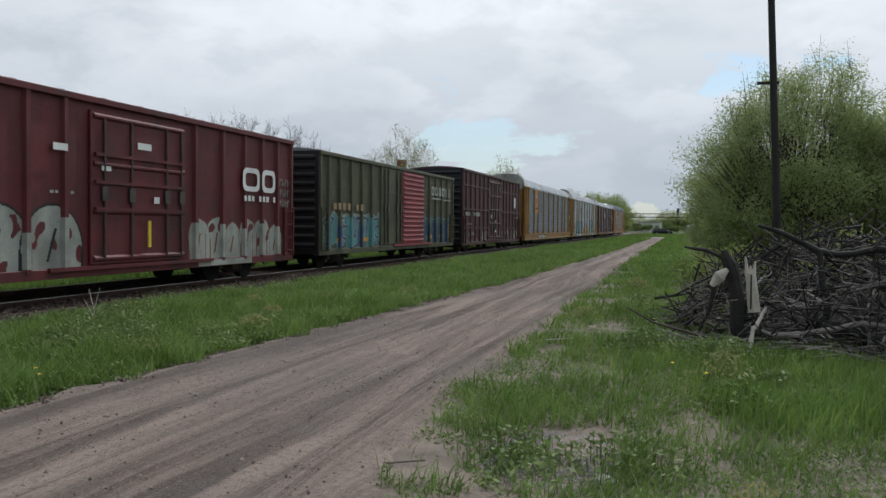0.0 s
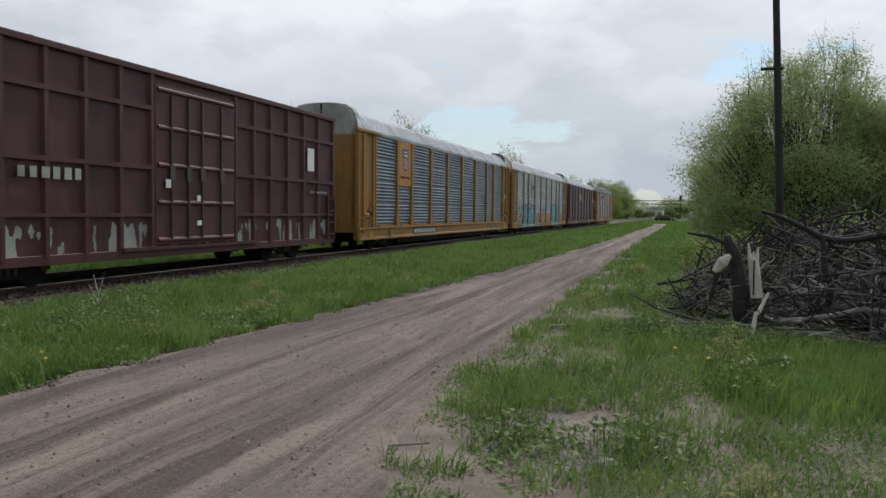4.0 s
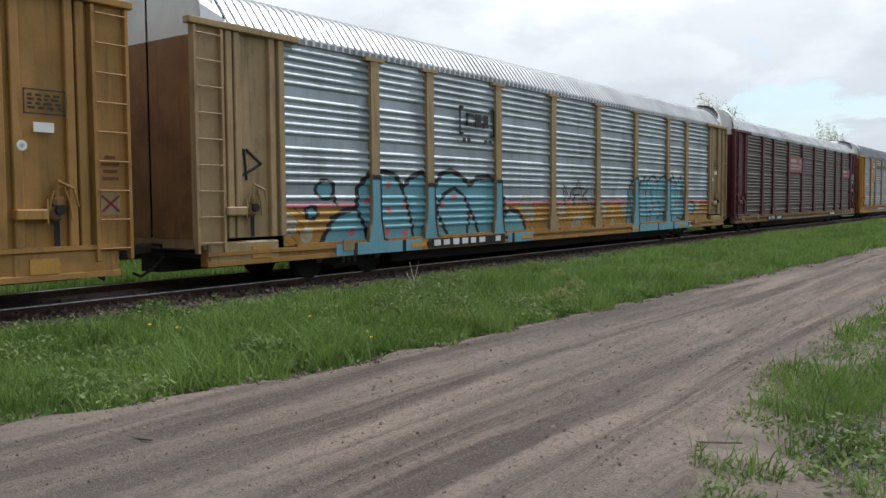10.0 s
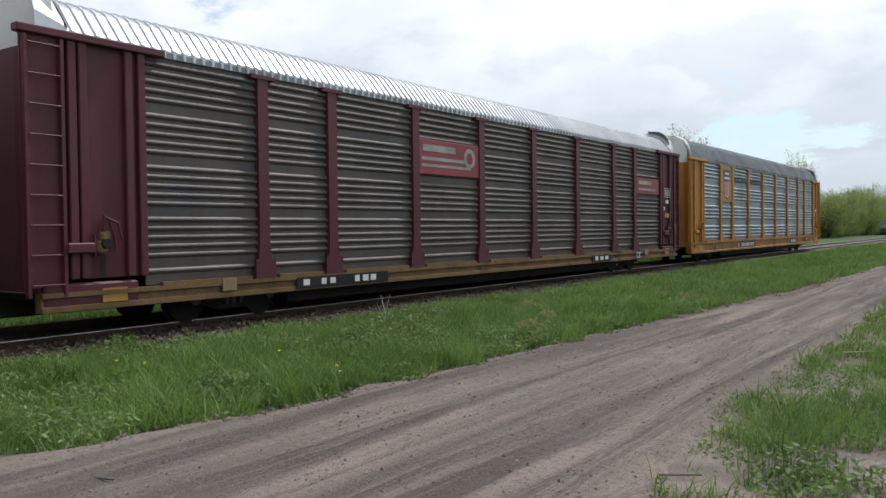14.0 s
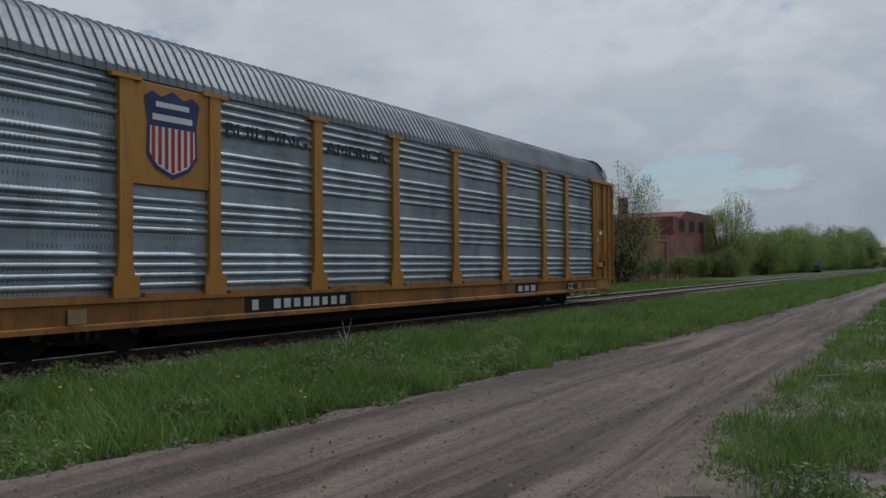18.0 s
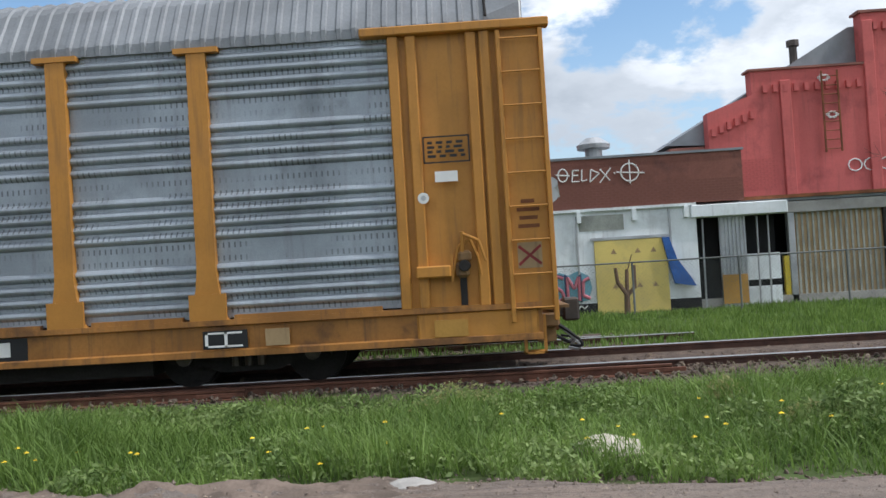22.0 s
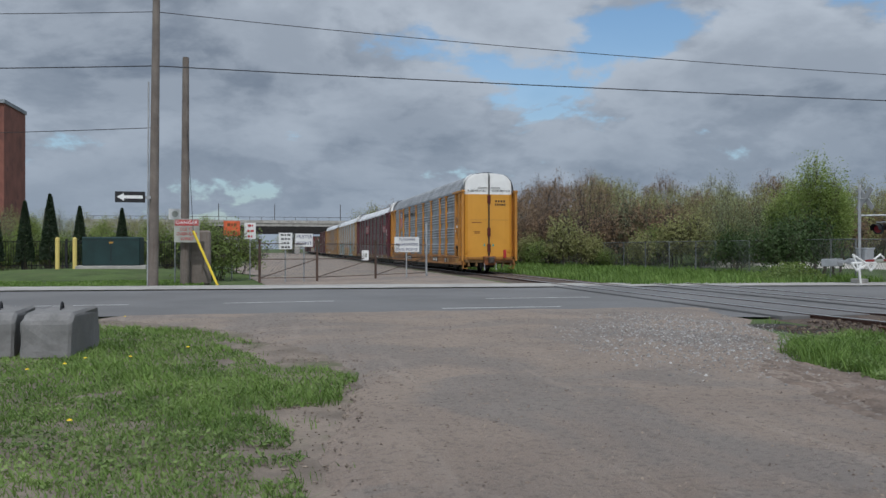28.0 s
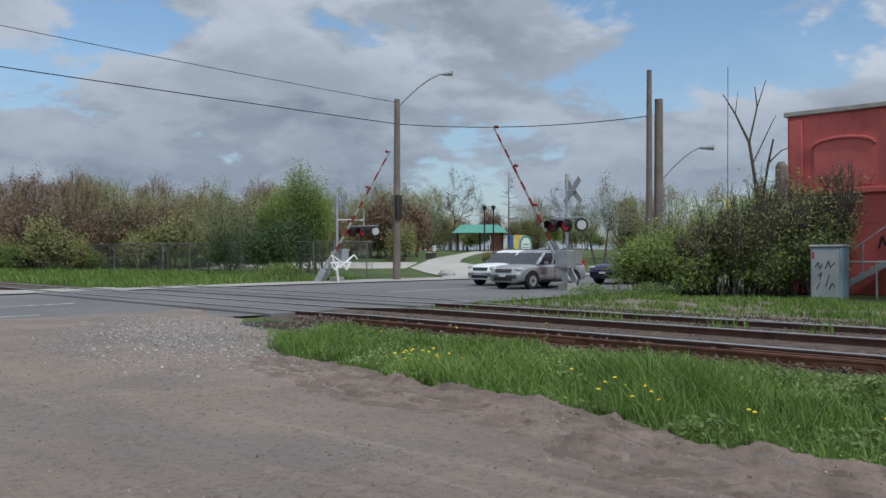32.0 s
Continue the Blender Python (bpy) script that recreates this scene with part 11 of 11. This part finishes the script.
part("pale_knot", tubes(((-2.16, -1.5, 0.92), (-2.06, -1.52, 1.06), 0.045, 0.085), ((-2.06, -1.52, 1.06), (-1.96, -1.53, 1.16), 0.085, 0.03), seg=9), M["palewood"], bp, "pale torn knot")
part("knot_stem", tubes(((-2.2, -1.5, 0.55), (-2.12, -1.5, 0.95), 0.03, 0.04), seg=7), M["wood_dark"], bp)
part("pale_stick", tubes(((-1.72, -2.2, 0.0), (-1.64, -2.0, 0.42), 0.04, 0.025), seg=6), M["palewood"], bp)
part("pale_stick", tubes(((-1.62, -2.0, 0.40), (-1.48, -1.9, 0.68), 0.03, 0.02), seg=6), M["palewood"], bp)
part("thin_pole", tubes(((-0.1, -1.3, 1.45), (0.5, -1.3, 2.15), 0.022, 0.014), ((0.5, -1.3, 2.15), (0.95, -1.3, 2.75), 0.014, 0.007), seg=6), M["bark"], bp)
part("arching_stick", tubes(((-3.3, -2.0, 0.62), (-2.95, -1.95, 0.42), 0.012, 0.018), ((-2.95, -1.95, 0.42), (-2.2, -1.85, 0.22), 0.018, 0.024), seg=5), M["bark"], bp)
# solid dark lump added so that the gaps between sticks look shaded
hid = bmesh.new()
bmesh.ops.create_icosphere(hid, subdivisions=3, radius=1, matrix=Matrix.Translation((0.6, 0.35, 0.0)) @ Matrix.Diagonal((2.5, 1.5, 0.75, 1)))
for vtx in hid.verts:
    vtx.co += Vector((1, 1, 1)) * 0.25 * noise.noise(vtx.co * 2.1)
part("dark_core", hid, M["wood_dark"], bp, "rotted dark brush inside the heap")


# ---- grass ----
def blades(name, label, rx, ry, n, h, keep, material="grass", seed=1, wide=1.0, lean=0.45, thin_from=9.0, z0=None, clump=0.6):
    rg = np.random.default_rng(seed)
    c = np.stack([rg.uniform(*rx, n), rg.uniform(*ry, n)], 1)
    c = c[keep(c[:, 0], c[:, 1])]
    d = np.hypot(c[:, 0] + 0.4, c[:, 1])
    ok = rg.uniform(size=len(c)) < np.clip((thin_from / np.maximum(d, 0.1)) ** 1.15, 0, 1)
    c, d = c[ok], d[ok]
    n = len(c)
    patch = np.array([noise.noise((x * 0.55, y * 0.55, seed)) + 0.5 * noise.noise((x * 1.7, y * 1.7, seed + 3.0)) for x, y in c])
    H = rg.uniform(h[0], h[1], n) * (1 + clump * patch)
    H *= np.where((c[:, 0] < -9.3) & (c[:, 0] > -12), np.clip(0.55 + 0.3 * (c[:, 0] + 10.8), 0.5, 1), 1.0)
    H = np.maximum(H, 0.04)
    w = (0.0026 + 0.00042 * d) * wide * rg.uniform(0.7, 1.3, n)
    t = rg.uniform(0, math.tau, n)
    u = np.stack([np.cos(t), np.sin(t), np.zeros(n)], 1)
    t2 = t + math.pi / 2 + rg.normal(size=n) * 0.5
    f = np.stack([np.cos(t2), np.sin(t2), np.zeros(n)], 1) * (H * lean * rg.uniform(0.2, 1.4, n))[:, None]
    f[:, 0] += H * 0.12
    base = np.concatenate([c, np.full((n, 1), (G - 0.01) if z0 is None else z0)], 1)
    up = np.array([[0, 0, 1.0]]) * H[:, None]
    v = np.stack([base - u * w[:, None], base + u * w[:, None], base + up * 0.55 + f * 0.35 + u * w[:, None] * 0.8, base + up * 0.55 + f * 0.35 - u * w[:, None] * 0.8, base + up * 0.96 + f], 1)
    k = np.arange(n) * 5
    me = bpy.data.meshes.new(name)
    V = v.reshape(-1, 3)
    me.vertices.add(len(V))
    me.vertices.foreach_set("co", V.ravel())
    loops = np.stack([k, k + 1, k + 2, k + 3, k + 3, k + 2, k + 4], 1).ravel()
    me.loops.add(len(loops))
    me.loops.foreach_set("vertex_index", loops)
    me.polygons.add(2 * n)
    me.polygons.foreach_set("loop_start", np.stack([np.arange(n) * 7, np.arange(n) * 7 + 4], 1).ravel())
    me.update(calc_edges=True)
    me.materials.append(M[material])
    return tagged(link(name, me), label, "grass", kind="stuff")


def verge(x, y):
    edge = road_left(y) + 0.28 * np.sin(y * 1.7) * 0.5
    track_side = np.interp(y, [-6, 2, 16, 30], [-11.3, -10.7, -10.6, -10.9]) + 0.25 * np.sin(y * 2.3) * np.sin(y * 0.7)
    return (x > track_side) & (x < edge + 0.16 + 0.16 * np.sin(y * 5.1) + 0.08 * np.sin(y * 11.7)) & (((y > -13.2) | (x > -11.2)) & (y > -15.4)) & ~((((x + 9.0) / 2.3) ** 2 + ((y + 14.2) / 2.3) ** 2) < 1)


def patchy(x, y, s, lim):
    v = np.array([noise.noise((a * 0.83 + 0.31, b * 0.83 + 0.17, s + 0.37)) + 0.5 * noise.noise((a * 2.7, b * 2.7, s + 0.71)) for a, b in zip(x, y)])
    return v > lim


def right_side(x, y):
    hole = ((x + 0.8) / 0.52) ** 2 + ((y - 6.3) / 0.85) ** 2 < 1
    return (x > road_right(y) - 0.08 + 0.12 * np.sin(y * 4.3)) & ~hole & patchy(x, y, 4.0, -0.55) & (patchy(x, y, 21.0, -0.18) | (x > road_right(y) + 0.8))


def left_end(x, y):
    return (x > road_right(y) + 0.05 * np.sin(y * 4)) & (y > -19.0 + 0.12 * x) & patchy(x, y, 6.0, -0.5) & (patchy(x, y, 23.0, -0.1) | (x > road_right(y) + 0.6))


blades("verge_grass", "long green grass between lane and railway", (-11.3, -4.2), (-15.4, 75), 430000, (0.12, 0.34), verge, seed=1, thin_from=11, clump=0.9, lean=0.85)
blades("lane_side_grass", "rough green grass beside the dirt lane", (-2.6, 9), (-3.6, 60), 440000, (0.06, 0.25), right_side, seed=2, thin_from=8, clump=1.1, lean=0.9)
blades("corner_grass", "short patchy grass near the road", (-2.2, 9), (-19.5, -3.5), 200000, (0.03, 0.13), left_end, seed=3, thin_from=9, lean=0.9)
blades("far_verge_grass", "grass beyond the tracks", (-24.6, -19.0), (-15, 80), 90000, (0.08, 0.22), lambda x, y: (y > 0) | patchy(x, y, 15.0, 0.1), seed=4, thin_from=20, wide=1.2)
blades("far_lane_grass", "rough grass along the far lane", (-10.8, 34), (52, 210), 90000, (0.15, 0.34), lambda x, y: (x < road_left(y)) | (x > road_right(y)) | (y > 134), seed=13, thin_from=70, wide=1.5)
blades("siding_grass", "grass grown over the lifted siding", (-19.2, -15.0), (-1, 80), 60000, (0.07, 0.22), lambda x, y: (y > 2.5) | patchy(x, y, 31.0, 0.0), seed=12, thin_from=20, wide=1.2)
blades("siding_weeds", "weeds growing along the siding", (-19.3, -14.6), (-15, 70), 30000, (0.06, 0.28), lambda x, y: patchy(x, y, 8.0, 0.05) & (np.abs(x + 17.25) > 0.0), seed=5, thin_from=14, wide=1.3)
blades("park_grass", "long grass between railway and park fence", (-28, -15.4), (-80, -30.5), 90000, (0.15, 0.45), lambda x, y: (y < -31.3) & (x < -15.4), seed=6, thin_from=26, wide=1.3)
blades("lawn_grass", "short mown lawn grass", (1.6, 22), (-60, -34.2), 60000, (0.04, 0.10), lambda x, y: x > 1.0, seed=7, thin_from=30, wide=1.4, z0=G + 0.04)
blades("lane_weeds", "thin weeds in the lane's edges", (-7.5, -0.5), (-12, 30), 30000, (0.04, 0.12), lambda x, y: patchy(x, y, 12.0, 0.30) & ((x - road_left(y) < 0.5) | (road_right(y) - x < 0.7)), seed=8, thin_from=7)
blades("pile_grass", "tall grass round the brush pile", (-0.6, 6.5), (7.5, 12.6), 15000, (0.10, 0.34), lambda x, y: patchy(x, y, 41.0, 0.1 + 0.06 * (11 - y)), seed=9, thin_from=12)
blades("thicket_grass", "scrubby grass under the thicket", (-27, -19.2), (-15.3, 0), 16000, (0.05, 0.18), lambda x, y: patchy(x, y, 14.0, 0.05), seed=10, thin_from=24, wide=1.3)


def cover(name, label, rx, ry, n, keep, material, seed, size, top, thin_from=9.0):
    """Low broad-leaved plants among the grass."""
    rg = np.random.default_rng(seed)
    c = np.stack([rg.uniform(*rx, n), rg.uniform(*ry, n)], 1)
    c = c[keep(c[:, 0], c[:, 1])]
    d = np.hypot(c[:, 0] + 0.4, c[:, 1])
    c = c[rg.uniform(size=len(c)) < np.clip((thin_from / np.maximum(d, 0.1)) ** 1.1, 0, 1)]
    d = np.hypot(c[:, 0] + 0.4, c[:, 1])
    lump = np.array([noise.noise((x * 0.9 + 0.4, y * 0.9, seed + 0.4)) + 0.6 * noise.noise((x * 3.1, y * 3.1, seed + 0.6)) for x, y in c])
    ok = lump > -0.25
    c, d, lump = c[ok], d[ok], lump[ok]
    z = G + 0.01 + rg.uniform(0.1, 1, len(c)) * top * np.clip(0.35 + 0.8 * lump, 0.1, 1.4)
    me = leaves_mesh(name, np.concatenate([c, z[:, None]], 1), size, M[material], rg, 0.9)
    return tagged(link(name, me), label, "weeds", kind="stuff")


cover("verge_weeds", "low broad-leaved weeds in the verge", (-10.8, -4.4), (-13, 45), 300000, verge, "weed", 31, 0.030, 0.26, 11)
cover("lane_side_weeds", "low broad-leaved weeds in the grass by the lane", (-2.4, 7), (-3.6, 40), 450000, lambda x, y: (right_side(x, y) | (patchy(x, y, 31.0, 0.15) & (x > road_right(y) - 0.3))) & (((x + 0.8) / 0.48) ** 2 + ((y - 6.3) / 0.75) ** 2 > 1), "weed", 32, 0.018, 0.13, 8)
cover("corner_weeds", "low clover and weeds in the corner grass", (-2.2, 8), (-19, -3.5), 160000, left_end, "weed", 33, 0.022, 0.09, 9)


def weed_clump(name, label, x, y, rx, ry, h, n, material, seed, size=0.035):
    rg = np.random.default_rng(seed)
    p = rg.normal(size=(n, 3)) * [rx * 0.5, ry * 0.5, 0] + [0, 0, 0]
    p[:, 2] = rg.uniform(0.02, 1, n) ** 0.8 * h * np.exp(-((p[:, 0] / rx) ** 2 + (p[:, 1] / ry) ** 2) * 0.7)
    e = thing(name, label, "weeds", "weed clumps", at=(x, y, G))
    link("leaves", leaves_mesh("leaves", p, size, M[material], rg, 0.6), e)
    st = np.concatenate([p[:120] * [1, 1, 0], p[:120], np.full((120, 1), 0.004), np.full((120, 1), 0.002)], 1)
    tagged(link("stalk_tuft", tubes_mesh("stalk_tuft", st, M["weed"], 3), e), kind="stuff")


for k, (x, y, rx, ry, h) in enumerate(((-8.1, 10.6, 0.7, 0.9, 0.5), (-6.9, 9.6, 0.55, 0.6, 0.45), (-7.6, 9.2, 0.5, 0.5, 0.42), (-7.7, 3.0, 0.5, 0.5, 0.5), (-6.6, 5.9, 0.5, 0.45, 0.35), (-9.2, 12.6, 0.8, 0.7, 0.4), (-6.3, 12.2, 0.5, 0.6, 0.35), (0.2, 14.8, 0.5, 1.2, 0.45), (-0.3, 11.8, 0.5, 0.8, 0.4), (0.6, 11.2, 0.6, 0.6, 0.4), (-0.6, 17.5, 0.5, 1.6, 0.4), (-9.2, -2.6, 0.5, 0.5, 0.35), (-22.6, -32.4, 1.6, 1.0, 0.9), (-24.0, -33.2, 1.4, 1.0, 1.0), (-22.2, -14.4, 1.2, 0.6, 0.5), (-24.2, -13.6, 1.6, 0.5, 0.5))):
    weed_clump("weed_clump", "pale grey-green leafy weed clump in the grass", x, y, rx, ry, h, 1400, "weed" if h < 1 else "leaf", 70 + k, 0.03 if h < 1 else 0.07)
clump_rows = random.Random(91)
for k in range(64):
    if k % 2:
        y = clump_rows.uniform(-6, 26)
        x = clump_rows.uniform(-10.2, float(road_left(y)) - 0.35)
    else:
        y = clump_rows.uniform(4.2, 24)
        x = float(road_right(y)) + clump_rows.uniform(0.3, 3.6) * (0.6 + y / 20)
    if k % 2 == 0 and 0.2 < x < 6.5 and 11.8 < y < 16.5:
        continue
    rx, h = clump_rows.uniform(0.18, 0.5), clump_rows.uniform(0.16, 0.42)
    weed_clump("weed_clump", ("grey-green leafy weed clump in the grass", "fresh green weed clump in the grass", "yellowish tuft of weeds in the grass")[k % 3], x, y, rx, rx * clump_rows.uniform(0.8, 1.8), h, 420, ("weed", "grass", "leaf_olive")[k % 3], 200 + k, clump_rows.uniform(0.022, 0.034))
# dry stem standing over the first clump
ds_ = thing("dry_stem", "dry branching weed stem", "weed stem", at=(-8.15, 10.4, G))
link("stem", tubes_mesh("stem", [[0, 0, 0, 0.03, 0, 0.45, 0.008, 0.006], [0.03, 0, 0.45, 0.12, 0.02, 0.78, 0.006, 0.003], [0.03, 0, 0.45, -0.08, 0.03, 0.75, 0.006, 0.003], [0.02, 0, 0.3, 0.16, 0, 0.55, 0.005, 0.003], [0.02, 0, 0.35, -0.14, 0, 0.6, 0.005, 0.003]], M["palewood"]), ds_)

# dandelions
rg = np.random.default_rng(81)
spots = [(-8.22, -7.42, 0.35, 26), (-6.62, -0.2, 0.16, 16), (-6.72, 0.55, 0.22, 14), (-7.4, -4.6, 0.6, 14), (-7.9, -3.0, 0.9, 9), (-8.0, 0.4, 1.0, 10), (-7.6, 2.4, 0.8, 7), (-8.2, 4.2, 1.0, 5), (-9.8, -8.4, 0.9, 5), (2.6, -14.6, 1.5, 10), (1.5, -10.5, 1.6, 9), (0.6, 9.5, 1.0, 4), (-7.0, 7.5, 1.0, 4)]
P = np.concatenate([np.stack([x + rg.normal(size=n) * s * 0.6, y + rg.normal(size=n) * s, np.full(n, G) + rg.uniform(0.12, 0.30, n)], 1) for x, y, s, n in spots])
P = P[(P[:, 0] < road_left(P[:, 1]) - 0.05) | (P[:, 0] > road_right(P[:, 1]) + 0.1)]
n = len(P)
t = np.arange(7) * math.tau / 7
ring = np.stack([0.024 * np.cos(t), 0.024 * np.sin(t), np.zeros(7)], 1)
V = np.concatenate([P[:, None, :] + [0, 0, 0.014], P[:, None, :] + ring[None]], 1)
F = np.array([(0, 1 + k, 1 + (k + 1) % 7) for k in range(7)])
tagged(link("dandelions", raw("dandelions", V.reshape(-1, 3), (F[None] + 8 * np.arange(n)[:, None, None]).reshape(-1, 3), M["dandelion"])), "yellow dandelion heads in the grass", "flowers", kind="stuff")

# litter and stones by the lane
for x, y, s, m, lab in ((-6.6, -0.6, 0.20, "concrete", "pale flat stone in the verge"), (3.5, 9.4, 0.16, "ggrey", "crumpled pale litter in the grass"), (-0.35, 5.85, 0.10, "concrete", "small pale stone beside the gravel patch"), (-7.4, 0.9, 0.3, "palewood", "pale broken slab in the verge")):
    bm = bmesh.new()
    bmesh.ops.create_icosphere(bm, subdivisions=2, radius=1)
    for vtx in bm.verts:
        vtx.co *= 1 + 0.35 * noise.noise(vtx.co * 2.3 + Vector((x, y, 0)))
    o = tagged(part("stone", bm, M[m]), lab, "stone")
    o.matrix_basis = pose(x, y, G + s * 0.25, 0, 0, 40 * x) @ Matrix.Diagonal((s, s * 0.7, s * 0.4, 1))
tw_ = thing("twig", "thin dry twig lying on the lane", "twig", "twigs on the lane", at=(-5.1, 3.5, G + 0.05))
link("stick", tubes_mesh("stick", [[-0.12, 0, 0, 0.12, 0.03, 0.01, 0.008, 0.006]], M["deadwood"]), tw_)
copy_thing(tw_, pose(-1.75, 5.75, G + 0.05, 0, 0, 20) @ Matrix.Diagonal((1.3, 1, 1, 1)))


# ---- what moves ----
def motions():
    for car, back in cars:
        walk(car, [(t, pose(TRACK_X, s - back, 0)) for t, s in TRAIN])
    # gates rise once the train has gone
    rise = [(0, 2), (28.2, 3), (28.6, 7), (29, 15), (29.5, 26.5), (30, 34.8), (30.5, 40.8), (31, 46.7), (31.5, 53), (32, 58.6)]
    for gate, (x, y), hub_z, turn in ((g1, (SIG1[0] + 0.35, SIG1[1] - 0.1), 1.0, 25), (g2, (SIG2[0] + 0.1, SIG2[1] - 0.35), 1.32, 180)):
        walk(gate, [(t, pose(x, y, G + hub_z, 0, 0, turn) @ pose(0, 0, 0, a, 0, 0)) for t, a in rise])
    road_z = G + 0.05
    walk(silver_car, [(t, pose(x - 2.2, -19.7, road_z, 0, 0, -3)) for t, x in ((0, -29.0), (30.2, -29.0), (30.6, -28.25), (31, -27.05), (31.5, -25.85), (32, -24.3))])
    walk(white_car, [(t, pose(x - 3.4, -22.3, road_z, 0, 0, -3)) for t, x in ((0, -28.7), (30.3, -28.7), (30.7, -28.35), (31, -27.75), (31.5, -26.4), (32, -24.8))])
    walk(blue_car, [(t, pose(x - 2.2, -19.2, road_z, 0, 0, -3)) for t, x in ((0, -34.8), (30.6, -34.8), (31, -33.6), (31.5, -32.0), (32, -30.2))])


motions()
